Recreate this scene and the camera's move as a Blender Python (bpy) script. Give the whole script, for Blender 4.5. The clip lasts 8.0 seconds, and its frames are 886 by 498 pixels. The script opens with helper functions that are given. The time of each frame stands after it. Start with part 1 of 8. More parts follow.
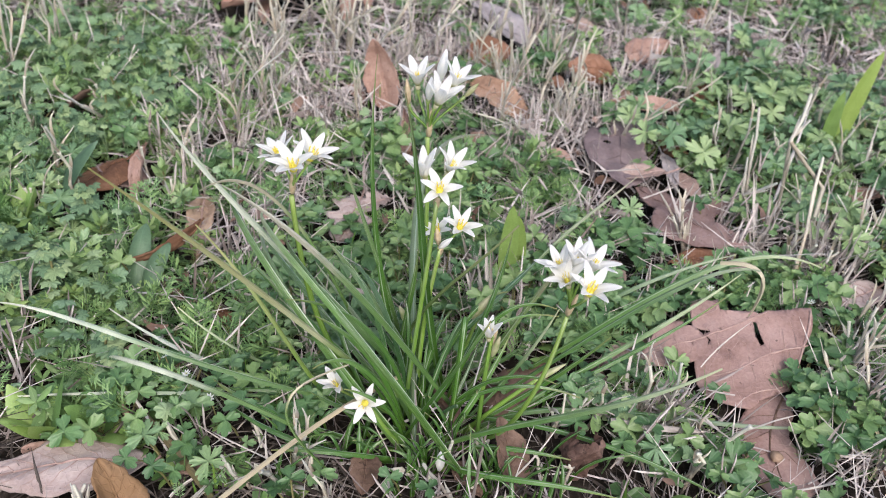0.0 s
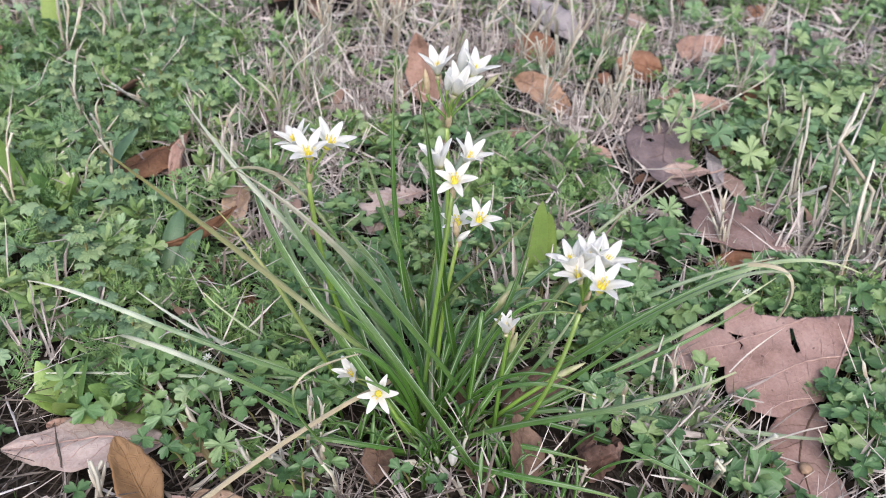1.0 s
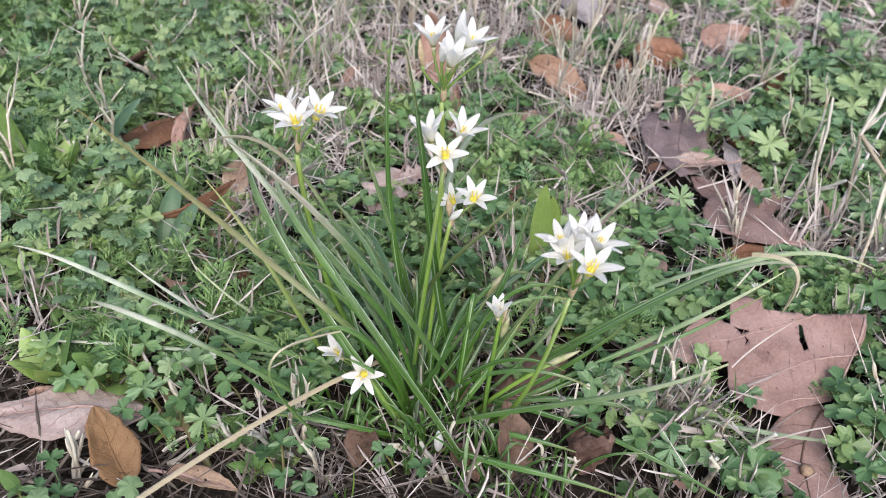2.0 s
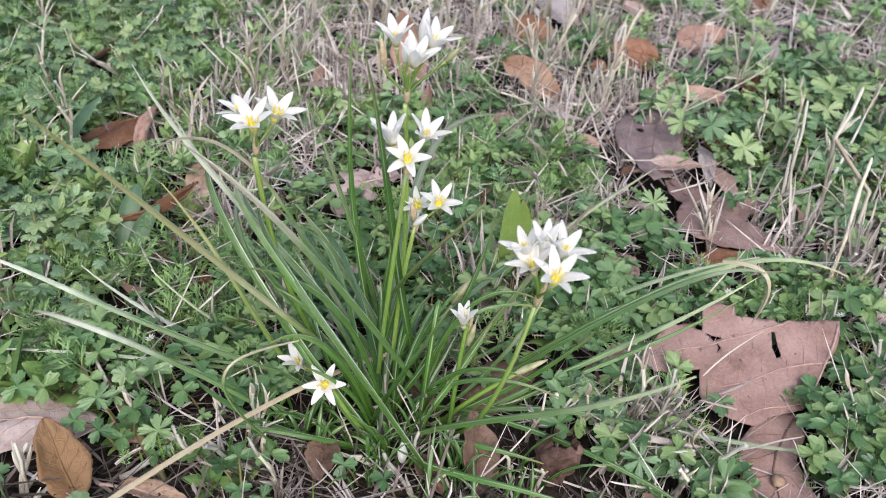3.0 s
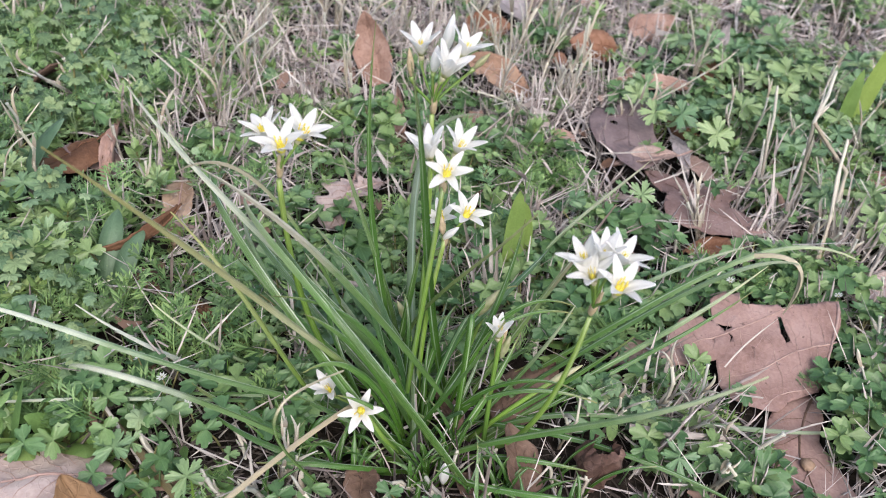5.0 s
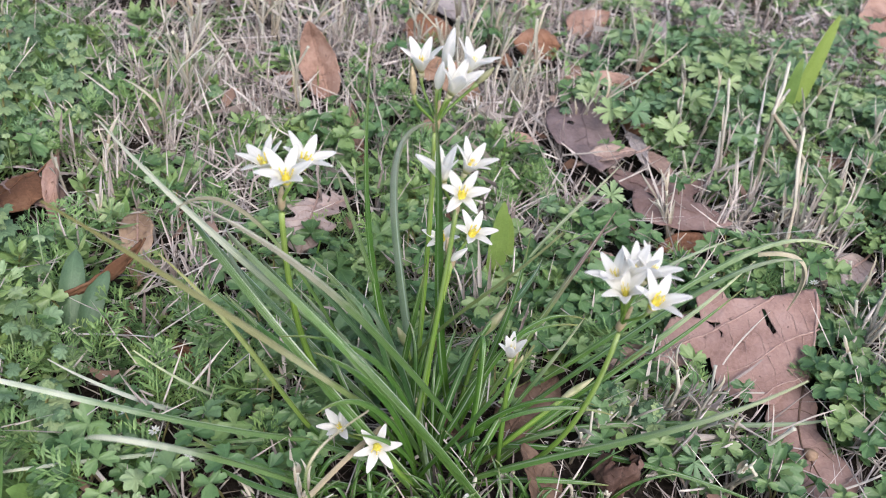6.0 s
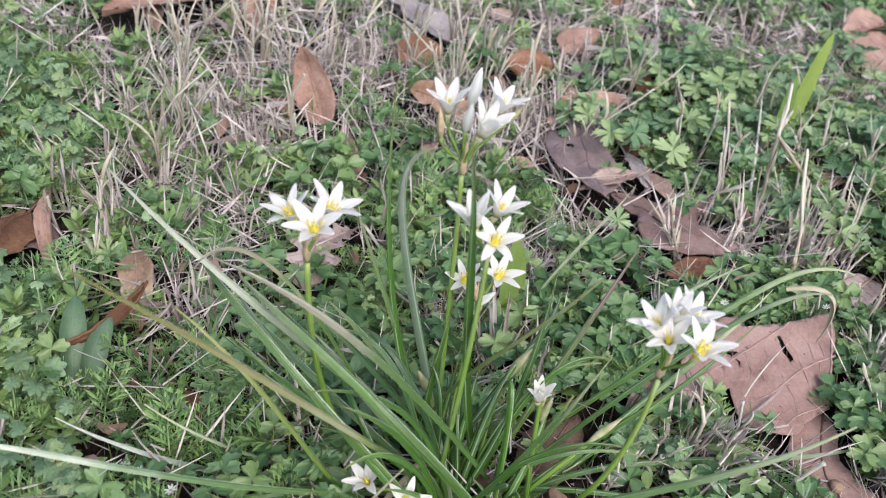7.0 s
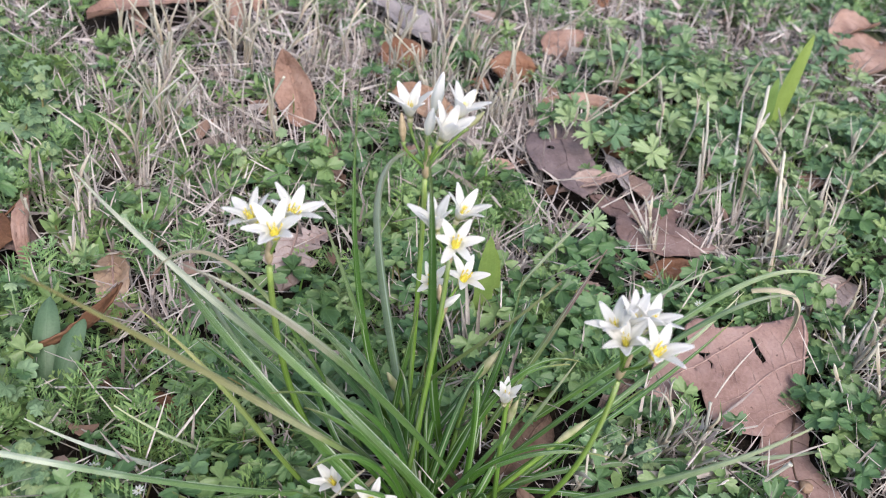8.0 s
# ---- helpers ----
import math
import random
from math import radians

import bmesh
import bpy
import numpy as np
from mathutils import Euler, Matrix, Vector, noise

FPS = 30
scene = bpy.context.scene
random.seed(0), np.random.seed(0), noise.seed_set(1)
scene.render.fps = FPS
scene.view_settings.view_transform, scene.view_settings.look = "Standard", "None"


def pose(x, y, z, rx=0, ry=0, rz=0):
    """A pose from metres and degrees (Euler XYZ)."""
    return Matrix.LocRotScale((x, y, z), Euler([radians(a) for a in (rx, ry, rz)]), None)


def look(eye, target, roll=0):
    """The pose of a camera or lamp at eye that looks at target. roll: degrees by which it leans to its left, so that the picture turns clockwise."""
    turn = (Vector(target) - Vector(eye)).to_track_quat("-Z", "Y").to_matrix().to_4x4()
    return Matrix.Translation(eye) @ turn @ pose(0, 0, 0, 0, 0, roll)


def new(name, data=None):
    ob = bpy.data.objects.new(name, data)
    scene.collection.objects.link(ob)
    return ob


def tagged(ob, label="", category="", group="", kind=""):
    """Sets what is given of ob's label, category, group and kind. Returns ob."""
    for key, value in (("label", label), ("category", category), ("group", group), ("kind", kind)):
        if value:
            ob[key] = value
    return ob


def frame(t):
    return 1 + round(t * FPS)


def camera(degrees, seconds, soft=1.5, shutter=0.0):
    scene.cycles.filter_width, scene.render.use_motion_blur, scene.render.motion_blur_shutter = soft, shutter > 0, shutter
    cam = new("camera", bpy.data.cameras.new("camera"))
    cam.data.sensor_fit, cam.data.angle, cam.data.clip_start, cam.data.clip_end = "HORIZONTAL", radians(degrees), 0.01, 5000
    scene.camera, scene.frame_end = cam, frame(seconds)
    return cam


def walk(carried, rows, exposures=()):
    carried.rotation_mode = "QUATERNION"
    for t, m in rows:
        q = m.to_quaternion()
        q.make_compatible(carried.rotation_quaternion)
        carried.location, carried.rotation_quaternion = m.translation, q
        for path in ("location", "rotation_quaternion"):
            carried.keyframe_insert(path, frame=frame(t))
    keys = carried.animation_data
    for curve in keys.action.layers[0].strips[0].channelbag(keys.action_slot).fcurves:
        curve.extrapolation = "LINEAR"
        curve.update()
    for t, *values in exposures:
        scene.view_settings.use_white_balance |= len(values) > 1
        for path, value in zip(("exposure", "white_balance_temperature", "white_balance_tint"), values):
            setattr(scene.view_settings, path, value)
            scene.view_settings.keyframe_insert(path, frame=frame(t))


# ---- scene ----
import collections
from mathutils.geometry import delaunay_2d_cdt

cam = camera(55.6, 8.0, soft=1.0)
cam.data.dof.use_dof, cam.data.dof.focus_distance, cam.data.dof.aperture_fstop = True, 0.40, 15.5
PATH = [
    (0, (0.016, 0.05, 0.347), (0.014, 1.623, -0.888), 7.0),
    (0.5, (0.028, 0.049, 0.347), (-0.08, 1.614, -0.894), 5.4),
    (1, (0.038, 0.053, 0.344), (-0.116, 1.608, -0.904), 5.2),
    (1.5, (0.046, 0.056, 0.341), (-0.158, 1.594, -0.921), 5.5),
    (1.7, (0.049, 0.057, 0.338), (-0.169, 1.589, -0.929), 5.7),
    (2.8, (0.063, 0.077, 0.325), (-0.122, 1.611, -0.946), 6.5),
    (3, (0.06, 0.074, 0.329), (-0.113, 1.612, -0.938), 6.9),
    (3.5, (0.056, 0.072, 0.327), (-0.083, 1.617, -0.936), 8.0),
    (4, (0.049, 0.077, 0.327), (-0.043, 1.627, -0.934), 7.7),
    (4.5, (0.027, 0.079, 0.328), (0.001, 1.622, -0.944), 7.4),
    (4.7, (0.019, 0.08, 0.325), (0.019, 1.626, -0.944), 7.7),
    (5.8, (-0.027, 0.097, 0.322), (0.178, 1.65, -0.923), 8.7),
    (6, (-0.034, 0.101, 0.318), (0.226, 1.646, -0.925), 9.0),
    (6.5, (-0.047, 0.106, 0.324), (0.28, 1.647, -0.908), 9.4),
    (7, (-0.055, 0.121, 0.32), (0.276, 1.669, -0.903), 9.3),
    (7.5, (-0.05, 0.124, 0.31), (0.279, 1.671, -0.914), 9.2),
    (8, (-0.042, 0.118, 0.324), (0.289, 1.666, -0.898), 9.3),
]
EXPOSURES = ((0.0, 0.66), (8.0, 0.66))
walk(cam, [(t, look(eye, target, roll)) for t, eye, target, roll in PATH], EXPOSURES)

# ---- world and light: a bright overcast sky, soft sun behind cloud ----
world = bpy.data.worlds.new("overcast_sky")
scene.world = world
world.use_nodes = True
wt = world.node_tree
sky = wt.nodes.new("ShaderNodeTexSky")
sky.sky_type = "NISHITA"
sky.sun_disc = False
sky.sun_elevation, sky.sun_rotation = radians(48), radians(165)
sky.air_density, sky.dust_density, sky.ozone_density = 1.0, 4.0, 1.0
wt.links.new(sky.outputs[0], wt.nodes["Background"].inputs[0])
wt.nodes["Background"].inputs[1].default_value = 0.15
sun_data = bpy.data.lights.new("sun", "SUN")
sun_data.energy, sun_data.angle, sun_data.color = 1.62, radians(60), (0.985, 0.93, 1.04)
sun = new("sun", sun_data)
sun.matrix_world = look((0.5, -1.3, 2.0), (0, 0.4, 0))

# ---- materials ----


def ramp(nt, fac, stops):
    r = nt.nodes.new("ShaderNodeValToRGB")
    while len(r.color_ramp.elements) < len(stops):
        r.color_ramp.elements.new(0.5)
    for e, (p, c) in zip(r.color_ramp.elements, stops):
        e.position, e.color = p, (*c, 1)
    nt.links.new(fac, r.inputs[0])
    return r.outputs[0]


def noise_fac(nt, vec, scale, detail=4.0, stretch=None):
    if stretch:
        mp = nt.nodes.new("ShaderNodeMapping")
        mp.inputs["Scale"].default_value = stretch
        nt.links.new(vec, mp.inputs[0])
        vec = mp.outputs[0]
    n = nt.nodes.new("ShaderNodeTexNoise")
    n.inputs["Scale"].default_value, n.inputs["Detail"].default_value = scale, detail
    nt.links.new(vec, n.inputs["Vector"])
    return n.outputs[0]


def mix(nt, fac, a, b, mode="MIX"):
    m = nt.nodes.new("ShaderNodeMix")
    m.data_type, m.blend_type = "RGBA", mode
    for sock, value in ((m.inputs[0], fac), (m.inputs[6], a), (m.inputs[7], b)):
        if isinstance(value, bpy.types.NodeSocket):
            nt.links.new(value, sock)
        elif isinstance(value, tuple):
            sock.default_value = (*value, 1)
        else:
            sock.default_value = value
    return m.outputs[2]


def maths(nt, op, a, b):
    m = nt.nodes.new("ShaderNodeMath")
    m.operation = op
    for sock, value in zip(m.inputs, (a, b)):
        if isinstance(value, bpy.types.NodeSocket):
            nt.links.new(value, sock)
        else:
            sock.default_value = value
    return m.outputs[0]


def begin(name):
    m = bpy.data.materials.new(name)
    m.use_nodes = True
    nt = m.node_tree
    co = nt.nodes.new("ShaderNodeTexCoord")
    return m, nt, co


def finish(nt, col, rough, bump=None, strength=0.3, dist=0.001, thin=0.0, spec=0.4):
    """Base colour, roughness and relief; thin: how much light passes through the leaf."""
    p = nt.nodes["Principled BSDF"]
    nt.links.new(col, p.inputs["Base Color"])
    p.inputs["Roughness"].default_value = rough
    p.inputs["Specular IOR Level"].default_value = spec
    if bump is not None:
        b = nt.nodes.new("ShaderNodeBump")
        b.inputs["Strength"].default_value, b.inputs["Distance"].default_value = strength, dist
        nt.links.new(bump, b.inputs["Height"])
        nt.links.new(b.outputs[0], p.inputs["Normal"])
    if thin:
        t = nt.nodes.new("ShaderNodeBsdfTranslucent")
        nt.links.new(col, t.inputs[0])
        s = nt.nodes.new("ShaderNodeMixShader")
        s.inputs[0].default_value = thin
        nt.links.new(p.outputs[0], s.inputs[1])
        nt.links.new(t.outputs[0], s.inputs[2])
        nt.links.new(s.outputs[0], nt.nodes["Material Output"].inputs[0])


def soil_material():
    m, nt, co = begin("soil_and_thatch")
    v = co.outputs["Object"]
    fibre = noise_fac(nt, v, 260, 6, (1.0, 0.25, 1.0))
    fibre2 = noise_fac(nt, v, 240, 6, (0.3, 1.0, 1.0))
    patch = noise_fac(nt, v, 9, 3)
    # soil and thatch colours darkened to deepen the shade in gaps between weeds
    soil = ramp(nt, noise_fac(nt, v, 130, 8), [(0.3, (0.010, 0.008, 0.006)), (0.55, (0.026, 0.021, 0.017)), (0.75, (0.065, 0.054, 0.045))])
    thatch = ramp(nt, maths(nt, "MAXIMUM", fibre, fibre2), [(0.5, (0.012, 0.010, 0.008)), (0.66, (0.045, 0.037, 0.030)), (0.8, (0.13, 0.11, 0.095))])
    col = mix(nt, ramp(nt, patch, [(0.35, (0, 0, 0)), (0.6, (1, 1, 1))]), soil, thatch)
    far = nt.nodes.new("ShaderNodeVectorMath")
    far.operation = "LENGTH"
    shift = nt.nodes.new("ShaderNodeVectorMath")
    shift.operation = "SUBTRACT"
    shift.inputs[1].default_value = (0.03, 0.62, 0.0)
    nt.links.new(v, shift.inputs[0])
    nt.links.new(shift.outputs[0], far.inputs[0])
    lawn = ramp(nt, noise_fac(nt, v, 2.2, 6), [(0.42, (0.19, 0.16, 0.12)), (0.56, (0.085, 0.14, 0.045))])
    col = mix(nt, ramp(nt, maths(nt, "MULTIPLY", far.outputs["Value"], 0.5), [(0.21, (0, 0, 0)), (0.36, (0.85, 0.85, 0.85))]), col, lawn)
    finish(nt, col, 0.95, maths(nt, "ADD", fibre, fibre2), 0.8, 0.004, spec=0.1)
    return m


def plant_material(name, dark, mid, light, rough=0.38, thin=0.24, fine=900.0, random_from="island", spread=0.45, spec=0.5, veins=8, radial=False):
    """Green leaves: veins and blotches, each leaf of its own shade."""
    m, nt, co = begin(name)
    v = co.outputs["Object"]
    if random_from == "island":
        rnd = nt.nodes.new("ShaderNodeNewGeometry").outputs["Random Per Island"]
    else:
        rnd = nt.nodes.new("ShaderNodeObjectInfo").outputs["Random"]
    blotch = noise_fac(nt, v, fine * 0.12, 3)
    grain = noise_fac(nt, v, fine, 3)
    f = maths(nt, "ADD", maths(nt, "ADD", maths(nt, "MULTIPLY", blotch, 0.34), 0.10), maths(nt, "MULTIPLY", maths(nt, "SUBTRACT", rnd, 0.3), spread))
    col = ramp(nt, f, [(0.1, dark), (0.35, mid), (0.62, light)])
    col = mix(nt, 0.25, col, ramp(nt, grain, [(0.3, (0.35, 0.35, 0.35)), (0.7, (1, 1, 1))]), "MULTIPLY")
    uv = nt.nodes.new("ShaderNodeSeparateXYZ")
    nt.links.new(co.outputs["UV"], uv.inputs[0])
    across, along = uv.outputs[1], uv.outputs[0]
    if radial:
        px, py = (maths(nt, "SUBTRACT", uv.outputs[w], 0.5) for w in (0, 1))
        across = maths(nt, "DIVIDE", maths(nt, "ARCTAN2", py, px), 2 * math.pi)
        along = maths(nt, "MULTIPLY", maths(nt, "SQRT", maths(nt, "ADD", maths(nt, "MULTIPLY", px, px), maths(nt, "MULTIPLY", py, py)), 0.0), 2.0)
    wave = maths(nt, "ABSOLUTE", maths(nt, "SINE", maths(nt, "MULTIPLY", across, math.pi * veins), 0.0), 0.0)
    vein = ramp(nt, wave, [(0.0, (0.30, 0.30, 0.30)), (0.16, (0, 0, 0))])
    col = mix(nt, vein, col, light)
    rim = ramp(nt, along, [(0.84, (0, 0, 0)), (1.0, (0.16, 0.16, 0.16))])
    col = mix(nt, rim, col, light)
    patch = noise_fac(nt, v, 22, 2) if random_from == "island" else rnd
    tint = ramp(nt, patch, [(0.32, (0.90, 0.96, 1.06)), (0.5, (0.99, 0.99, 1.0)), (0.68, (1.12, 1.04, 0.88))])
    col = mix(nt, 0.8, col, tint, "MULTIPLY")
    finish(nt, col, rough, maths(nt, "ADD", maths(nt, "ADD", grain, blotch), maths(nt, "MULTIPLY", wave, 0.3)), 0.35, 0.0007, thin=thin, spec=spec)
    return m


def blade_material(name, stops, rough=0.26, thin=0.22, spec=0.8, blot=0.4, shine=0.24):
    """Strap leaves: colour runs along the leaf, with fine lengthwise veins; shine: strength of the painted gloss."""
    m, nt, co = begin(name)
    sep = nt.nodes.new("ShaderNodeSeparateXYZ")
    nt.links.new(co.outputs["UV"], sep.inputs[0])
    rnd = nt.nodes.new("ShaderNodeObjectInfo").outputs["Random"]
    wob = noise_fac(nt, co.outputs["Object"], 60, 3)
    u = maths(nt, "ADD", sep.outputs[0], maths(nt, "MULTIPLY", maths(nt, "SUBTRACT", wob, 0.5), 0.35))
    col = ramp(nt, u, stops)
    vein = nt.nodes.new("ShaderNodeTexWave")
    vein.bands_direction = "Y"
    vein.inputs["Scale"].default_value, vein.inputs["Distortion"].default_value = 3.0, 0.8
    nt.links.new(co.outputs["UV"], vein.inputs["Vector"])
    col = mix(nt, 0.3, col, ramp(nt, vein.outputs[1], [(0.2, (0.5, 0.56, 0.46)), (0.8, (1.1, 1.1, 1.1))]), "MULTIPLY")
    streak = noise_fac(nt, co.outputs["UV"], 8, 4, (2.0, 14.0, 1.0))
    col = mix(nt, blot, col, ramp(nt, streak, [(0.35, (0.45, 0.5, 0.4)), (0.65, (1, 1, 1))]), "MULTIPLY")
    # glossy sheen painted into the colour as pale lengthwise streaks
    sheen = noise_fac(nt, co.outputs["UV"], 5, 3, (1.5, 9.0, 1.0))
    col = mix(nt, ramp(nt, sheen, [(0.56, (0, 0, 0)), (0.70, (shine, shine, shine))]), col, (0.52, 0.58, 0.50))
    # a whitish highlight line along the channel, painted in and broken by noise
    gloss_line = ramp(nt, maths(nt, "ABSOLUTE", maths(nt, "SUBTRACT", sep.outputs[1], 0.36), 0.0), [(0.0, (0.75, 0.75, 0.75)), (0.05, (0.55, 0.55, 0.55)), (0.10, (0, 0, 0))])
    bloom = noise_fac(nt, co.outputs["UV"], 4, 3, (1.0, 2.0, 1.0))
    gloss_line = mix(nt, 1.0, gloss_line, ramp(nt, bloom, [(0.38, (0.1, 0.1, 0.1)), (0.62, (1, 1, 1))]), "MULTIPLY")
    col = mix(nt, maths(nt, "MULTIPLY", gloss_line, 4.5 * shine), col, (0.48, 0.57, 0.46))
    shade = ramp(nt, rnd, [(0.0, (0.68, 0.73, 0.70)), (1.0, (1.1, 1.1, 0.95))])
    col = mix(nt, 1.0, col, shade, "MULTIPLY")
    finish(nt, col, rough, vein.outputs[1], 0.25, 0.0004, thin=thin, spec=spec)
    return m


def litter_material(name, dark, mid, light, rough=0.75):
    """Dead leaves: mottled, with a net of side veins."""
    m, nt, co = begin(name)
    v = co.outputs["Object"]
    big = noise_fac(nt, v, 45, 4)
    fine = noise_fac(nt, v, 500, 5)
    col = ramp(nt, maths(nt, "ADD", maths(nt, "MULTIPLY", big, 0.7), maths(nt, "MULTIPLY", fine, 0.3)), [(0.32, dark), (0.5, mid), (0.68, light)])
    vor = nt.nodes.new("ShaderNodeTexVoronoi")
    vor.feature = "DISTANCE_TO_EDGE"
    vor.inputs["Scale"].default_value = 230
    nt.links.new(v, vor.inputs["Vector"])
    net = ramp(nt, vor.outputs[0], [(0.0, (1, 1, 1)), (0.06, (0, 0, 0))])
    col = mix(nt, maths(nt, "MULTIPLY", net, 0.22), col, light)
    spots = ramp(nt, noise_fac(nt, v, 260, 2), [(0.68, (0, 0, 0)), (0.74, (1, 1, 1))])
    col = mix(nt, maths(nt, "MULTIPLY", spots, 0.7), col, tuple(c * 0.35 for c in dark))
    finish(nt, col, rough, maths(nt, "ADD", net, fine), 0.35, 0.0006, thin=0.08, spec=0.3)
    return m


def straw_material(name, stops, rough=0.7):
    m, nt, co = begin(name)
    rnd = nt.nodes.new("ShaderNodeNewGeometry").outputs["Random Per Island"]
    obj = nt.nodes.new("ShaderNodeObjectInfo").outputs["Random"]
    grain = noise_fac(nt, co.outputs["Object"], 350, 4)
    f = maths(nt, "FRACT", maths(nt, "ADD", rnd, obj), 0.0)
    col = ramp(nt, maths(nt, "ADD", maths(nt, "MULTIPLY", f, 0.75), maths(nt, "MULTIPLY", grain, 0.25)), stops)
    streak = noise_fac(nt, co.outputs["UV"], 6, 4, (3.0, 12.0, 1.0))
    col = mix(nt, 0.5, col, ramp(nt, streak, [(0.35, (0.45, 0.42, 0.4)), (0.65, (1, 1, 1))]), "MULTIPLY")
    finish(nt, col, rough, streak, 0.4, 0.0005, spec=0.3)
    return m


def petal_material():
    m, nt, co = begin("white_petal")
    sep = nt.nodes.new("ShaderNodeSeparateXYZ")
    nt.links.new(co.outputs["UV"], sep.inputs[0])
    col = ramp(nt, sep.outputs[0], [(0.0, (0.62, 0.66, 0.28)), (0.07, (0.78, 0.78, 0.50)), (0.16, (0.91, 0.91, 0.87)), (1.0, (0.93, 0.93, 0.93))])
    across = maths(nt, "ABSOLUTE", maths(nt, "SUBTRACT", sep.outputs[1], 0.5), 0.0)
    rib = ramp(nt, across, [(0.0, (1, 1, 1)), (0.05, (0, 0, 0))])
    col = mix(nt, maths(nt, "MULTIPLY", rib, 0.16), col, (0.45, 0.42, 0.35))
    wave = noise_fac(nt, co.outputs["UV"], 5, 3, (2.0, 10.0, 1.0))
    finish(nt, col, 0.55, wave, 0.25, 0.0005, thin=0.6, spec=0.3)
    return m


def plain_material(name, dark, light, scale=300.0, rough=0.6, thin=0.0):
    m, nt, co = begin(name)
    n = noise_fac(nt, co.outputs["Object"], scale, 4)
    finish(nt, ramp(nt, n, [(0.3, dark), (0.7, light)]), rough, n, 0.3, 0.0006, thin=thin)
    return m


SOIL = soil_material()
CLOVER = plant_material("lobed_green_leaf", (0.055, 0.122, 0.040), (0.132, 0.250, 0.096), (0.228, 0.350, 0.168), veins=9, radial=True)
PALM = plant_material("cut_green_leaf", (0.100, 0.190, 0.088), (0.205, 0.345, 0.165), (0.320, 0.465, 0.255), veins=14, radial=True)
FERN = plant_material("feathery_green_leaf", (0.062, 0.140, 0.042), (0.160, 0.295, 0.092), (0.290, 0.445, 0.165))
HENBIT = plant_material("downy_green_leaf", (0.090, 0.162, 0.079), (0.185, 0.297, 0.151), (0.314, 0.437, 0.248), rough=0.8, veins=9, radial=True)
OVATE = plant_material("smooth_green_leaf", (0.090, 0.180, 0.050), (0.198, 0.348, 0.106), (0.336, 0.516, 0.188), veins=2)
CLOVER_ONE = plant_material("lobed_green_leaf_single", (0.055, 0.122, 0.040), (0.132, 0.250, 0.096), (0.228, 0.350, 0.168), random_from="object", veins=9, radial=True)
PALM_ONE = plant_material("cut_green_leaf_single", (0.115, 0.215, 0.095), (0.220, 0.350, 0.170), (0.300, 0.430, 0.240), random_from="object", veins=14, radial=True)
FERN_ONE = plant_material("feathery_green_leaf_single", (0.062, 0.140, 0.042), (0.160, 0.295, 0.092), (0.290, 0.445, 0.165), random_from="object")
HENBIT_ONE = plant_material("downy_green_leaf_single", (0.075, 0.140, 0.066), (0.160, 0.265, 0.130), (0.285, 0.400, 0.225), rough=0.8, random_from="object", veins=9, radial=True)
OVATE_ONE = plant_material("smooth_green_leaf_single", (0.09, 0.18, 0.045), (0.19, 0.33, 0.095), (0.31, 0.47, 0.16), random_from="object", veins=2)
FINECUT = plant_material("finely_cut_leaf", (0.075, 0.161, 0.059), (0.181, 0.335, 0.139), (0.314, 0.490, 0.237))
MEAL = plant_material("dull_mealy_leaf", (0.06, 0.12, 0.06), (0.115, 0.20, 0.105), (0.19, 0.29, 0.165), random_from="object", rough=0.5, veins=2)
SPRIG = plant_material("yellowish_shoot", (0.090, 0.172, 0.045), (0.195, 0.315, 0.102), (0.325, 0.445, 0.195), veins=2)
LIME = plant_material("yellow_green_leaf", (0.13, 0.22, 0.05), (0.22, 0.34, 0.09), (0.31, 0.44, 0.14), random_from="object", veins=2)
SPROUT = plant_material("young_grass", (0.05, 0.13, 0.02), (0.12, 0.27, 0.04), (0.24, 0.38, 0.08))
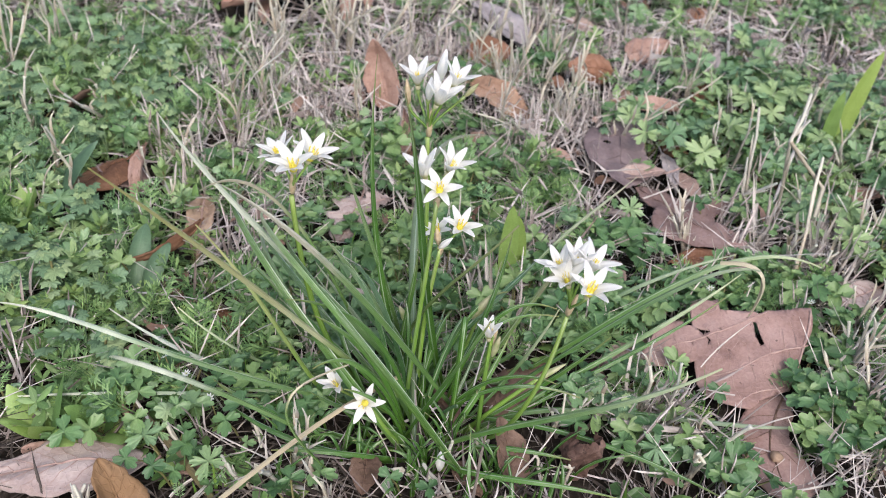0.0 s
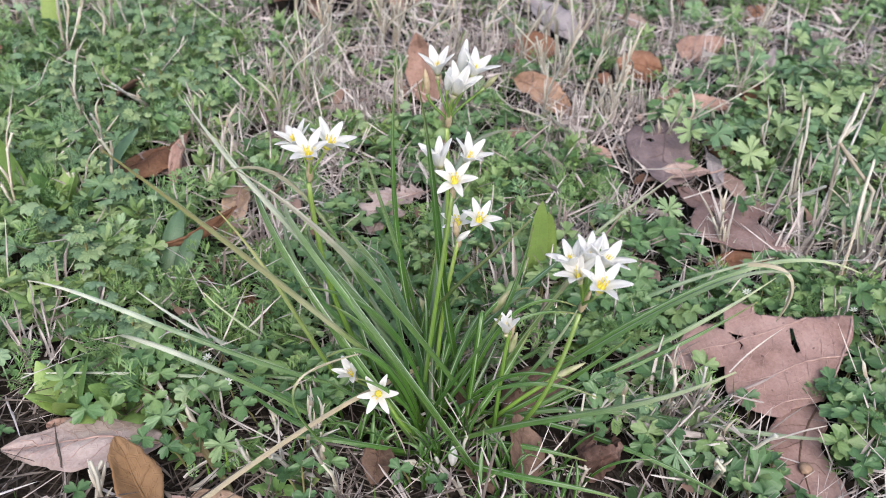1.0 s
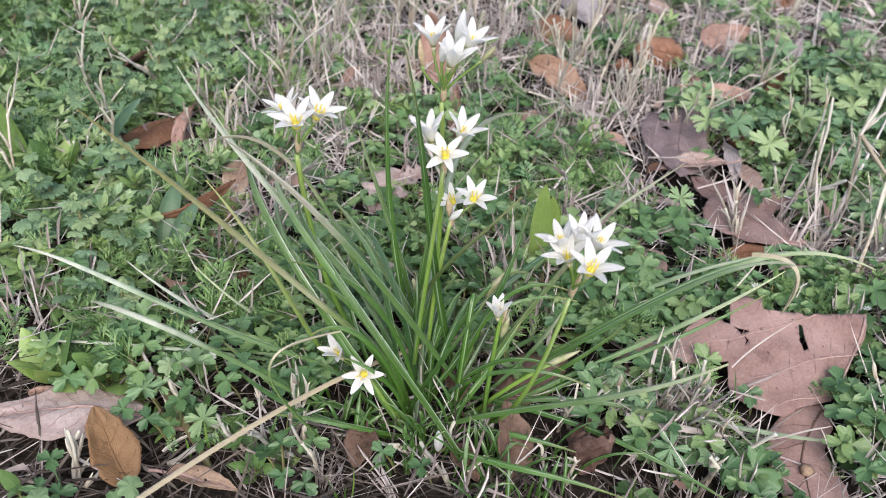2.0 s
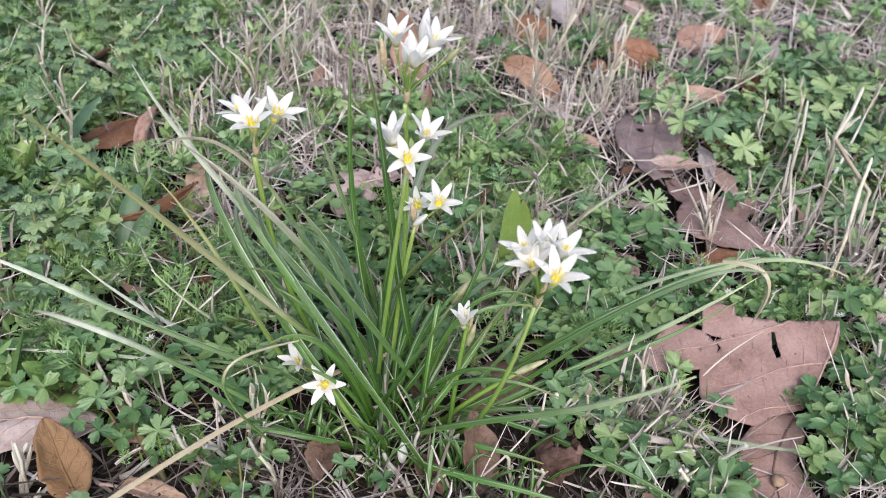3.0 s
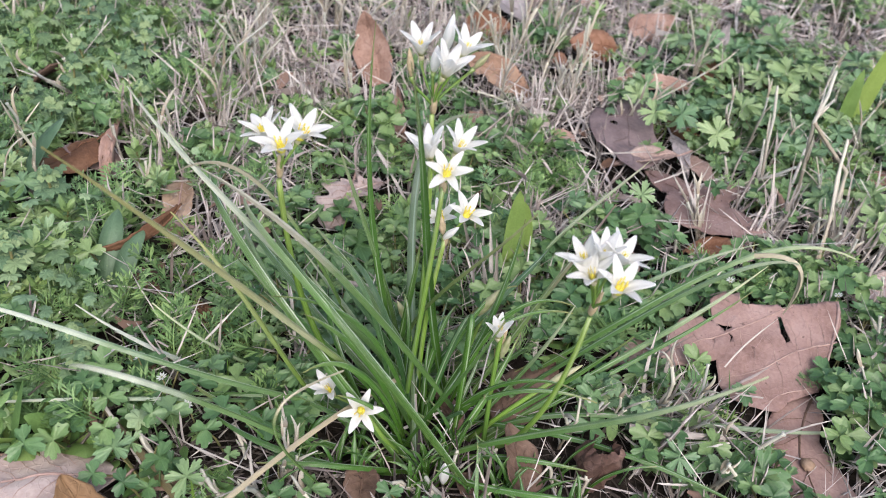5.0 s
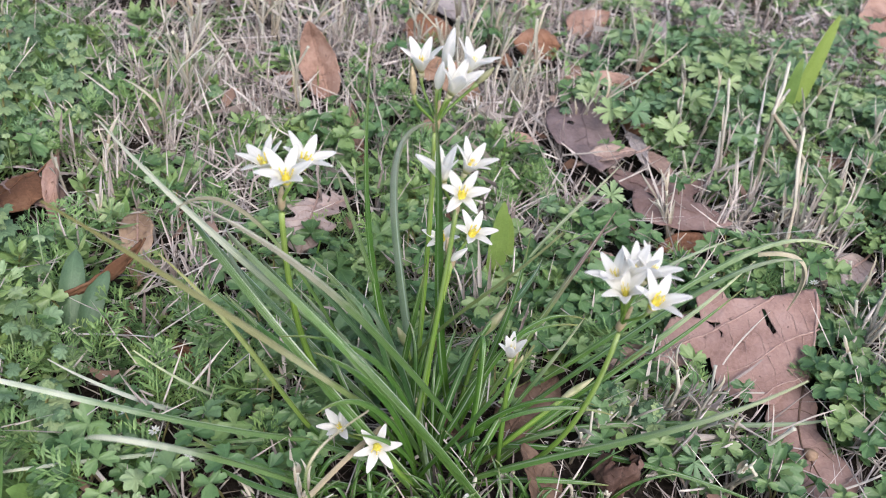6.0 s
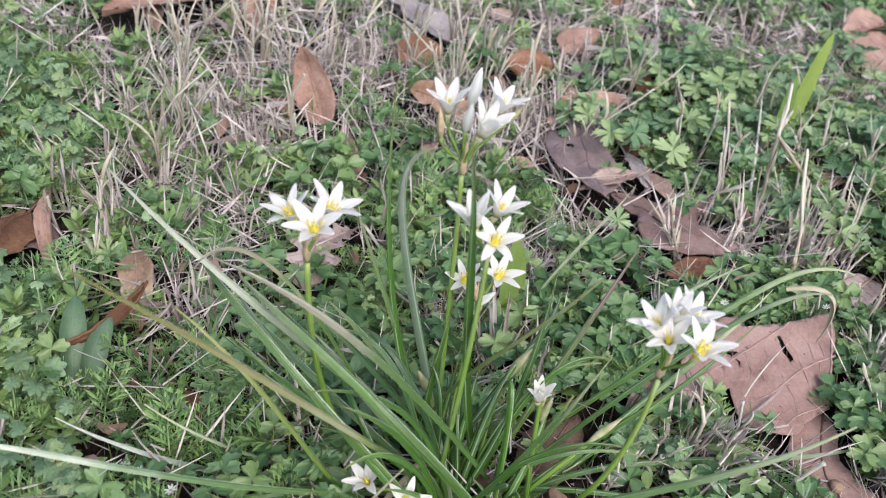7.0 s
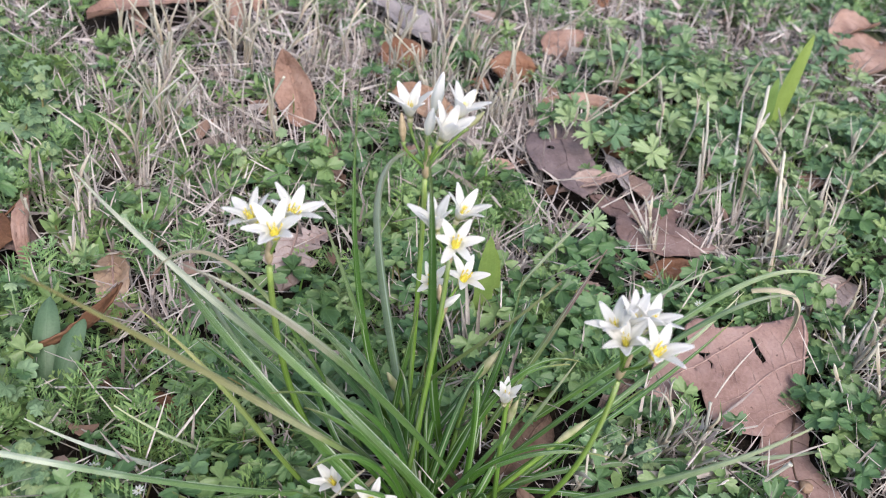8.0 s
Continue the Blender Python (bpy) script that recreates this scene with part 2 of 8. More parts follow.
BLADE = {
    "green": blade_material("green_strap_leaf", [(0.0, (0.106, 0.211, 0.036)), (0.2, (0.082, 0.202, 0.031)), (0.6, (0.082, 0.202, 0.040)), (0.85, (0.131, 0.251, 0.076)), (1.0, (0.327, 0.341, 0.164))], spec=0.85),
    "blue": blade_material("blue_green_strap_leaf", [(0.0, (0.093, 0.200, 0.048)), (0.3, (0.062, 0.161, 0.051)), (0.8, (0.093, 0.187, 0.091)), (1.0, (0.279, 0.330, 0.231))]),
    # pale upper half: glaucous green with the sky's reflection painted in
    "paletip": blade_material("green_strap_leaf_with_sky_sheen_tip", [(0.0, (0.130, 0.249, 0.051)), (0.25, (0.105, 0.228, 0.058)), (0.48, (0.120, 0.240, 0.075)), (0.62, (0.230, 0.335, 0.180)), (0.80, (0.470, 0.545, 0.390)), (1.0, (0.640, 0.680, 0.510))], rough=0.35, spec=0.6),
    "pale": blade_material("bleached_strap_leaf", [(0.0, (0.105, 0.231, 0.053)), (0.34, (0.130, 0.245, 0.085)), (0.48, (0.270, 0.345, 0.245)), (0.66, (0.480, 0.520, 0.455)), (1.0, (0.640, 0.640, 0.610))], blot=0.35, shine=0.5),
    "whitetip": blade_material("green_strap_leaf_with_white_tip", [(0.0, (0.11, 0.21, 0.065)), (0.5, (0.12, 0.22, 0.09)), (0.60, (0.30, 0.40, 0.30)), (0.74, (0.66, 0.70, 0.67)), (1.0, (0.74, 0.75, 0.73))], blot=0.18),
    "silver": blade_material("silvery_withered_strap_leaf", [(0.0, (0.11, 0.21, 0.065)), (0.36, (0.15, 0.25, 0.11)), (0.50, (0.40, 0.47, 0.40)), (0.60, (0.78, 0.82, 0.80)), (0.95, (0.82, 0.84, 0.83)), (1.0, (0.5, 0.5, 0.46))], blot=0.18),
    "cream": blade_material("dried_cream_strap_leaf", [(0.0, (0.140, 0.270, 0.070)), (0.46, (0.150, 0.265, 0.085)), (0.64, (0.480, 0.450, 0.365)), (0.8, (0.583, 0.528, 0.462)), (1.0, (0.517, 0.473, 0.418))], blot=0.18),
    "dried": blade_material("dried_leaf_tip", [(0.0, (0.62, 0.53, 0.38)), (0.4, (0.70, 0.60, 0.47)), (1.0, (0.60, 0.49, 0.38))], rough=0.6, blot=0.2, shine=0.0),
    # white streaks here are strong painted gloss
    "streaked": blade_material("green_strap_leaf_with_painted_gloss", [(0.0, (0.10, 0.21, 0.045)), (0.35, (0.11, 0.22, 0.06)), (0.8, (0.17, 0.27, 0.12)), (1.0, (0.34, 0.39, 0.26))], shine=0.6),
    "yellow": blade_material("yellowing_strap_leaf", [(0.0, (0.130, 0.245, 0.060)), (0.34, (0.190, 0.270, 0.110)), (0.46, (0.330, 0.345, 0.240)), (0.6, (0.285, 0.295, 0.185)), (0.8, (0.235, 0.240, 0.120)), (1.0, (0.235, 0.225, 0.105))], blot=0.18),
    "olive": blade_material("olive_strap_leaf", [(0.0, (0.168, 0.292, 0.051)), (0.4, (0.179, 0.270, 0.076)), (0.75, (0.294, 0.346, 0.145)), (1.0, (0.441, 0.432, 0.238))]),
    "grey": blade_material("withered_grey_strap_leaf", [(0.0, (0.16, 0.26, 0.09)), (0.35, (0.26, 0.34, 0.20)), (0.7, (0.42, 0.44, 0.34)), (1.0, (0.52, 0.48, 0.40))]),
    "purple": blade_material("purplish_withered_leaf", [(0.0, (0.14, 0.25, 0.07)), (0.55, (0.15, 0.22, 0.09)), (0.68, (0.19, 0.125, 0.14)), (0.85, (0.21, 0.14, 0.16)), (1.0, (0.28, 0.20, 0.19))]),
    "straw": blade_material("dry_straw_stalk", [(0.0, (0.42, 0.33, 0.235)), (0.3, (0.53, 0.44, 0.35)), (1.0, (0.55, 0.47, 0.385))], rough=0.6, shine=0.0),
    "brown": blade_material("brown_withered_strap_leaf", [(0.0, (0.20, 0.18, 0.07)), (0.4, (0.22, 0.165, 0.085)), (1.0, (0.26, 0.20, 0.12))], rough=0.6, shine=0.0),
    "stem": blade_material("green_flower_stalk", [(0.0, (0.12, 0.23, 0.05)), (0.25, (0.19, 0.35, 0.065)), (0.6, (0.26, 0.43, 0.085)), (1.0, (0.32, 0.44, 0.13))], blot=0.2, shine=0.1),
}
PETAL = petal_material()
ANTHER = plain_material("yellow_anther", (0.70, 0.54, 0.03), (0.84, 0.70, 0.10), 900)
THROAT = plain_material("yellow_throat", (0.62, 0.56, 0.05), (0.78, 0.72, 0.14), 900)
BRACT = plain_material("papery_bract", (0.38, 0.30, 0.18), (0.60, 0.50, 0.34), 500, thin=0.2)
BUDGREEN = plain_material("pale_green_bud", (0.26, 0.31, 0.13), (0.56, 0.52, 0.36), 160, thin=0.15)
LITTER = {
    "mauve": litter_material("pinkish_grey_dead_leaf", (0.25, 0.185, 0.165), (0.38, 0.305, 0.28), (0.51, 0.43, 0.395)),
    "orange": litter_material("orange_brown_dead_leaf", (0.150, 0.085, 0.040), (0.200, 0.117, 0.056), (0.235, 0.145, 0.076)),
    "redbrown": litter_material("red_brown_dead_leaf", (0.080, 0.037, 0.020), (0.140, 0.070, 0.038), (0.215, 0.125, 0.075)),
    "greybrown": litter_material("grey_brown_dead_leaf", (0.17, 0.12, 0.10), (0.29, 0.21, 0.18), (0.42, 0.33, 0.28)),
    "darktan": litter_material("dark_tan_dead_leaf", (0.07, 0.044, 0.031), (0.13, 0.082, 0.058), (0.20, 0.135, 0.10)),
    "tan": litter_material("tan_dead_leaf", (0.18, 0.12, 0.08), (0.31, 0.22, 0.15), (0.44, 0.33, 0.24)),
    "tanred": litter_material("reddish_tan_dead_leaf", (0.19, 0.11, 0.085), (0.32, 0.205, 0.16), (0.43, 0.30, 0.25)),
    "tanorange": litter_material("spotted_tan_dead_leaf", (0.15, 0.085, 0.055), (0.30, 0.19, 0.13), (0.40, 0.28, 0.20)),
    "rust": litter_material("rust_brown_dead_leaf", (0.11, 0.052, 0.030), (0.20, 0.098, 0.056), (0.30, 0.175, 0.12)),
    "purple": litter_material("dark_purplish_dead_leaf", (0.10, 0.075, 0.075), (0.17, 0.13, 0.13), (0.26, 0.20, 0.195)),
    "purplebrown": litter_material("dark_purple_brown_dead_leaf", (0.12, 0.075, 0.065), (0.21, 0.14, 0.125), (0.30, 0.22, 0.20)),
    "greyblue": litter_material("blue_grey_dead_leaf", (0.17, 0.155, 0.155), (0.27, 0.245, 0.245), (0.38, 0.35, 0.35)),
    "broad": litter_material("pinkish_brown_broad_leaf", (0.18, 0.108, 0.09), (0.285, 0.187, 0.162), (0.37, 0.262, 0.232)),
    "rose": litter_material("rose_red_withered_leaf", (0.30, 0.08, 0.085), (0.42, 0.13, 0.13), (0.50, 0.22, 0.20)),
    "crumple": litter_material("dark_crumpled_leaf", (0.045, 0.025, 0.02), (0.10, 0.058, 0.045), (0.22, 0.15, 0.125)),
}
VEIN = plain_material("pale_leaf_vein", (0.26, 0.17, 0.145), (0.40, 0.29, 0.25), 250)
STRAW = straw_material("dry_grass", [(0.0, (0.15, 0.118, 0.105)), (0.25, (0.30, 0.255, 0.235)), (0.6, (0.52, 0.47, 0.45)), (0.95, (0.78, 0.745, 0.725))])
PALESTRAW = straw_material("bleached_grass", [(0.0, (0.36, 0.32, 0.285)), (0.5, (0.54, 0.50, 0.455)), (1.0, (0.70, 0.67, 0.63))])
# broken grass, coloured dark to add to the shade low among the stalks
CRUMB = straw_material("dark_broken_grass", [(0.0, (0.025, 0.020, 0.017)), (0.5, (0.08, 0.066, 0.056)), (1.0, (0.23, 0.20, 0.17))], 0.85)
SCRAP = straw_material("leaf_scrap", [(0.0, (0.07, 0.04, 0.028)), (0.4, (0.16, 0.095, 0.065)), (0.75, (0.27, 0.18, 0.14)), (1.0, (0.36, 0.28, 0.24))], 0.8)
BUNDLE = blade_material("bleached_stalk", [(0.0, (0.33, 0.26, 0.225)), (0.45, (0.48, 0.425, 0.40)), (1.0, (0.67, 0.64, 0.63))], rough=0.65, thin=0.0, spec=0.25, shine=0.0)
STALK = plain_material("leaf_stalk", (0.13, 0.15, 0.05), (0.23, 0.20, 0.09), 400)

# ---- geometry helpers ----
rng = random.Random(7)


def smooth(mesh):
    mesh.polygons.foreach_set("use_smooth", [True] * len(mesh.polygons))


def mesh_of(name, verts, faces, uvs=None, material=None):
    me = bpy.data.meshes.new(name)
    me.from_pydata([tuple(v) for v in verts], [], faces)
    if uvs is not None:
        layer = me.uv_layers.new(name="UVMap")
        idx = np.empty(len(me.loops), dtype=np.int32)
        me.loops.foreach_get("vertex_index", idx)
        layer.data.foreach_set("uv", np.asarray(uvs, dtype=np.float32)[idx].ravel())
    smooth(me)
    if material:
        me.materials.append(material)
    return me


def part(name, me, parent, label=""):
    ob = new(name, me)
    ob.parent = parent
    return tagged(ob, label)


def ground_z(x, y):
    return 0.0035 * noise.noise((x * 22, y * 22, 3.0)) + 0.006 * noise.noise((x * 6, y * 6, 9.0)) + 0.001


def bezier(c, n):
    u = np.linspace(0, 1, n)[:, None]
    c = np.asarray(c, dtype=float)
    return (1 - u) ** 3 * c[0] + 3 * u * (1 - u) ** 2 * c[1] + 3 * u ** 2 * (1 - u) * c[2] + u ** 3 * c[3]


def frames(pts, twist=0.0, facing=None):
    """Tangent, side and normal along a curve; the side is level where it can be."""
    t = np.gradient(pts, axis=0)
    t /= np.linalg.norm(t, axis=1)[:, None] + 1e-12
    flat = pts[-1] - pts[0]
    az = np.array([-flat[1], flat[0], 0.0])
    if np.linalg.norm(az) < 0.25 * np.linalg.norm(flat):
        az = np.array([1.0, 0.15, 0.0])
    if facing is not None:
        az = np.asarray(facing, dtype=float)
    az /= np.linalg.norm(az)
    s = az - t * (t @ az)[:, None]
    s /= np.linalg.norm(s, axis=1)[:, None]
    n = np.cross(s, t)
    a = np.linspace(0, twist, len(pts))[:, None]
    return t, s * np.cos(a) + n * np.sin(a), n * np.cos(a) - s * np.sin(a)


def ribbon_mesh(name, c, width, material, n=22, thick=0.0007, channel=0.25, twist=0.0, taper=0.55, root=0.8, facing=None, oval=False):
    """A strap leaf along a curve: channelled above, keeled below, tapering to its tip."""
    pts = bezier(c, n)
    t, s, nn = frames(pts, twist, facing)
    u = np.linspace(0, 1, n)
    w = 0.5 * width * np.where(u < taper, root + (1 - root) * np.minimum(1, u / 0.25), np.maximum(0.04, 1 - np.maximum(0, (u - taper) / (1 - taper)) ** 1.7))
    if oval:
        w = 0.5 * width * np.maximum(0.06, np.sin(math.pi * np.clip(u, 0, 1) ** 0.95) ** 0.55)
    prof = [(-1, 0.5 * channel, 0.0), (-0.5, 0.12 * channel, 0.25), (0, 0, 0.5), (0.5, 0.12 * channel, 0.75), (1, 0.5 * channel, 1.0), (0.45, -0.1, 0.7), (0, -0.16, 0.5), (-0.45, -0.1, 0.3)]
    verts, uvs, faces = [], [], []
    k = len(prof)
    for i in range(n):
        for a, h, v in prof:
            lift = h * w[i] + (-thick if h < 0 else 0.0)
            verts.append(pts[i] + s[i] * a * w[i] + nn[i] * lift)
            uvs.append((u[i], v))
    for i in range(n - 1):
        for j in range(k):
            faces.append((i * k + j, i * k + (j + 1) % k, (i + 1) * k + (j + 1) % k, (i + 1) * k + j))
    faces.append(tuple(range(k - 1, -1, -1)))
    faces.append(tuple((n - 1) * k + j for j in range(k)))
    me = mesh_of(name, verts, faces, uvs, material)
    me.set_sharp_from_angle(angle=radians(50))
    return me


def tube_mesh(name, pts, radii, material, sides=7):
    pts = np.asarray(pts, dtype=float)
    t, s, nn = frames(pts)
    n = len(pts)
    verts, uvs, faces = [], [], []
    for i in range(n):
        for j in range(sides):
            a = 2 * math.pi * j / sides
            verts.append(pts[i] + radii[i] * (s[i] * math.cos(a) + nn[i] * math.sin(a)))
            uvs.append((i / (n - 1), j / sides))
    for i in range(n - 1):
        for j in range(sides):
            faces.append((i * sides + j, i * sides + (j + 1) % sides, (i + 1) * sides + (j + 1) % sides, (i + 1) * sides + j))
    faces.append(tuple(range(sides - 1, -1, -1)))
    faces.append(tuple((n - 1) * sides + j for j in range(sides)))
    return mesh_of(name, verts, faces, uvs, material)


# ---- ground ----


def build_ground():
    n = 231
    s = np.linspace(-1, 1, n)
    off = 1.05 * s + 400 * np.sign(s) * np.abs(s) ** 15
    verts = [(x, y + 0.5, ground_z(x, y + 0.5) if abs(x) < 3 and abs(y) < 3 else 0.0) for y in off for x in off]
    faces = [(j * n + i, j * n + i + 1, (j + 1) * n + i + 1, (j + 1) * n + i) for j in range(n - 1) for i in range(n - 1)]
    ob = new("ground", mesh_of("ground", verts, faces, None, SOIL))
    tagged(ob, "brown soil covered in pale dry grass thatch", "ground", "", "structure")


build_ground()

# ---- the flowering clump ----
clump = tagged(new("flowering_clump"), "clump of white star-shaped flowers with long green strap leaves", "flowering plant")
clump.location = (0.015, 0.335, 0.0)
CLUMP_AT = Vector((0.015, 0.335, 0.0))


def local(c):
    return np.asarray(c, dtype=float) - np.array(CLUMP_AT)


LABEL = {"brown": "brown withered strap leaf on the ground", "pale": "strap leaf bleached to a whitish tip", "whitetip": "green strap leaf with a white tip", "silver": "strap leaf withered to silvery grey", "cream": "dried cream strap leaf", "dried": "dried cream tip of a strap leaf", "streaked": "green strap leaf with painted glossy streaks", "yellow": "yellowing strap leaf", "olive": "thin olive strap leaf", "grey": "withered grey-green strap leaf", "purple": "withered purplish leaf tip"}


def leaf(kind, width, c0, c1, c2, c3, twist=0.0, taper=0.55):
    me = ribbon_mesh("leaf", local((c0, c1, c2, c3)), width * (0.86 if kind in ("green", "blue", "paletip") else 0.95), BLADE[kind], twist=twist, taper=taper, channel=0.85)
    return part("leaf", me, clump, LABEL.get(kind, ""))


leaf("yellow", 0.0033, (0.0175, 0.3476, 0.0009), (-0.0238, 0.3228, 0.0596), (-0.0640, 0.3077, 0.1201), (-0.1136, 0.2933, 0.1725), twist=0.3)
leaf("olive", 0.0026, (-0.0272, 0.3430, 0.0009), (-0.0485, 0.3354, 0.0335), (-0.0635, 0.3460, 0.0723), (-0.0999, 0.3546, 0.1041))
leaf("pale", 0.0035, (0.0246, 0.3499, 0.0009), (-0.0288, 0.3519, 0.0695), (-0.0859, 0.3588, 0.1123), (-0.1256, 0.3896, 0.1399))
leaf("cream", 0.0034, (0.0372, 0.3465, 0.0009), (-0.0026, 0.3336, 0.0725), (-0.0392, 0.3338, 0.1258), (-0.0843, 0.3384, 0.1417), twist=0.6)
leaf("cream", 0.0022, (-0.0058, 0.3571, 0.0009), (-0.0456, 0.3882, 0.0804), (-0.0777, 0.3879, 0.1281), (-0.0913, 0.3414, 0.1333))
leaf("green", 0.0036, (0.0080, 0.3568, 0.0009), (-0.0155, 0.3741, 0.0578), (-0.0261, 0.3838, 0.1189), (-0.0233, 0.3903, 0.1832), twist=-0.2, taper=0.30)
leaf("streaked", 0.0036, (0.0048, 0.3700, 0.0009), (-0.0030, 0.3773, 0.0448), (-0.0194, 0.3768, 0.0872), (-0.0341, 0.3758, 0.1319))
leaf("grey", 0.0044, (0.0162, 0.3015, 0.0010), (-0.0056, 0.4304, 0.0745), (-0.0221, 0.5375, 0.0680), (0.0456, 0.6215, 0.0147))
leaf("green", 0.0042, (0.0283, 0.3545, 0.0009), (0.0065, 0.3531, 0.0734), (0.0071, 0.3446, 0.1389), (-0.0058, 0.3372, 0.1942), twist=0.3, taper=0.45)
leaf("paletip", 0.0036, (0.0603, 0.3787, 0.0009), (0.1227, 0.3723, 0.0801), (0.1604, 0.4004, 0.1091), (0.2208, 0.4183, 0.0766))
leaf("paletip", 0.0032, (0.0460, 0.3566, 0.0009), (0.1049, 0.3657, 0.0657), (0.1425, 0.3732, 0.1091), (0.1631, 0.3615, 0.1120))
leaf("paletip", 0.0036, (0.0422, 0.3362, 0.0009), (0.0878, 0.3670, 0.0229), (0.1379, 0.3887, 0.0420), (0.1807, 0.4188, 0.0652))
leaf("paletip", 0.0034, (0.0235, 0.3578, 0.0009), (0.0787, 0.4051, 0.0185), (0.1334, 0.4419, 0.0384), (0.1916, 0.4601, 0.0479))
leaf("paletip", 0.0040, (0.0213, 0.3237, 0.0009), (0.0527, 0.3104, 0.0489), (0.0947, 0.2892, 0.0793), (0.1283, 0.2843, 0.1213))
leaf("paletip", 0.0038, (0.0375, 0.3376, 0.0008), (0.0836, 0.3598, 0.0295), (0.1603, 0.3362, 0.0202), (0.2377, 0.3653, 0.0116))
leaf("green", 0.0034, (0.0173, 0.3471, 0.0009), (0.0671, 0.3380, 0.0223), (0.1170, 0.3226, 0.0269), (0.1655, 0.3010, 0.0190))
leaf("green", 0.0040, (0.0210, 0.3262, 0.0009), (0.0319, 0.2950, 0.0153), (0.0637, 0.2946, 0.0313), (0.1109, 0.2886, 0.0273))
leaf("olive", 0.0026, (0.0010, 0.3654, 0.0009), (-0.0043, 0.3581, 0.0648), (0.0218, 0.3317, 0.1022), (0.0455, 0.3275, 0.1458))
leaf("green", 0.0036, (0.0060, 0.3282, 0.0009), (0.0321, 0.3449, 0.0343), (0.0448, 0.3632, 0.0685), (0.0481, 0.3744, 0.1086))
leaf("blue", 0.0042, (0.0003, 0.3482, 0.0011), (0.0295, 0.3593, 0.0610), (0.0572, 0.3798, 0.0746), (0.0691, 0.4165, 0.0620))
leaf("whitetip", 0.0028, (-0.0021, 0.3486, 0.0009), (-0.0832, 0.3072, 0.0495), (-0.1408, 0.3147, 0.0813), (-0.1875, 0.3271, 0.0655))
leaf("whitetip", 0.0030, (0.0046, 0.3449, 0.0009), (-0.0560, 0.3513, 0.0017), (-0.1087, 0.3509, 0.0119), (-0.1509, 0.3571, 0.0407))
leaf("silver", 0.0030, (-0.0237, 0.3175, 0.0009), (-0.0760, 0.3003, 0.0588), (-0.1078, 0.2780, 0.0944), (-0.1021, 0.2606, 0.1121))
leaf("whitetip", 0.0020, (0.0137, 0.3529, 0.0009), (-0.0555, 0.3328, 0.0196), (-0.1242, 0.3202, 0.0265), (-0.1902, 0.3079, 0.0199))
leaf("green", 0.0038, (0.0098, 0.3149, 0.0009), (-0.0245, 0.3000, 0.0179), (-0.0558, 0.3022, 0.0230), (-0.0845, 0.3228, 0.0227))
leaf("green", 0.0040, (0.0100, 0.3216, 0.0009), (-0.0292, 0.3116, 0.0180), (-0.0650, 0.3157, 0.0233), (-0.0969, 0.3363, 0.0244))
leaf("green", 0.0030, (0.0136, 0.3162, 0.0009), (-0.0087, 0.3018, 0.0188), (-0.0311, 0.2978, 0.0257), (-0.0531, 0.2969, 0.0207))
leaf("green", 0.0034, (0.0211, 0.3268, 0.0009), (-0.0008, 0.3229, 0.0201), (-0.0236, 0.3229, 0.0245), (-0.0445, 0.3334, 0.0243))
leaf("green", 0.0030, (0.0120, 0.3529, 0.0009), (-0.0277, 0.3418, 0.0215), (-0.0683, 0.3295, 0.0234), (-0.1114, 0.3270, 0.0212))
leaf("streaked", 0.0036, (0.0148, 0.3185, 0.0009), (-0.0482, 0.3114, 0.1008), (-0.0888, 0.3487, 0.1300), (-0.1030, 0.4258, 0.0756))
leaf("streaked", 0.0036, (0.0154, 0.3401, 0.0009), (-0.0296, 0.3546, 0.0411), (-0.0667, 0.3834, 0.0635), (-0.0969, 0.4263, 0.0603))
leaf("paletip", 0.0034, (0.0403, 0.3087, 0.0009), (-0.0226, 0.3074, 0.1101), (-0.0763, 0.3377, 0.1301), (-0.0825, 0.4159, 0.0698))
leaf("streaked", 0.0034, (-0.0142, 0.3632, 0.0009), (-0.0292, 0.3665, 0.0061), (-0.0506, 0.3775, 0.0270), (-0.0824, 0.3904, 0.0532))
leaf("paletip", 0.0032, (0.0206, 0.3307, 0.0009), (0.0031, 0.3465, 0.0313), (-0.0238, 0.3656, 0.0473), (-0.0509, 0.3932, 0.0576))
leaf("streaked", 0.0044, (0.0304, 0.3473, 0.0009), (0.0004, 0.3609, 0.0371), (-0.0216, 0.3716, 0.0706), (-0.0438, 0.3707, 0.0940))
leaf("green", 0.0034, (-0.0003, 0.3504, 0.0008), (-0.0027, 0.3656, 0.0320), (0.0043, 0.3692, 0.0664), (0.0041, 0.3620, 0.1033))
leaf("green", 0.0034, (0.0035, 0.3438, 0.0008), (0.0024, 0.3513, 0.0202), (0.0085, 0.3570, 0.0479), (0.0113, 0.3639, 0.0791))
leaf("green", 0.0042, (0.0224, 0.3215, 0.0009), (0.0340, 0.3241, 0.0244), (0.0452, 0.3379, 0.0418), (0.0552, 0.3615, 0.0537))
leaf("green", 0.0036, (0.0070, 0.3257, 0.0009), (0.0126, 0.3138, 0.0408), (0.0274, 0.3054, 0.0751), (0.0396, 0.3092, 0.1084))
leaf("green", 0.0036, (0.0299, 0.3277, 0.0013), (0.0304, 0.3368, 0.0779), (0.0301, 0.3478, 0.0919), (0.0300, 0.3573, 0.0500))
leaf("green", 0.0036, (0.0324, 0.3355, 0.0009), (0.0614, 0.3543, 0.0105), (0.0839, 0.3529, 0.0365), (0.0993, 0.3411, 0.0785))
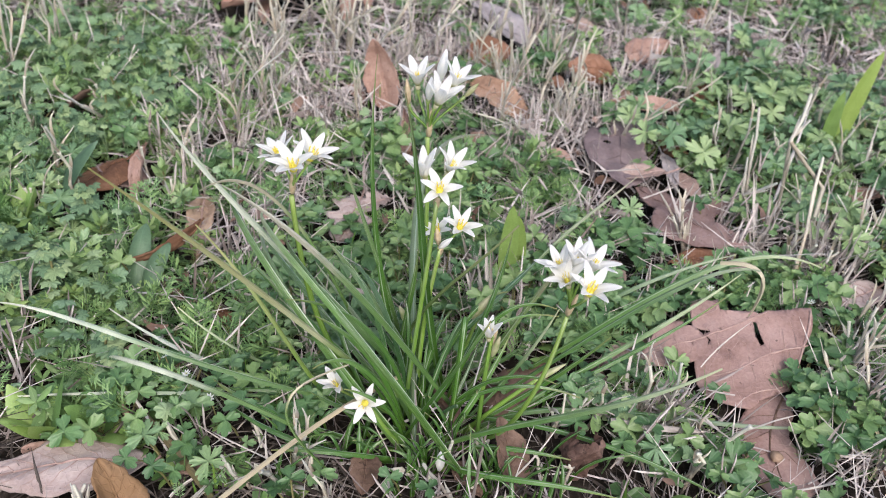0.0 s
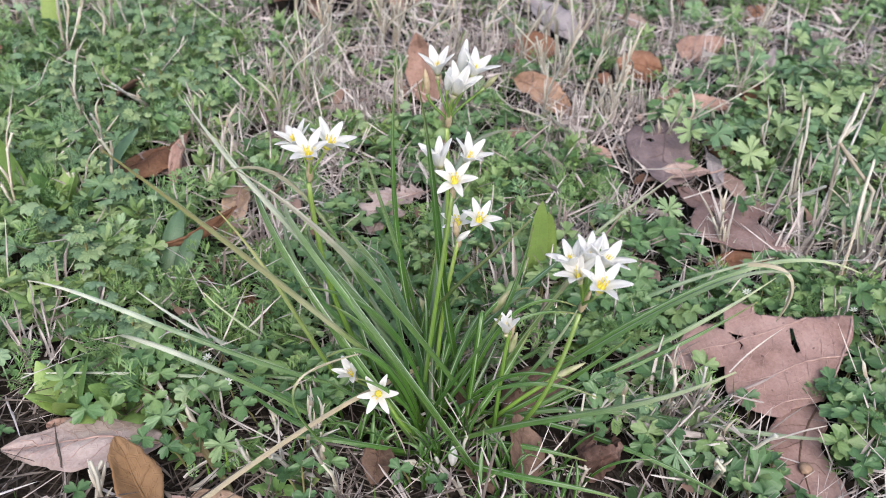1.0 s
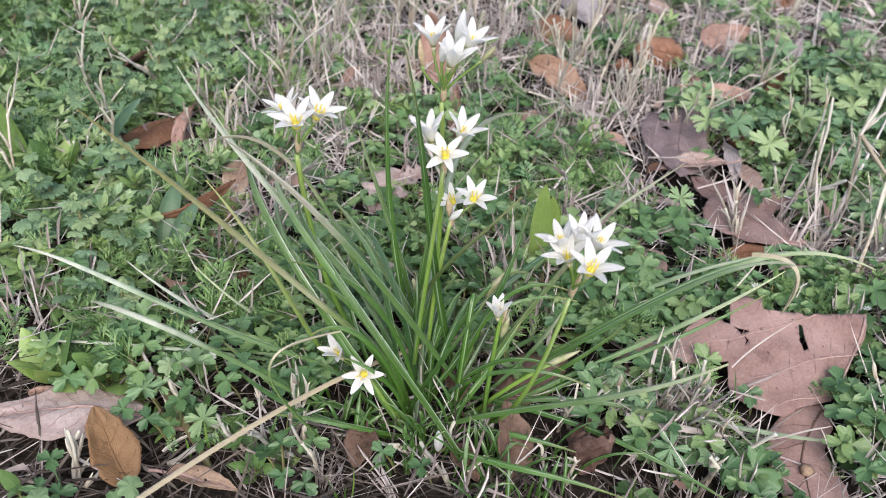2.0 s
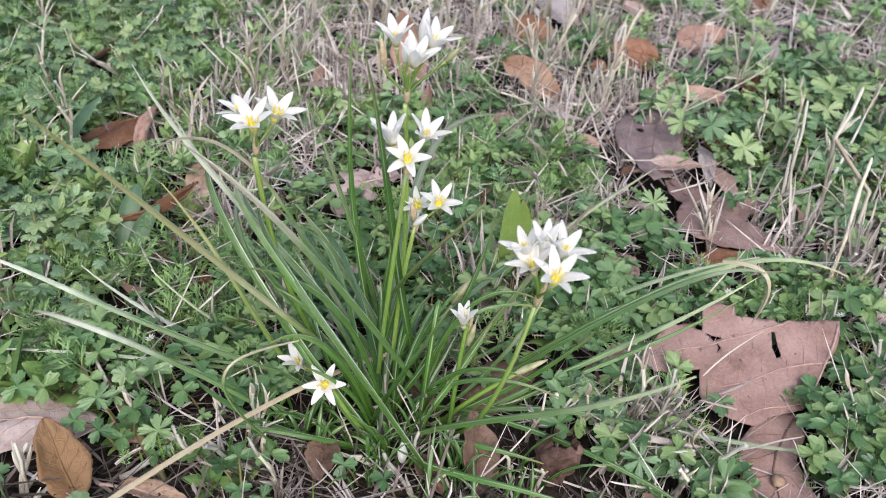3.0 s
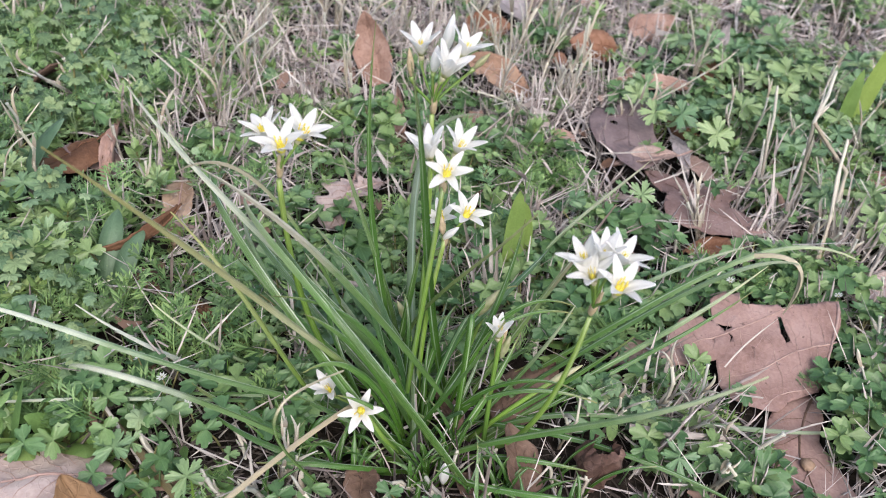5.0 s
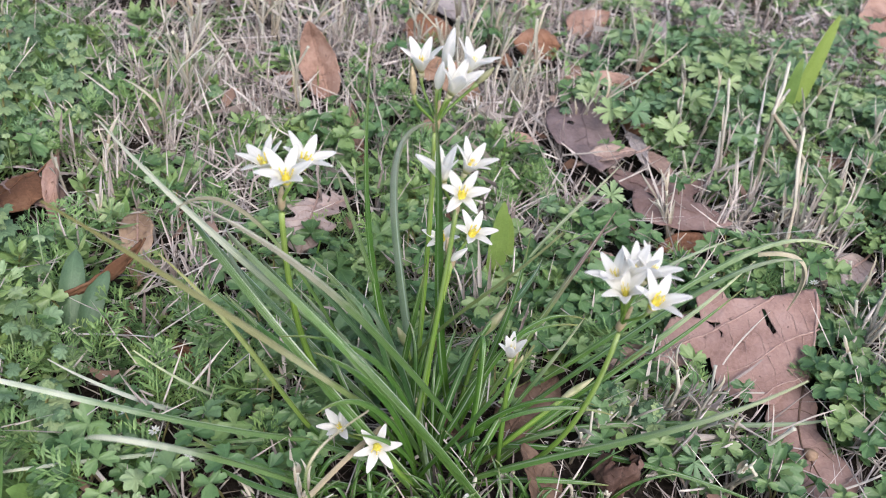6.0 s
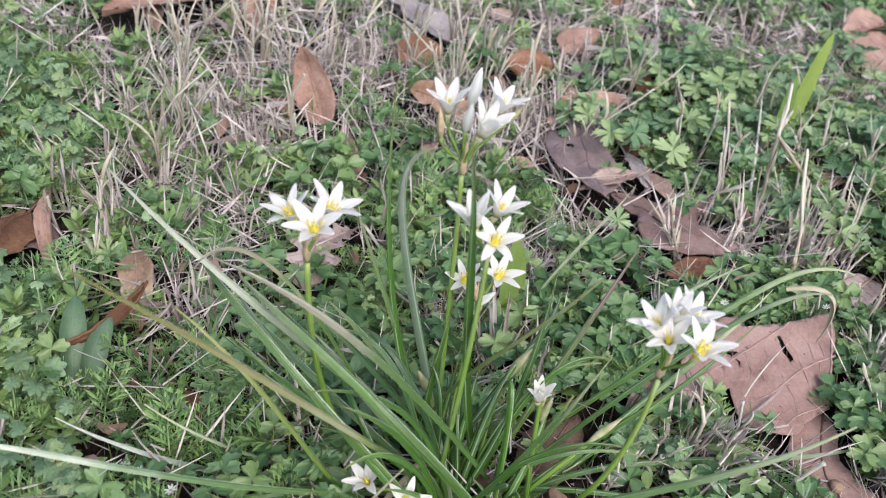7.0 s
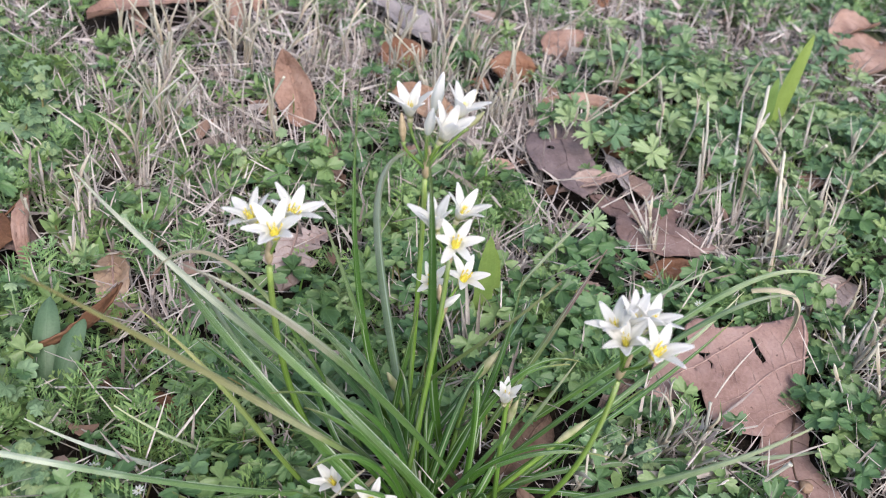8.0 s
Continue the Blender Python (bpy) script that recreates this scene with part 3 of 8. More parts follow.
leaf("green", 0.0032, (-0.0037, 0.3338, 0.0009), (-0.0297, 0.3376, 0.0543), (-0.0382, 0.3606, 0.0688), (-0.0386, 0.3967, 0.0334))
leaf("green", 0.0032, (-0.0079, 0.3261, 0.0009), (-0.0217, 0.3302, 0.0207), (-0.0402, 0.3353, 0.0231), (-0.0518, 0.3541, 0.0222))
leaf("green", 0.0034, (0.0265, 0.3238, 0.0009), (0.0442, 0.3181, 0.0208), (0.0655, 0.3132, 0.0248), (0.0898, 0.3129, 0.0206))
leaf("grey", 0.0022, (0.0619, 0.4512, 0.0009), (0.0755, 0.4591, 0.0403), (0.1043, 0.4710, 0.0596), (0.1309, 0.5017, 0.0682))
leaf("cream", 0.0011, (-0.0216, 0.2997, 0.0009), (-0.0446, 0.2670, 0.0799), (-0.0462, 0.2572, 0.1058), (-0.0182, 0.2984, 0.0839))
leaf("straw", 0.0025, (0.0557, 0.4055, 0.0009), (0.0114, 0.3628, 0.0304), (-0.0288, 0.3127, 0.0437), (-0.0861, 0.2188, 0.0402), taper=0.97)
leaf("brown", 0.0042, (-0.0700, 0.2700, 0.0080), (-0.0880, 0.2860, 0.0170), (-0.1120, 0.3060, 0.0190), (-0.1317, 0.3230, 0.0160))
leaf("purple", 0.0032, (0.035, 0.360, 0.0), (0.052, 0.368, 0.045), (0.073, 0.382, 0.080), (0.090, 0.395, 0.108))
leaf("dried", 0.0030, (0.1470, 0.3690, 0.1085), (0.1640, 0.3640, 0.1170), (0.1710, 0.3610, 0.1100), (0.1650, 0.3590, 0.0860), twist=0.9)
leaf("dried", 0.0024, (0.2380, 0.3650, 0.0120), (0.2560, 0.3720, 0.0200), (0.2620, 0.3520, 0.0240), (0.2470, 0.3330, 0.0090), twist=1.0)


def side_leaves(kind, width, c0, c1, c2, c3, count, spread=0.009):
    """Leaves that grow beside a given one, a little off its line."""
    for _ in range(count):
        o = np.array([rng.gauss(0, spread), rng.gauss(0, spread), rng.gauss(0, spread * 0.7)])
        k = rng.uniform(0.72, 1.0)
        c0a = np.asarray(c0) + np.array([rng.gauss(0, 0.004), rng.gauss(0, 0.004), 0])
        c = [c0a] + [c0a + (np.asarray(p) - np.asarray(c0)) * k + o * f for p, f in ((c1, 0.4), (c2, 0.8), (c3, 1.2))]
        c[3][2] = max(c[3][2], 0.012)
        leaf(rng.choice((kind, "green", "streaked", "blue", "paletip")), width * rng.uniform(0.62, 0.95), *c, twist=rng.uniform(-0.5, 0.5))


side_leaves("pale", 0.0035, (0.0246, 0.3499, 0.0009), (-0.0288, 0.3519, 0.0695), (-0.0859, 0.3588, 0.1123), (-0.1256, 0.3896, 0.1399), 1)
side_leaves("paletip", 0.0036, (0.0422, 0.3362, 0.0009), (0.0878, 0.3670, 0.0229), (0.1379, 0.3887, 0.0420), (0.1807, 0.4188, 0.0652), 1)
side_leaves("whitetip", 0.0030, (0.0046, 0.3449, 0.0009), (-0.0560, 0.3513, 0.0017), (-0.1087, 0.3509, 0.0119), (-0.1509, 0.3571, 0.0407), 1)
side_leaves("green", 0.0036, (0.0148, 0.3185, 0.0009), (-0.0482, 0.3114, 0.1008), (-0.0888, 0.3487, 0.1300), (-0.1030, 0.4258, 0.0756), 1)
side_leaves("green", 0.0036, (0.0154, 0.3401, 0.0009), (-0.0296, 0.3546, 0.0411), (-0.0667, 0.3834, 0.0635), (-0.0969, 0.4263, 0.0603), 1)
side_leaves("paletip", 0.0034, (0.0403, 0.3087, 0.0009), (-0.0226, 0.3074, 0.1101), (-0.0763, 0.3377, 0.1301), (-0.0825, 0.4159, 0.0698), 1)
side_leaves("green", 0.0034, (-0.0142, 0.3632, 0.0009), (-0.0292, 0.3665, 0.0061), (-0.0506, 0.3775, 0.0270), (-0.0824, 0.3904, 0.0532), 1)
side_leaves("paletip", 0.0032, (0.0206, 0.3307, 0.0009), (0.0031, 0.3465, 0.0313), (-0.0238, 0.3656, 0.0473), (-0.0509, 0.3932, 0.0576), 1)
side_leaves("green", 0.0044, (0.0304, 0.3473, 0.0009), (0.0004, 0.3609, 0.0371), (-0.0216, 0.3716, 0.0706), (-0.0438, 0.3707, 0.0940), 1)
side_leaves("green", 0.0042, (0.0224, 0.3215, 0.0009), (0.0340, 0.3241, 0.0244), (0.0452, 0.3379, 0.0418), (0.0552, 0.3615, 0.0537), 1)
side_leaves("green", 0.0036, (0.0324, 0.3355, 0.0009), (0.0614, 0.3543, 0.0105), (0.0839, 0.3529, 0.0365), (0.0993, 0.3411, 0.0785), 1)


def filler_leaves():
    """The inner leaves of the tuft, packed at its foot and fanning out."""
    for i in range(24):
        az = rng.uniform(0, 2 * math.pi)
        reach = rng.uniform(0.02, 0.075)
        high = rng.uniform(0.03, 0.085) * (1.1 - 4 * max(0, reach - 0.06))
        r0 = rng.uniform(0.0, 0.02)
        b = np.array([0.015 + r0 * math.cos(az + 0.8), 0.335 + 0.8 * r0 * math.sin(az + 0.8), 0.0])
        d = np.array([math.cos(az), 0.8 * math.sin(az), 0.0])
        if d[1] < -0.35:
            reach, high = reach * 0.55, high * 0.5
        up = np.array([0, 0, 1.0])
        c = (b, b + d * reach * 0.15 + up * high * 0.55, b + d * reach * 0.5 + up * high * 1.05 + np.array([rng.gauss(0, 0.006), rng.gauss(0, 0.006), 0]), b + d * reach + up * high * rng.uniform(0.75, 1.1))
        leaf(rng.choice(["green", "green", "green", "blue"]), rng.uniform(0.0024, 0.0038), *c, twist=rng.uniform(-0.5, 0.5))


filler_leaves()

PETALS = {}


def petal_mesh(length, width, opened):
    """A pointed petal, cupped, bending outward from the throat by `opened` degrees."""
    key = (round(length, 4), round(width, 4), round(opened))
    if key in PETALS:
        return PETALS[key]
    nu, nv = 11, 5
    verts, uvs = [], []
    x, z = 0.0008, 0.0
    rows = []
    for i in range(nu):
        u = i / (nu - 1)
        a = radians(opened) * min(1.0, 0.35 + 1.1 * u) + radians(8) * max(0.0, u - 0.7)
        rows.append((x, z, a))
        x += math.sin(a) * length / (nu - 1)
        z += math.cos(a) * length / (nu - 1)
    for side in (0, 1):
        for i, (px, pz, a) in enumerate(rows):
            u = i / (nu - 1)
            w = 0.5 * width * math.sin(math.pi * (0.06 + 0.91 * u) ** 0.85) ** 0.72
            for j in range(nv):
                v = 2 * j / (nv - 1) - 1
                cup = 0.28 * w * v * v - 0.06 * w * (1 - abs(v)) - 0.00018 * side
                verts.append((px - math.cos(a) * cup, v * w, pz + math.sin(a) * cup))
                uvs.append((u, 0.5 + 0.5 * v))
    k = nu * nv
    faces = []
    for i in range(nu - 1):
        for j in range(nv - 1):
            q = (i * nv + j, i * nv + j + 1, (i + 1) * nv + j + 1, (i + 1) * nv + j)
            faces.append(q)
            faces.append(tuple(k + v for v in reversed(q)))
    rim = [j for j in range(nv)] + [i * nv + nv - 1 for i in range(1, nu)] + [(nu - 1) * nv + j for j in range(nv - 2, -1, -1)] + [i * nv for i in range(nu - 2, 0, -1)]
    for a, b in zip(rim, rim[1:] + rim[:1]):
        faces.append((a, a + k, b + k, b))
    PETALS[key] = mesh_of("petal", verts, faces, uvs, PETAL)
    return PETALS[key]


def lathe(name, profile, material, sides=8, ridge=0.0):
    verts, faces, uvs = [], [], []
    for i, (r, z) in enumerate(profile):
        for j in range(sides):
            a = 2 * math.pi * j / sides
            rr = r * (1 + ridge * math.cos(3 * a))
            verts.append((rr * math.cos(a), rr * math.sin(a), z))
            uvs.append((i / (len(profile) - 1), j / sides))
    for i in range(len(profile) - 1):
        for j in range(sides):
            faces.append((i * sides + j, i * sides + (j + 1) % sides, (i + 1) * sides + (j + 1) % sides, (i + 1) * sides + j))
    faces.append(tuple(range(sides - 1, -1, -1)))
    faces.append(tuple((len(profile) - 1) * sides + j for j in range(sides)))
    return mesh_of(name, verts, faces, uvs, material)


CUP = lathe("flower", [(0.0006, -0.0030), (0.0010, -0.0018), (0.0013, -0.0008), (0.0012, 0.0), (0.0006, 0.0002)], BUDGREEN)
PISTIL = lathe("pistil", [(0.0019, 0.0006), (0.0019, 0.0017), (0.0013, 0.0030), (0.0008, 0.0040), (0.00035, 0.0044), (0.0003, 0.0058), (0.0005, 0.0062)], THROAT)
STAMEN = tube_mesh("stamen", [(0.0010, 0, 0.001), (0.0015, 0, 0.0032), (0.0018, 0, 0.0052), (0.0019, 0, 0.0057), (0.0020, 0, 0.0068)], [0.00028, 0.00024, 0.00016, 0.00032, 0.00022], ANTHER, 6)


def orient(at, axis, spin=0.0):
    q = Vector((0, 0, 1)).rotation_difference(Vector(axis).normalized())
    return Matrix.Translation(Vector(at) - CLUMP_AT) @ q.to_matrix().to_4x4() @ pose(0, 0, 0, 0, 0, spin)


def flower(at, axis, petal=0.0125, opened=68, spin=0.0, knot=None, label="white star flower with a yellow centre"):
    petal *= 0.86
    base = Vector(at) - Vector(axis).normalized() * 0.002
    f = part("flower", CUP, clump, label)
    f.matrix_basis = orient(base, axis, spin)
    r = random.Random(int(1e5 * (at[0] + 2 * at[1])))
    k = 1.0 if opened > 56 else 0.5
    part("pistil", PISTIL, f).matrix_basis = Matrix.Diagonal((k, k, 1.0, 1.0))
    for i in range(6):
        inner = i % 2
        p = part("petal", petal_mesh(petal * (1.02 if inner else 1.07), petal * (0.32 if inner else 0.37), opened + r.choice((-9, -4, 0, 4, 8))), f)
        p.matrix_basis = pose(0, 0, 0.0008 if inner else 0.0003, 0, r.uniform(-4, 4), 60 * i + r.uniform(-5, 5))
        s = part("stamen", STAMEN, f)
        s.matrix_basis = pose(0, 0, 0, 0, r.uniform(-8, 8), 60 * i + 15) @ Matrix.Diagonal((k, k, 1.0, 1.0))
    if knot is not None:
        pedicel(knot, base - Vector(axis).normalized() * 0.002, axis)


def pedicel(knot, end, axis=(0, 0, 1)):
    a, b = Vector(knot), Vector(end)
    d = (b - a).length
    c = (a, a + Vector((0, 0, 1)) * d * 0.3, b - Vector(axis).normalized() * d * 0.35, b)
    part("flower_stalk", tube_mesh("flower_stalk", bezier(local(c), 9), [0.0006] * 8 + [0.0011], BLADE["stem"], 6), clump)


def bud(at, axis, length=0.014, radius=0.0023, white=True, knot=None, label="closed white flower bud"):
    prof = [(0.28, 0.0), (0.55, 0.10), (0.85, 0.30), (0.88, 0.48), (0.62, 0.72), (0.34, 0.90), (0.10, 1.0)]
    me = lathe("bud", [(r * radius, z * length) for r, z in prof], PETAL if white else BRACT if "wither" in label else BUDGREEN, 12, 0.1)
    b = part("bud", me, clump, label)
    base = Vector(at) - Vector(axis).normalized() * length * 0.4
    b.matrix_basis = orient(base, axis, 20)
    if knot is not None:
        pedicel(knot, base, axis)


def scape(c0, c1, c2, c3, radius=0.0011):
    return part("flower_stalk", tube_mesh("flower_stalk", bezier(local((c0, c1, c2, c3)), 18), np.linspace(radius * 1.15, radius * 0.9, 18), BLADE["stem"], 8), clump)


def bract(at, axis=(0, 0, 1), length=0.011):
    """The papery sheath at the knot where the flower stalks part."""
    me = lathe("bract", [(0.0011, -0.001), (0.0015, 0.001), (0.0015, 0.003), (0.0010, length * 0.65), (0.0004, length * 0.9)], BRACT, 9, 0.18)
    b = part("bract", me, clump, "papery brown bract")
    b.matrix_basis = orient(at, axis, 40)


scape((-0.0225, 0.3649, 0.0008), (-0.0451, 0.3600, 0.0385), (-0.0508, 0.3559, 0.0820), (-0.0531, 0.3489, 0.1314), 0.0013)
scape((0.0086, 0.3634, 0.0009), (0.0079, 0.3790, 0.0502), (0.0072, 0.3837, 0.1006), (0.0025, 0.3784, 0.1515))
scape((0.0060, 0.3408, 0.0009), (0.0061, 0.3390, 0.0475), (0.0097, 0.3415, 0.0931), (0.0104, 0.3499, 0.1373))
scape((0.0126, 0.3495, 0.0009), (0.0090, 0.3532, 0.0348), (0.0103, 0.3562, 0.0686), (0.0143, 0.3611, 0.1025))
scape((0.0447, 0.3345, 0.0009), (0.0545, 0.3150, 0.0250), (0.0650, 0.3020, 0.0640), (0.0707, 0.3137, 0.1119))
scape((0.0447, 0.3259, 0.0009), (0.0427, 0.3405, 0.0473), (0.0447, 0.3496, 0.0711), (0.0448, 0.3458, 0.0635))
scape((0.0260, 0.3503, 0.0009), (0.0313, 0.3683, 0.0155), (0.0344, 0.3772, 0.0325), (0.0387, 0.3744, 0.0515))
scape((0.0380, 0.3380, 0.0009), (0.0460, 0.3330, 0.0220), (0.0600, 0.3370, 0.0380), (0.0745, 0.3435, 0.0465))
scape((0.0120, 0.3280, 0.0009), (0.0046, 0.3112, 0.0136), (-0.0032, 0.3150, 0.0286), (-0.0119, 0.3180, 0.0390))

KL, KT, KM, KN, KR = (-0.0532, 0.3510, 0.1325), (0.0029, 0.3799, 0.1524), (0.0105, 0.3504, 0.1345), (0.0145, 0.3615, 0.1), (0.0712, 0.3155, 0.1129)
HALF = "half-open white star flower"
flower((-0.0512, 0.3445, 0.1494), (-0.05, -0.35, 0.93), 0.0150, 62, 10, KL)
flower((-0.0463, 0.3570, 0.1475), (0.36, -0.05, 0.93), 0.0150, 58, 25, KL)
flower((-0.0588, 0.3538, 0.1477), (-0.36, 0.0, 0.93), 0.0140, 58, 0, KL)
bract(KL, length=0.010)
flower((-0.0046, 0.3874, 0.1740), (-0.08, -0.10, 1.0), 0.0145, 46, 0, KT, HALF)
flower((0.0060, 0.3725, 0.1735), (0.30, -0.25, 0.92), 0.0160, 32, 20, KT, HALF)
flower((0.0117, 0.3790, 0.1795), (0.36, 0.10, 0.93), 0.0145, 52, 0, KT, HALF)
bud((0.0054, 0.3931, 0.1784), (0.10, -0.05, 1.0), 0.017, 0.0026, True, KT)
bud((0.0015, 0.3780, 0.1750), (0.05, -0.1, 1), 0.012, 0.0022, True, KT)
bud((-0.0079, 0.3788, 0.1717), (-0.15, 0, 1), 0.012, 0.0016, False, KT, "withered brownish flower bud")
bud((0.0190, 0.3850, 0.1735), (0.6, 0, 0.8), 0.009, 0.0015, False, KT, "small green seed pod")
bract(KT, length=0.014)
flower((0.0111, 0.3472, 0.1451), (0.0, -0.50, 0.86), 0.0125, 72, 0, KM)
flower((0.0039, 0.3507, 0.1500), (-0.22, -0.05, 0.97), 0.0150, 42, 30, KM, HALF)
flower((0.0144, 0.3620, 0.1470), (0.34, -0.02, 0.94), 0.0145, 52, 0, KM, HALF)
bract(KM, length=0.008)
flower((0.0222, 0.3707, 0.1093), (0.22, -0.32, 0.92), 0.0130, 60, 10, KN)
flower((0.0117, 0.3804, 0.0985), (-0.20, -0.40, 0.88), 0.0115, 58, 40, KN)
bud((0.0159, 0.3605, 0.106), (0.5, -0.1, 0.7), 0.010, 0.0017, True, KN)
bud((0.0125, 0.3635, 0.107), (-0.2, 0.1, 1.0), 0.009, 0.0018, False, KN, "brownish withered bud")
bract(KN, length=0.006)
flower((0.0752, 0.3049, 0.1346), (0.16, -0.16, 0.97), 0.0150, 60, 0, KR)
flower((0.0667, 0.3107, 0.1337), (-0.34, -0.20, 0.92), 0.0140, 54, 20, KR)
flower((0.0760, 0.3175, 0.1365), (0.38, 0.10, 0.92), 0.0150, 54, 10, KR)
flower((0.0640, 0.3150, 0.1360), (-0.42, 0.05, 0.9), 0.0135, 52, 50, KR)
flower((0.0700, 0.3165, 0.1375), (-0.05, -0.05, 1.0), 0.0150, 34, 35, KR, HALF)
bract(KR, (0.2, 0, 1), 0.012)
flower((-0.0121, 0.3148, 0.0415), (-0.02, -0.76, 0.65), 0.0125, 78, 12)
flower((-0.0265, 0.3235, 0.0415), (-0.35, -0.25, 0.90), 0.0130, 50, 0)
bract((0.045, 0.347, 0.058), (0.1, 0, 1), 0.014)
flower((0.0427, 0.3453, 0.0660), (-0.1, -0.15, 1.0), 0.0130, 27, 10, None, "barely open white flower")
bud((0.0468, 0.3445, 0.0585), (0.15, 0, 1.0), 0.014, 0.0019, False, None, "pale green bud under the open flower")
bud((0.0377, 0.3650, 0.0645), (0.4, 0, 0.9), 0.019, 0.0025, False, None, "fat green bud in a papery sheath")
bud((0.0745, 0.3435, 0.0465), (0.75, 0.3, 0.45), 0.018, 0.0019, False, None, "fat green bud in a papery sheath")
bud((0.0268, 0.3050, 0.0165), (-0.05, -0.05, 1.0), 0.015, 0.0026, True, None, "closed whitish bud near the ground")
bud((0.0, 0.372, 0.046), (-0.4, 0, 0.9), 0.014, 0.0022, False, None, "pale green bud among the leaves")
scape((0.02, 0.33, 0.0), (-0.005, 0.335, 0.02), (-0.018, 0.328, 0.028), (-0.0258, 0.3240, 0.0385), 0.0007)
scape((0.022, 0.35, 0.0), (0.012, 0.36, 0.02), (0.005, 0.368, 0.03), (0.0025, 0.3705, 0.042), 0.0008)
scape((0.033, 0.325, 0.0), (0.033, 0.316, 0.004), (0.028, 0.308, 0.004), (0.0268, 0.3065, 0.009), 0.0009)

# ---- dead leaves ----


def dead_leaf(shape, tint, a, b, width, curl=0.3, roll=0.0, arch=0.06, label="", stalk=0.25):
    """A dead leaf from its stalk end a to its tip b: midrib, curled edges, ragged outline."""
    a, b = Vector(a), Vector(b)
    x = (b - a)
    length = x.length
    x.normalize()
    y = Vector((0, 0, 1)).cross(x).normalized()
    m = Matrix((x, y, x.cross(y))).transposed().to_4x4()
    m = Matrix.Translation(a) @ m @ pose(0, 0, 0, roll, 0, 0)
    seed = a.x * 91 + a.y * 53
    nu, nv = 33, 11
    top, uvs = [], []
    for i in range(nu):
        u = i / (nu - 1)
        if shape == "lance":
            w = math.sin(math.pi * u ** 0.85) ** 0.9
        elif shape == "ovate":
            w = math.sin(math.pi * u ** 0.75) ** 0.65
        else:
            w = math.sin(math.pi * u ** 0.9) ** 0.5 * (0.74 + 0.26 * math.cos(6.5 * math.pi * u))
        w = 0.5 * width * max(w, 0.03)
        for j in range(nv):
            v = 2 * j / (nv - 1) - 1
            bite = noise.noise((u * 5, 9 * math.copysign(1, v) + seed, 4.0))
            edge = 1 + abs(v) ** 3 * (0.14 * noise.noise((u * 7, 5 * math.copysign(1, v) + seed, 0.0)) + 0.07 * noise.noise((u * 23, 5 * math.copysign(1, v) + seed, 2.0)) - 0.9 * max(0.0, bite - 0.3))
            ang = curl * v * 1.3
            rr = 1.0 / max(abs(curl) * 1.3, 1e-3)
            yy = w * edge * rr * math.sin(abs(ang)) * math.copysign(1, v)
            zz = w * rr * (1 - math.cos(ang)) * math.copysign(1, curl)
            zz += arch * length * 4 * u * (1 - u) + 0.05 * length * noise.noise((u * 3 + seed, v * 1.6, seed)) + 0.016 * length * noise.noise((u * 11, v * 5 + seed, seed)) + 0.010 * length * abs(v) * abs(math.sin(7.5 * math.pi * (u - 0.12 * abs(v))))
            zz -= 0.0012 * math.exp(-((v / 0.12) ** 2))
            top.append(Vector((u * length, yy, zz)))
            uvs.append((u, 0.5 + 0.5 * v))
    faces = []
    k = nu * nv
    for i in range(nu - 1):
        for j in range(nv - 1):
            q = (i * nv + j, (i + 1) * nv + j, (i + 1) * nv + j + 1, i * nv + j + 1)
            faces.append(q)
            faces.append(tuple(k + t for t in reversed(q)))
    rim = [j for j in range(nv)] + [i * nv + nv - 1 for i in range(1, nu)] + [(nu - 1) * nv + j for j in range(nv - 2, -1, -1)] + [i * nv for i in range(nu - 2, 0, -1)]
    for p, q in zip(rim, rim[1:] + rim[:1]):
        faces.append((p, q, q + k, p + k))
    low = [v - Vector((0, 0, 0.0004)) for v in top]
    world_pts = [m @ v for v in top]
    drop = min(p.z - ground_z(p.x, p.y) for p in world_pts) - 0.006
    m = Matrix.Translation((0, 0, -max(-0.02, min(drop, 0.02)))) @ m
    ob = new("dead_leaf", mesh_of("dead_leaf", top + low, faces, uvs * 2, LITTER[tint]))
    ob.matrix_world = m
    tagged(ob, label or "fallen dry leaf lying on the grass", "dead leaf", "fallen leaves")
    mid = [top[i * nv + nv // 2] + Vector((0, 0, 0.0004)) for i in range(nu)]
    tail = [mid[0] - Vector((stalk * length * f, 0.04 * length * f * f, -0.02 * length * f)) for f in (1.0, 0.66, 0.33)]
    pts = tail + mid
    part("midrib", tube_mesh("midrib", pts, np.linspace(0.0008, 0.0003, len(pts)), VEIN if tint in ("mauve", "tan", "greybrown") else LITTER[tint], 6), ob)
    for i in range(5, nu - 6, 4 if length > 0.05 else 6):
        for s in (-1, 1):
            col = nv // 2
            pts = [top[min(nu - 1, i + int(1.6 * q)) * nv + col + s * q] + Vector((0, 0, 0.0003)) for q in range(0, col)]
            part("side_vein", tube_mesh("side_vein", pts, np.linspace(0.00022, 0.0001, len(pts)), VEIN if tint in ("mauve", "tan", "greybrown") else LITTER[tint], 5), ob)
    return ob


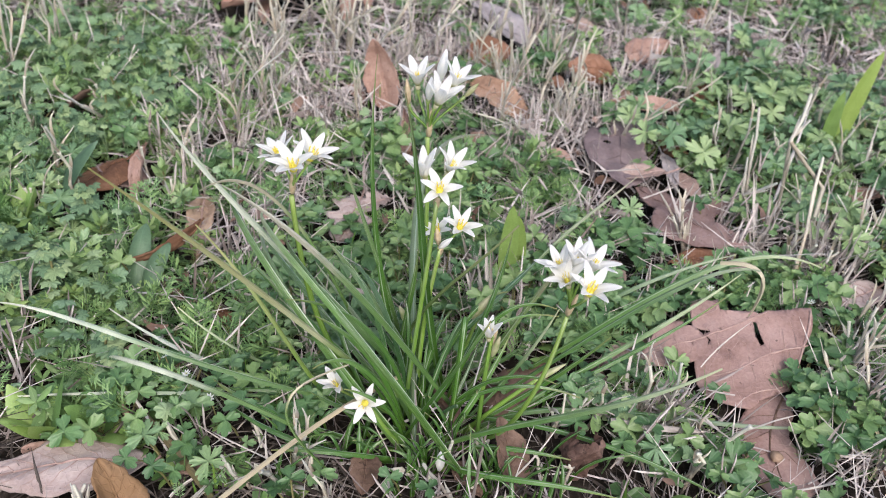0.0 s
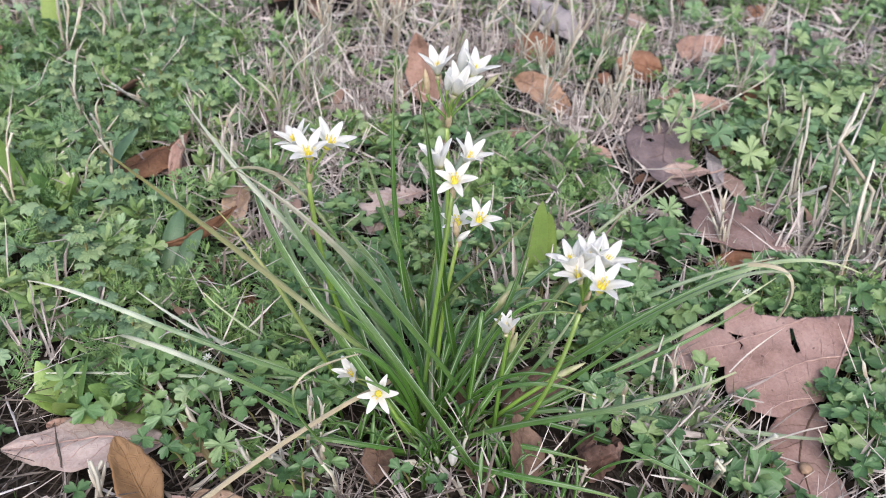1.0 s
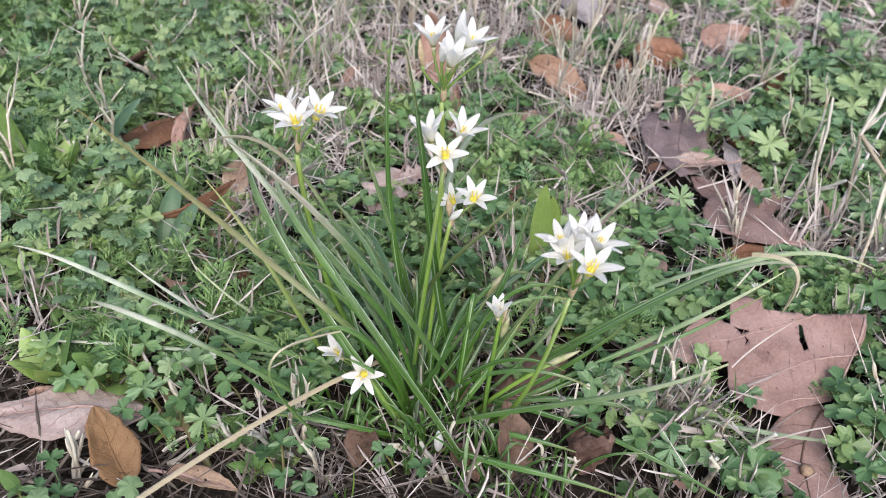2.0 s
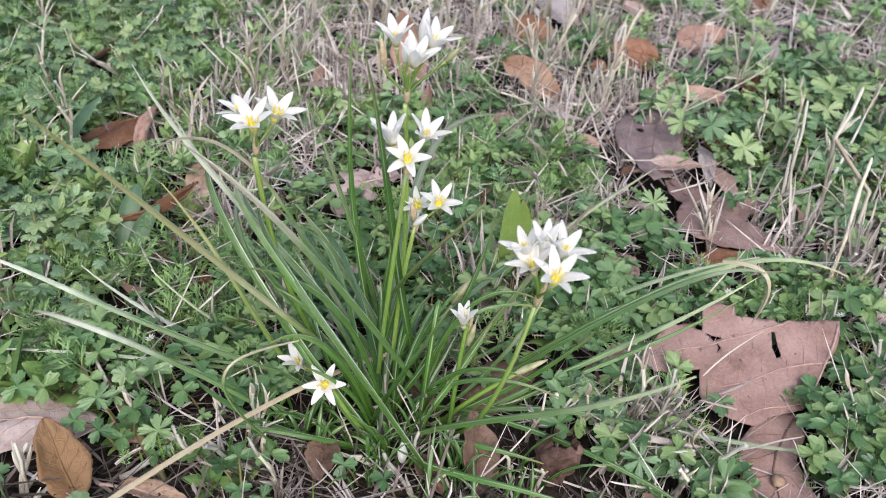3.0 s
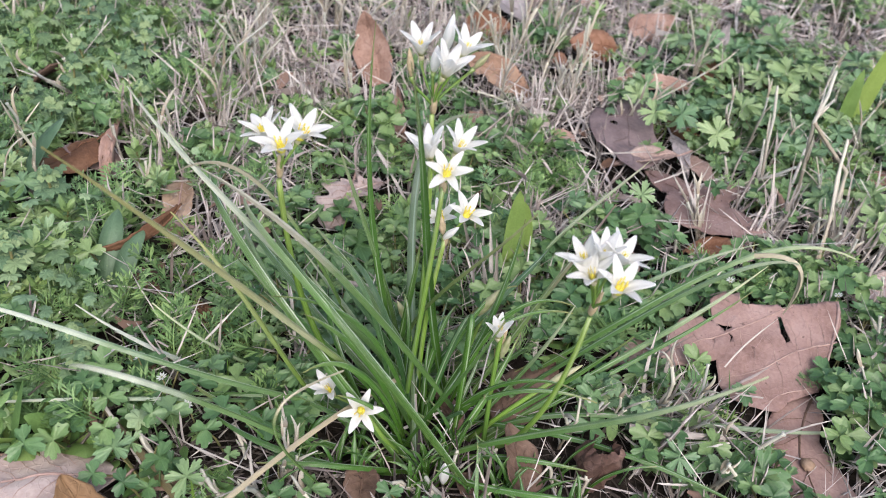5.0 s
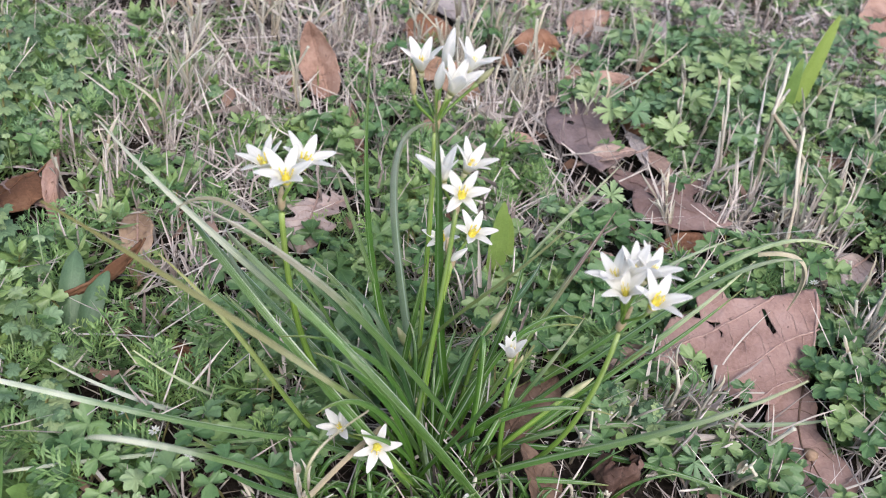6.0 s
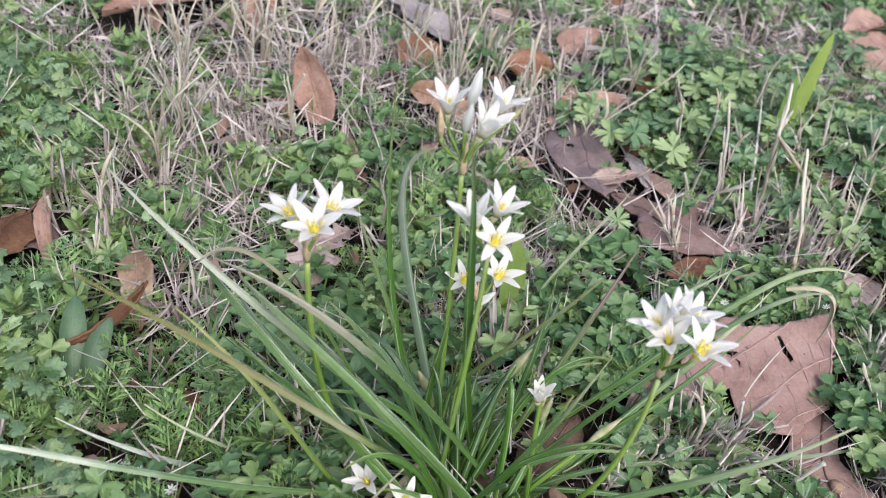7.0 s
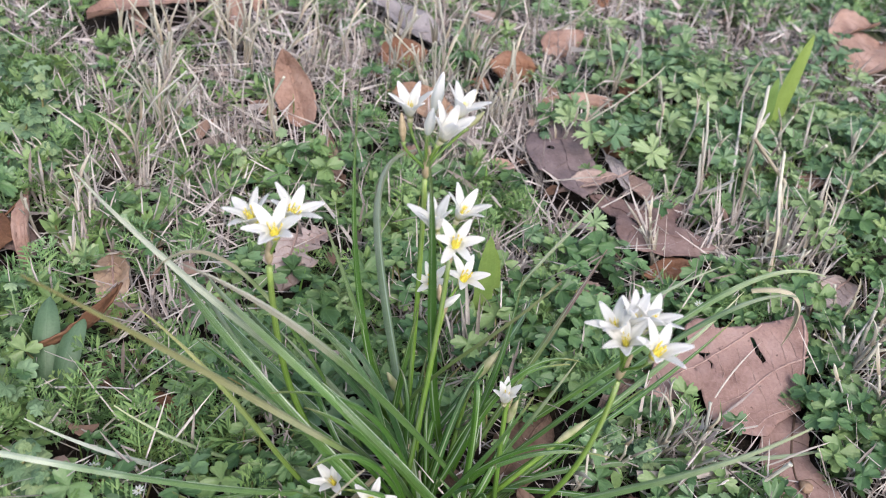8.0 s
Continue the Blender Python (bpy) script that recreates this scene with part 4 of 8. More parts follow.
dead_leaf("lance", "mauve", (-0.1099, 0.2913, 0.0150), (-0.1819, 0.2695, 0.0150), 0.0370, curl=-0.15, roll=0, label="pale pinkish-grey lance-shaped dead leaf on the weeds", stalk=0.06)
dead_leaf("ovate", "orange", (-0.1006, 0.2517, 0.0120), (-0.1262, 0.2757, 0.0300), 0.0215, curl=0.22, roll=10, arch=0.02, stalk=0.03, label="orange-brown dead leaf standing on edge among weeds")
dead_leaf("ovate", "redbrown", (-0.2064, 0.5200, 0.0200), (-0.2315, 0.4822, 0.0140), 0.0429, curl=-0.50, roll=15, label="rolled red-brown dead leaf")
dead_leaf("ovate", "purplebrown", (-0.2214, 0.5209, 0.0180), (-0.1871, 0.4990, 0.0120), 0.0320, curl=0.20, roll=-18, stalk=0.05, label="dull grey-brown dead leaf leaning among the weeds")
dead_leaf("lance", "tanred", (-0.2000, 0.5420, 0.0260), (-0.1830, 0.4720, 0.0140), 0.0120, curl=0.95, roll=20, stalk=0.05)
dead_leaf("lance", "redbrown", (-0.1301, 0.4450, 0.0560), (-0.1650, 0.4110, 0.0460), 0.0150, curl=0.95, roll=52, arch=-0.12, label="long rolled dark brown dead leaf", stalk=0.04)
dead_leaf("ovate", "tan", (-0.1455, 0.4971, 0.0150), (-0.1342, 0.4407, 0.0100), 0.0190, curl=0.50, roll=0, stalk=0.05)
dead_leaf("ovate", "redbrown", (-0.0862, 0.3812, 0.0100), (-0.1097, 0.3995, 0.0140), 0.0152, curl=-0.60, roll=10)
dead_leaf("ovate", "darktan", (-0.2562, 0.5925, 0.0440), (-0.2760, 0.5656, 0.0260), 0.0221, curl=0.50, roll=30, label="dull brown curled dead leaf half sunk in weeds")
dead_leaf("lobed", "mauve", (-0.0454, 0.5286, 0.0100), (-0.0523, 0.4778, 0.0080), 0.0364, curl=0.30, roll=0)
dead_leaf("lobed", "mauve", (-0.0257, 0.5294, 0.0100), (-0.0437, 0.5181, 0.0080), 0.0222, curl=0.30, roll=0)
dead_leaf("ovate", "tanred", (-0.0430, 0.6560, 0.0040), (-0.0599, 0.6680, 0.0580), 0.0330, curl=0.75, roll=-55, arch=-0.10, label="reddish-tan dead leaf standing upright in the stubble", stalk=0.05)
dead_leaf("lance", "tanred", (-0.0816, 0.6770, 0.0120), (-0.0627, 0.6568, 0.0080), 0.0172, curl=0.50, roll=0)
dead_leaf("ovate", "rust", (0.0167, 0.7595, 0.0100), (0.0563, 0.7664, 0.0120), 0.0330, curl=-0.70, roll=48, arch=0.10, label="rust-brown rounded dead leaf half hidden by weeds", stalk=0.05)
dead_leaf("ovate", "tanorange", (0.0217, 0.6890, 0.0260), (0.0742, 0.6620, 0.0100), 0.0270, curl=0.55, roll=30, arch=0.08, label="spotted tan curled dead leaf", stalk=0.05)
dead_leaf("ovate", "rust", (0.1454, 0.7467, 0.0100), (0.1050, 0.7430, 0.0120), 0.0340, curl=-0.70, roll=-48, arch=0.10, stalk=0.05)
dead_leaf("lance", "rust", (0.1050, 0.7236, 0.0080), (0.0847, 0.7305, 0.0100), 0.0216, curl=0.40, roll=0)
dead_leaf("ovate", "tanred", (0.1639, 0.7958, 0.0100), (0.2074, 0.8272, 0.0140), 0.0340, curl=-0.80, roll=35, arch=0.08, stalk=0.05)
dead_leaf("ovate", "rust", (0.2399, 0.9181, 0.0100), (0.2669, 0.9413, 0.0140), 0.0218, curl=-0.50, roll=35)
dead_leaf("lance", "tanred", (0.2125, 0.7110, 0.0220), (0.1359, 0.7049, 0.0240), 0.0150, curl=0.50, roll=-30, label="narrow reddish-tan leaf lying across the stubble", stalk=0.05)
dead_leaf("ovate", "rust", (0.1998, 0.6457, 0.0260), (0.1781, 0.6532, 0.0300), 0.0207, curl=-0.20, roll=-25)
dead_leaf("lance", "greybrown", (0.1731, 0.5889, 0.0420), (0.1274, 0.5723, 0.0380), 0.0191, curl=0.30, roll=0)
dead_leaf("lance", "greyblue", (0.1760, 0.6262, 0.0360), (0.1834, 0.5817, 0.0280), 0.0135, curl=0.60, roll=0)
dead_leaf("lance", "greybrown", (0.1822, 0.6066, 0.0220), (0.2013, 0.5737, 0.0160), 0.0179, curl=0.70, roll=0)
dead_leaf("lance", "mauve", (0.1511, 0.5368, 0.0120), (0.1203, 0.5426, 0.0140), 0.0105, curl=0.80, roll=0)
dead_leaf("ovate", "greyblue", (0.0673, 0.8000, 0.0080), (0.0157, 0.8724, 0.0160), 0.0390, curl=0.30, roll=0, label="bluish-grey dead leaf lying flat")
dead_leaf("ovate", "tanred", (-0.1166, 0.8629, 0.0150), (-0.2232, 0.8073, 0.0150), 0.0560, curl=0.40, roll=0, stalk=0.05)
dead_leaf("ovate", "tanred", (-0.0997, 0.8046, 0.0060), (-0.1040, 0.8607, 0.0300), 0.0220, curl=0.70, roll=-30)
dead_leaf("lance", "tanred", (-0.0846, 0.8394, 0.0060), (-0.0917, 0.8628, 0.0250), 0.0112, curl=0.70, roll=-20)
dead_leaf("ovate", "greybrown", (0.1389, 0.8605, 0.0080), (0.1095, 0.8730, 0.0140), 0.0316, curl=0.50, roll=0)
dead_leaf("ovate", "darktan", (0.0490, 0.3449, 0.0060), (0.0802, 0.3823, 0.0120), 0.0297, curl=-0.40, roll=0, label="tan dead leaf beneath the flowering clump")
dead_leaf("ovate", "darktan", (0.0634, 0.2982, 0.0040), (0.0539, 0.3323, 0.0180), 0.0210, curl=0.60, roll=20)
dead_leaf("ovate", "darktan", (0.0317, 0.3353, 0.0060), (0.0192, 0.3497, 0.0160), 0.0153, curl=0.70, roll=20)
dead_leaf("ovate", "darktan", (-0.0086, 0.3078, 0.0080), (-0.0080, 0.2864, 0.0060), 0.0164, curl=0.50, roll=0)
dead_leaf("lance", "greybrown", (0.1445, 0.4175, 0.0060), (0.1053, 0.3844, 0.0060), 0.0129, curl=0.50, roll=0)
dead_leaf("ovate", "mauve", (0.3081, 0.4990, 0.0120), (0.2658, 0.4681, 0.0100), 0.0274, curl=0.30, roll=0)
dead_leaf("ovate", "tanred", (0.3174, 0.5992, 0.0080), (0.3483, 0.6135, 0.0080), 0.0181, curl=0.60, roll=0)
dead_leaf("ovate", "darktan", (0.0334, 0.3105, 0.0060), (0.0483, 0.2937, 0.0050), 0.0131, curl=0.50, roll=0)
dead_leaf("ovate", "tanred", (-0.1530, 0.2871, 0.0100), (-0.1707, 0.2891, 0.0100), 0.0116, curl=0.30, roll=0)
dead_leaf("ovate", "tan", (-0.0858, 0.2607, 0.0100), (-0.0536, 0.2609, 0.0080), 0.0110, curl=0.60, roll=0)
dead_leaf("lance", "tanred", (0.5610, 0.9271, 0.0120), (0.4828, 0.8777, 0.0120), 0.0495, curl=0.80, roll=0)
dead_leaf("ovate", "tanred", (-0.1887, 0.8344, 0.0120), (-0.1782, 0.7926, 0.0060), 0.0195, curl=0.70, roll=0)
dead_leaf("lance", "tanred", (-0.0156, 0.5695, 0.0150), (-0.0290, 0.6480, 0.0220), 0.0120, curl=0.90, roll=-20, stalk=0.05, label="narrow curled reddish-brown dead leaf")
dead_leaf("ovate", "greybrown", (0.1177, 0.4817, 0.0150), (0.1306, 0.4586, 0.0120), 0.0200, curl=0.40, roll=10, stalk=0.05)
dead_leaf("lance", "rust", (0.1663, 0.4960, 0.0150), (0.2089, 0.5101, 0.0150), 0.0160, curl=-0.50, roll=30, stalk=0.05)
dead_leaf("lance", "greyblue", (0.2365, 0.7652, 0.0100), (0.2420, 0.7800, 0.0420), 0.0110, curl=0.40, roll=0, stalk=0.05, label="small dark blue-grey dead leaf standing in the weeds")
dead_leaf("ovate", "rust", (0.2172, 0.7206, 0.0150), (0.2270, 0.7400, 0.0300), 0.0140, curl=0.60, roll=0, stalk=0.05)
dead_leaf("lance", "rose", (-0.3040, 0.5713, 0.0260), (-0.2900, 0.5580, 0.0200), 0.0070, curl=0.40, roll=20, stalk=0.05, label="small rose-red withered leaf among the weeds")
dead_leaf("ovate", "tanred", (0.1015, 0.5996, 0.0060), (0.0863, 0.6105, 0.0120), 0.0173, curl=0.50, roll=0)
dead_leaf("ovate", "tanred", (0.4786, 0.8113, 0.0100), (0.5536, 0.8874, 0.0100), 0.0699, curl=0.40, roll=0)


def ragged(outline, step=0.0022, rough=0.0007, seed=0.0):
    """A closed outline with its edges broken into small uneven steps."""
    pts = []
    for (x0, y0), (x1, y1) in zip(outline, outline[1:] + outline[:1]):
        n = max(1, int(math.hypot(x1 - x0, y1 - y0) / step))
        for q in range(n):
            x, y = x0 + (x1 - x0) * q / n, y0 + (y1 - y0) * q / n
            pts.append((x + rough * noise.noise((x * 260, y * 260, seed)), y + rough * noise.noise((x * 260, y * 260, seed + 7))))
    return pts


def inside(p, poly):
    hit = False
    for (x0, y0), (x1, y1) in zip(poly, poly[1:] + poly[:1]):
        if (y0 > p[1]) != (y1 > p[1]) and p[0] < x0 + (x1 - x0) * (p[1] - y0) / (y1 - y0):
            hit = not hit
    return hit


def plate(name, outline, holes, height, at, material, step=0.0026):
    """A thin leaf plate within an outline, with holes, following a height over the ground."""
    edge = ragged(outline, step)
    rings = [edge] + [ragged(h, step * 0.5, 0.0003, 3.0) for h in holes]
    pts, lines = [], []
    for ring in rings:
        o = len(pts)
        pts += ring
        lines += [(o + q, o + (q + 1) % len(ring)) for q in range(len(ring))]
    x0, x1 = min(p[0] for p in edge), max(p[0] for p in edge)
    y0, y1 = min(p[1] for p in edge), max(p[1] for p in edge)
    r = random.Random(5)
    for i in range(int((x1 - x0) / step) + 1):
        for j in range(int((y1 - y0) / step) + 1):
            p = (x0 + step * (i + r.uniform(0.2, 0.8)), y0 + step * (j + r.uniform(0.2, 0.8)))
            if inside(p, edge) and not any(inside(p, h) for h in rings[1:]):
                pts.append(p)
    v2, _, tris, *_ = delaunay_2d_cdt([Vector(p) for p in pts], lines, [], 0, 1e-6)
    keep = []
    for t in tris:
        c = sum((v2[q] for q in t), Vector((0, 0))) / 3
        if inside(c, edge) and not any(inside(c, h) for h in rings[1:]):
            keep.append(tuple(t))
    top = [Vector((v.x - at.x, v.y - at.y, height(v.x, v.y))) for v in v2]
    k = len(top)
    low = [v - Vector((0, 0, 0.0005)) for v in top]
    faces = keep + [tuple(k + q for q in reversed(t)) for t in keep]
    border = collections.Counter()
    for t in keep:
        for p, q in zip(t, t[1:] + t[:1]):
            border[(p, q)] += 1
    faces += [(q, p, p + k, q + k) for p, q in border if (q, p) not in border]
    uvs = [((v.x - x0) / (x1 - x0), (v.y - y0) / (y1 - y0)) for v in v2]
    return mesh_of(name, top + low, faces, uvs * 2, material)


BROAD_UPPER = [(0.1325, 0.3931), (0.1382, 0.404), (0.1463, 0.4159), (0.1563, 0.4196), (0.1648, 0.4179), (0.164, 0.4305), (0.1688, 0.4347), (0.173, 0.4371), (0.1776, 0.4362), (0.1817, 0.4378), (0.182, 0.4303), (0.1913, 0.4316), (0.2022, 0.4324), (0.2044, 0.4307), (0.2099, 0.4334), (0.2242, 0.4363), (0.2386, 0.441), (0.2361, 0.4245), (0.2306, 0.4146), (0.2241, 0.3989), (0.216, 0.3833), (0.2083, 0.3793), (0.1995, 0.3751), (0.1921, 0.3688), (0.185, 0.3696), (0.1793, 0.3712), (0.1692, 0.3751), (0.1648, 0.3797), (0.1636, 0.3943), (0.1514, 0.3897), (0.141, 0.3886)]
BROAD_LOWER = [(0.2173, 0.3847), (0.217, 0.3702), (0.2122, 0.3574), (0.2151, 0.3477), (0.2186, 0.3367), (0.2213, 0.3261), (0.2134, 0.3179), (0.2024, 0.3137), (0.1927, 0.3175), (0.1883, 0.3243), (0.1841, 0.3331), (0.1831, 0.3482), (0.1864, 0.3636), (0.1938, 0.3762), (0.2057, 0.3835)]


def broad_leaf():
    """The big torn lobed leaf: an upper half that leans back over a folded lower lobe."""
    at = Vector((0.2, 0.39, 0.0))
    slit = [(0.2010, 0.4253), (0.2026, 0.4248), (0.2040, 0.4180), (0.2058, 0.4112), (0.2034, 0.4098), (0.2012, 0.4150)]
    tear = [(0.1661, 0.4174), (0.1755, 0.415), (0.1709, 0.4128)]
    nick = [(0.1717, 0.4124), (0.1745, 0.4094), (0.1724, 0.405), (0.1731, 0.4087)]

    def waves(x, y):
        return 0.0026 * noise.noise((x * 38, y * 38, 1.7)) + 0.0011 * noise.noise((x * 150, y * 150, 6)) + 0.0005 * noise.noise((x * 420, y * 420, 2))

    def slope(y):
        return min(0.027, max(0.009, 0.012 + 0.26 * (y - 0.376)))

    def high(x, y):
        return slope(y) + 0.0022 + waves(x, y)

    def deep(x, y):
        return slope(y) - 0.001 + 0.6 * waves(x, y) - 0.3 * max(0.0, y - 0.376)

    ob = new("broad_leaf", plate("broad_leaf", BROAD_UPPER, [slit, tear, nick], high, at, LITTER["broad"]))
    ob.location = at
    tagged(ob, "large pinkish-brown lobed dead leaf, torn and flat on the weeds", "dead leaf", "fallen leaves")
    part("lower_lobe", plate("lower_lobe", BROAD_LOWER, [], deep, at, LITTER["broad"]), ob)

    def vein(line, height, r, name="vein", label="", tint=VEIN):
        pts = []
        for q in range(len(line) - 1):
            for f in (0, 0.25, 0.5, 0.75):
                x, y = (line[q][w] + (line[q + 1][w] - line[q][w]) * f for w in (0, 1))
                x, y = x + 0.0008 * noise.noise((x * 90, y * 90, 4)), y + 0.0008 * noise.noise((x * 90, y * 90, 8))
                pts.append((x - at.x, y - at.y, height(x, y) + 0.0002))
        pts.append((line[-1][0] - at.x, line[-1][1] - at.y, height(*line[-1]) + 0.0002))
        return part(name, tube_mesh(name, pts, np.linspace(r, r * 0.45, len(pts)), tint, 6), ob, label)

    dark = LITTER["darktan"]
    vein([(0.237, 0.437), (0.234, 0.4249), (0.2279, 0.4098), (0.2225, 0.3969), (0.2151, 0.3839)], high, 0.0009, "midrib", "raised pale midrib")
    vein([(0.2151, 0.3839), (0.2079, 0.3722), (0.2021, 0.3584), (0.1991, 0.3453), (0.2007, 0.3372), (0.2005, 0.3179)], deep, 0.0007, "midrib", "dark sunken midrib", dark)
    for line, r in (([(0.2099, 0.4327), (0.1957, 0.4247), (0.1832, 0.4179), (0.1709, 0.411), (0.1542, 0.4034), (0.137, 0.3957)], 0.0006), ([(0.2321, 0.4144), (0.2205, 0.4099), (0.2083, 0.4047), (0.1946, 0.3967), (0.1833, 0.3898), (0.1678, 0.3844)], 0.0006), ([(0.2175, 0.3873), (0.2071, 0.3825), (0.1968, 0.3787), (0.185, 0.3725)], 0.0005), ([(0.1815, 0.4358), (0.1804, 0.43), (0.1679, 0.4232)], 0.0004)):
        vein(line, high, r)
    for line in ([(0.1926, 0.4231), (0.1909, 0.4113), (0.1851, 0.4031), (0.1833, 0.3901)], [(0.1786, 0.4157), (0.1787, 0.4026), (0.1723, 0.3911), (0.1707, 0.3855)], [(0.1648, 0.4086), (0.1626, 0.3992)], [(0.155, 0.4037), (0.1502, 0.4131)], [(0.146, 0.3997), (0.1426, 0.4088)], [(0.1542, 0.4032), (0.1551, 0.3958), (0.1544, 0.391)], [(0.2083, 0.4047), (0.2096, 0.4144), (0.2063, 0.4234)], [(0.2175, 0.4087), (0.2176, 0.4214), (0.2143, 0.4287)], [(0.2252, 0.4122), (0.2251, 0.4213), (0.2227, 0.4287)], [(0.1961, 0.3975), (0.195, 0.4078), (0.1914, 0.4123)], [(0.2083, 0.4038), (0.2092, 0.394), (0.2071, 0.383)], [(0.1961, 0.3969), (0.1979, 0.3883), (0.1968, 0.3792)], [(0.184, 0.3896), (0.1846, 0.3823), (0.188, 0.3742)], [(0.2205, 0.4095), (0.2183, 0.3993), (0.217, 0.3908)], [(0.1709, 0.411), (0.1733, 0.4181), (0.1835, 0.4275)]):
        vein(line, high, 0.00017, "side_vein")
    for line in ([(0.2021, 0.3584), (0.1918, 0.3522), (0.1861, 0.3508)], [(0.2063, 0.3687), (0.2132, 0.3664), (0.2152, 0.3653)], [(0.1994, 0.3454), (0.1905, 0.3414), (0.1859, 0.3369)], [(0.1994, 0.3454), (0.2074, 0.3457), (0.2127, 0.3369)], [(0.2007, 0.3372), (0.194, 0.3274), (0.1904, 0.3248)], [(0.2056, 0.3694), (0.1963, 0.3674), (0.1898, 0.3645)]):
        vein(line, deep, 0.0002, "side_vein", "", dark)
    gall = part("gall", lathe("gall", [(0.0005, 0), (0.0022, 0.0006), (0.0036, 0.002), (0.003, 0.0036), (0.0006, 0.0046)], LITTER["tan"], 9, 0.12), ob, "small tan gall")
    gall.location = Vector((0.2005, 0.3402, deep(0.2005, 0.3402))) - Vector((at.x, at.y, 0))


broad_leaf()


def flat_leaf(outline, tint, z, lines, label, holes=()):
    """A big dead leaf that lies flat: ragged plate, midrib first among its veins."""
    cx, cy = (sum(p[w] for p in outline) / len(outline) for w in (0, 1))
    at = Vector((cx, cy, 0))

    def height(x, y):
        return z + ground_z(x, y) + 0.004 * noise.noise((x * 42, y * 42, 3.3)) + 0.0014 * noise.noise((x * 130, y * 130, 6)) + 0.0005 * noise.noise((x * 400, y * 400, 2))

    ob = new("dead_leaf", plate("dead_leaf", outline, list(holes), height, at, LITTER[tint], 0.0034))
    ob.location = at
    tagged(ob, label, "dead leaf", "fallen leaves")
    for q, line in enumerate(lines):
        pts = []
        for a, b in zip(line, line[1:]):
            for f in (0, 0.25, 0.5, 0.75):
                x, y = a[0] + (b[0] - a[0]) * f, a[1] + (b[1] - a[1]) * f
                pts.append((x - cx, y - cy, height(x, y) + 0.0003))
        pts.append((line[-1][0] - cx, line[-1][1] - cy, height(*line[-1]) + 0.0003))
        name = "side_vein" if q else "midrib"
        part(name, tube_mesh(name, pts, np.linspace(0.0004 if q else 0.0007, 0.0002, len(pts)), LITTER[tint], 6), ob)


flat_leaf([(0.1132, 0.6256), (0.1199, 0.6411), (0.1326, 0.6397), (0.1382, 0.6526), (0.1318, 0.6677), (0.1375, 0.6804), (0.1507, 0.6896), (0.1626, 0.6828), (0.1681, 0.6635), (0.1658, 0.6432), (0.1608, 0.6224), (0.1625, 0.6064), (0.1637, 0.587), (0.1482, 0.5686), (0.1406, 0.5583), (0.1306, 0.5678), (0.1242, 0.5844), (0.1161, 0.5919), (0.1118, 0.6069)],
          "purple", 0.021, ([(0.156, 0.6841), (0.1434, 0.6379), (0.1405, 0.6054), (0.1402, 0.5633)], [(0.1434, 0.6379), (0.1281, 0.6274), (0.116, 0.612)], [(0.1405, 0.6054), (0.1283, 0.5931)], [(0.1407, 0.5975), (0.1554, 0.589)]),
          "large dark purplish-grey dead leaf lying flat", ([(0.1265, 0.6180), (0.1300, 0.6215), (0.1335, 0.6190), (0.1310, 0.6150)],))
flat_leaf([(0.1494, 0.5726), (0.1606, 0.575), (0.1708, 0.5691), (0.1837, 0.5632), (0.1993, 0.5694), (0.2159, 0.5644), (0.2205, 0.5583), (0.2052, 0.5509), (0.2015, 0.5392), (0.2131, 0.5284), (0.223, 0.5189), (0.2055, 0.5092), (0.1852, 0.5076), (0.1702, 0.5109), (0.1559, 0.5143), (0.1554, 0.5297), (0.1595, 0.5441), (0.1516, 0.5535)],
          "purplebrown", 0.018, ([(0.1525, 0.5696), (0.1714, 0.5486), (0.1885, 0.5286), (0.2141, 0.5177)], [(0.1714, 0.5486), (0.1915, 0.5599), (0.2102, 0.5603)], [(0.1785, 0.5412), (0.1646, 0.527), (0.1594, 0.5175)]),
          "wide dark purple-brown dead leaf under dry stalks", ([(0.1690, 0.5440), (0.1712, 0.5445), (0.1735, 0.5350), (0.1720, 0.5340)],))


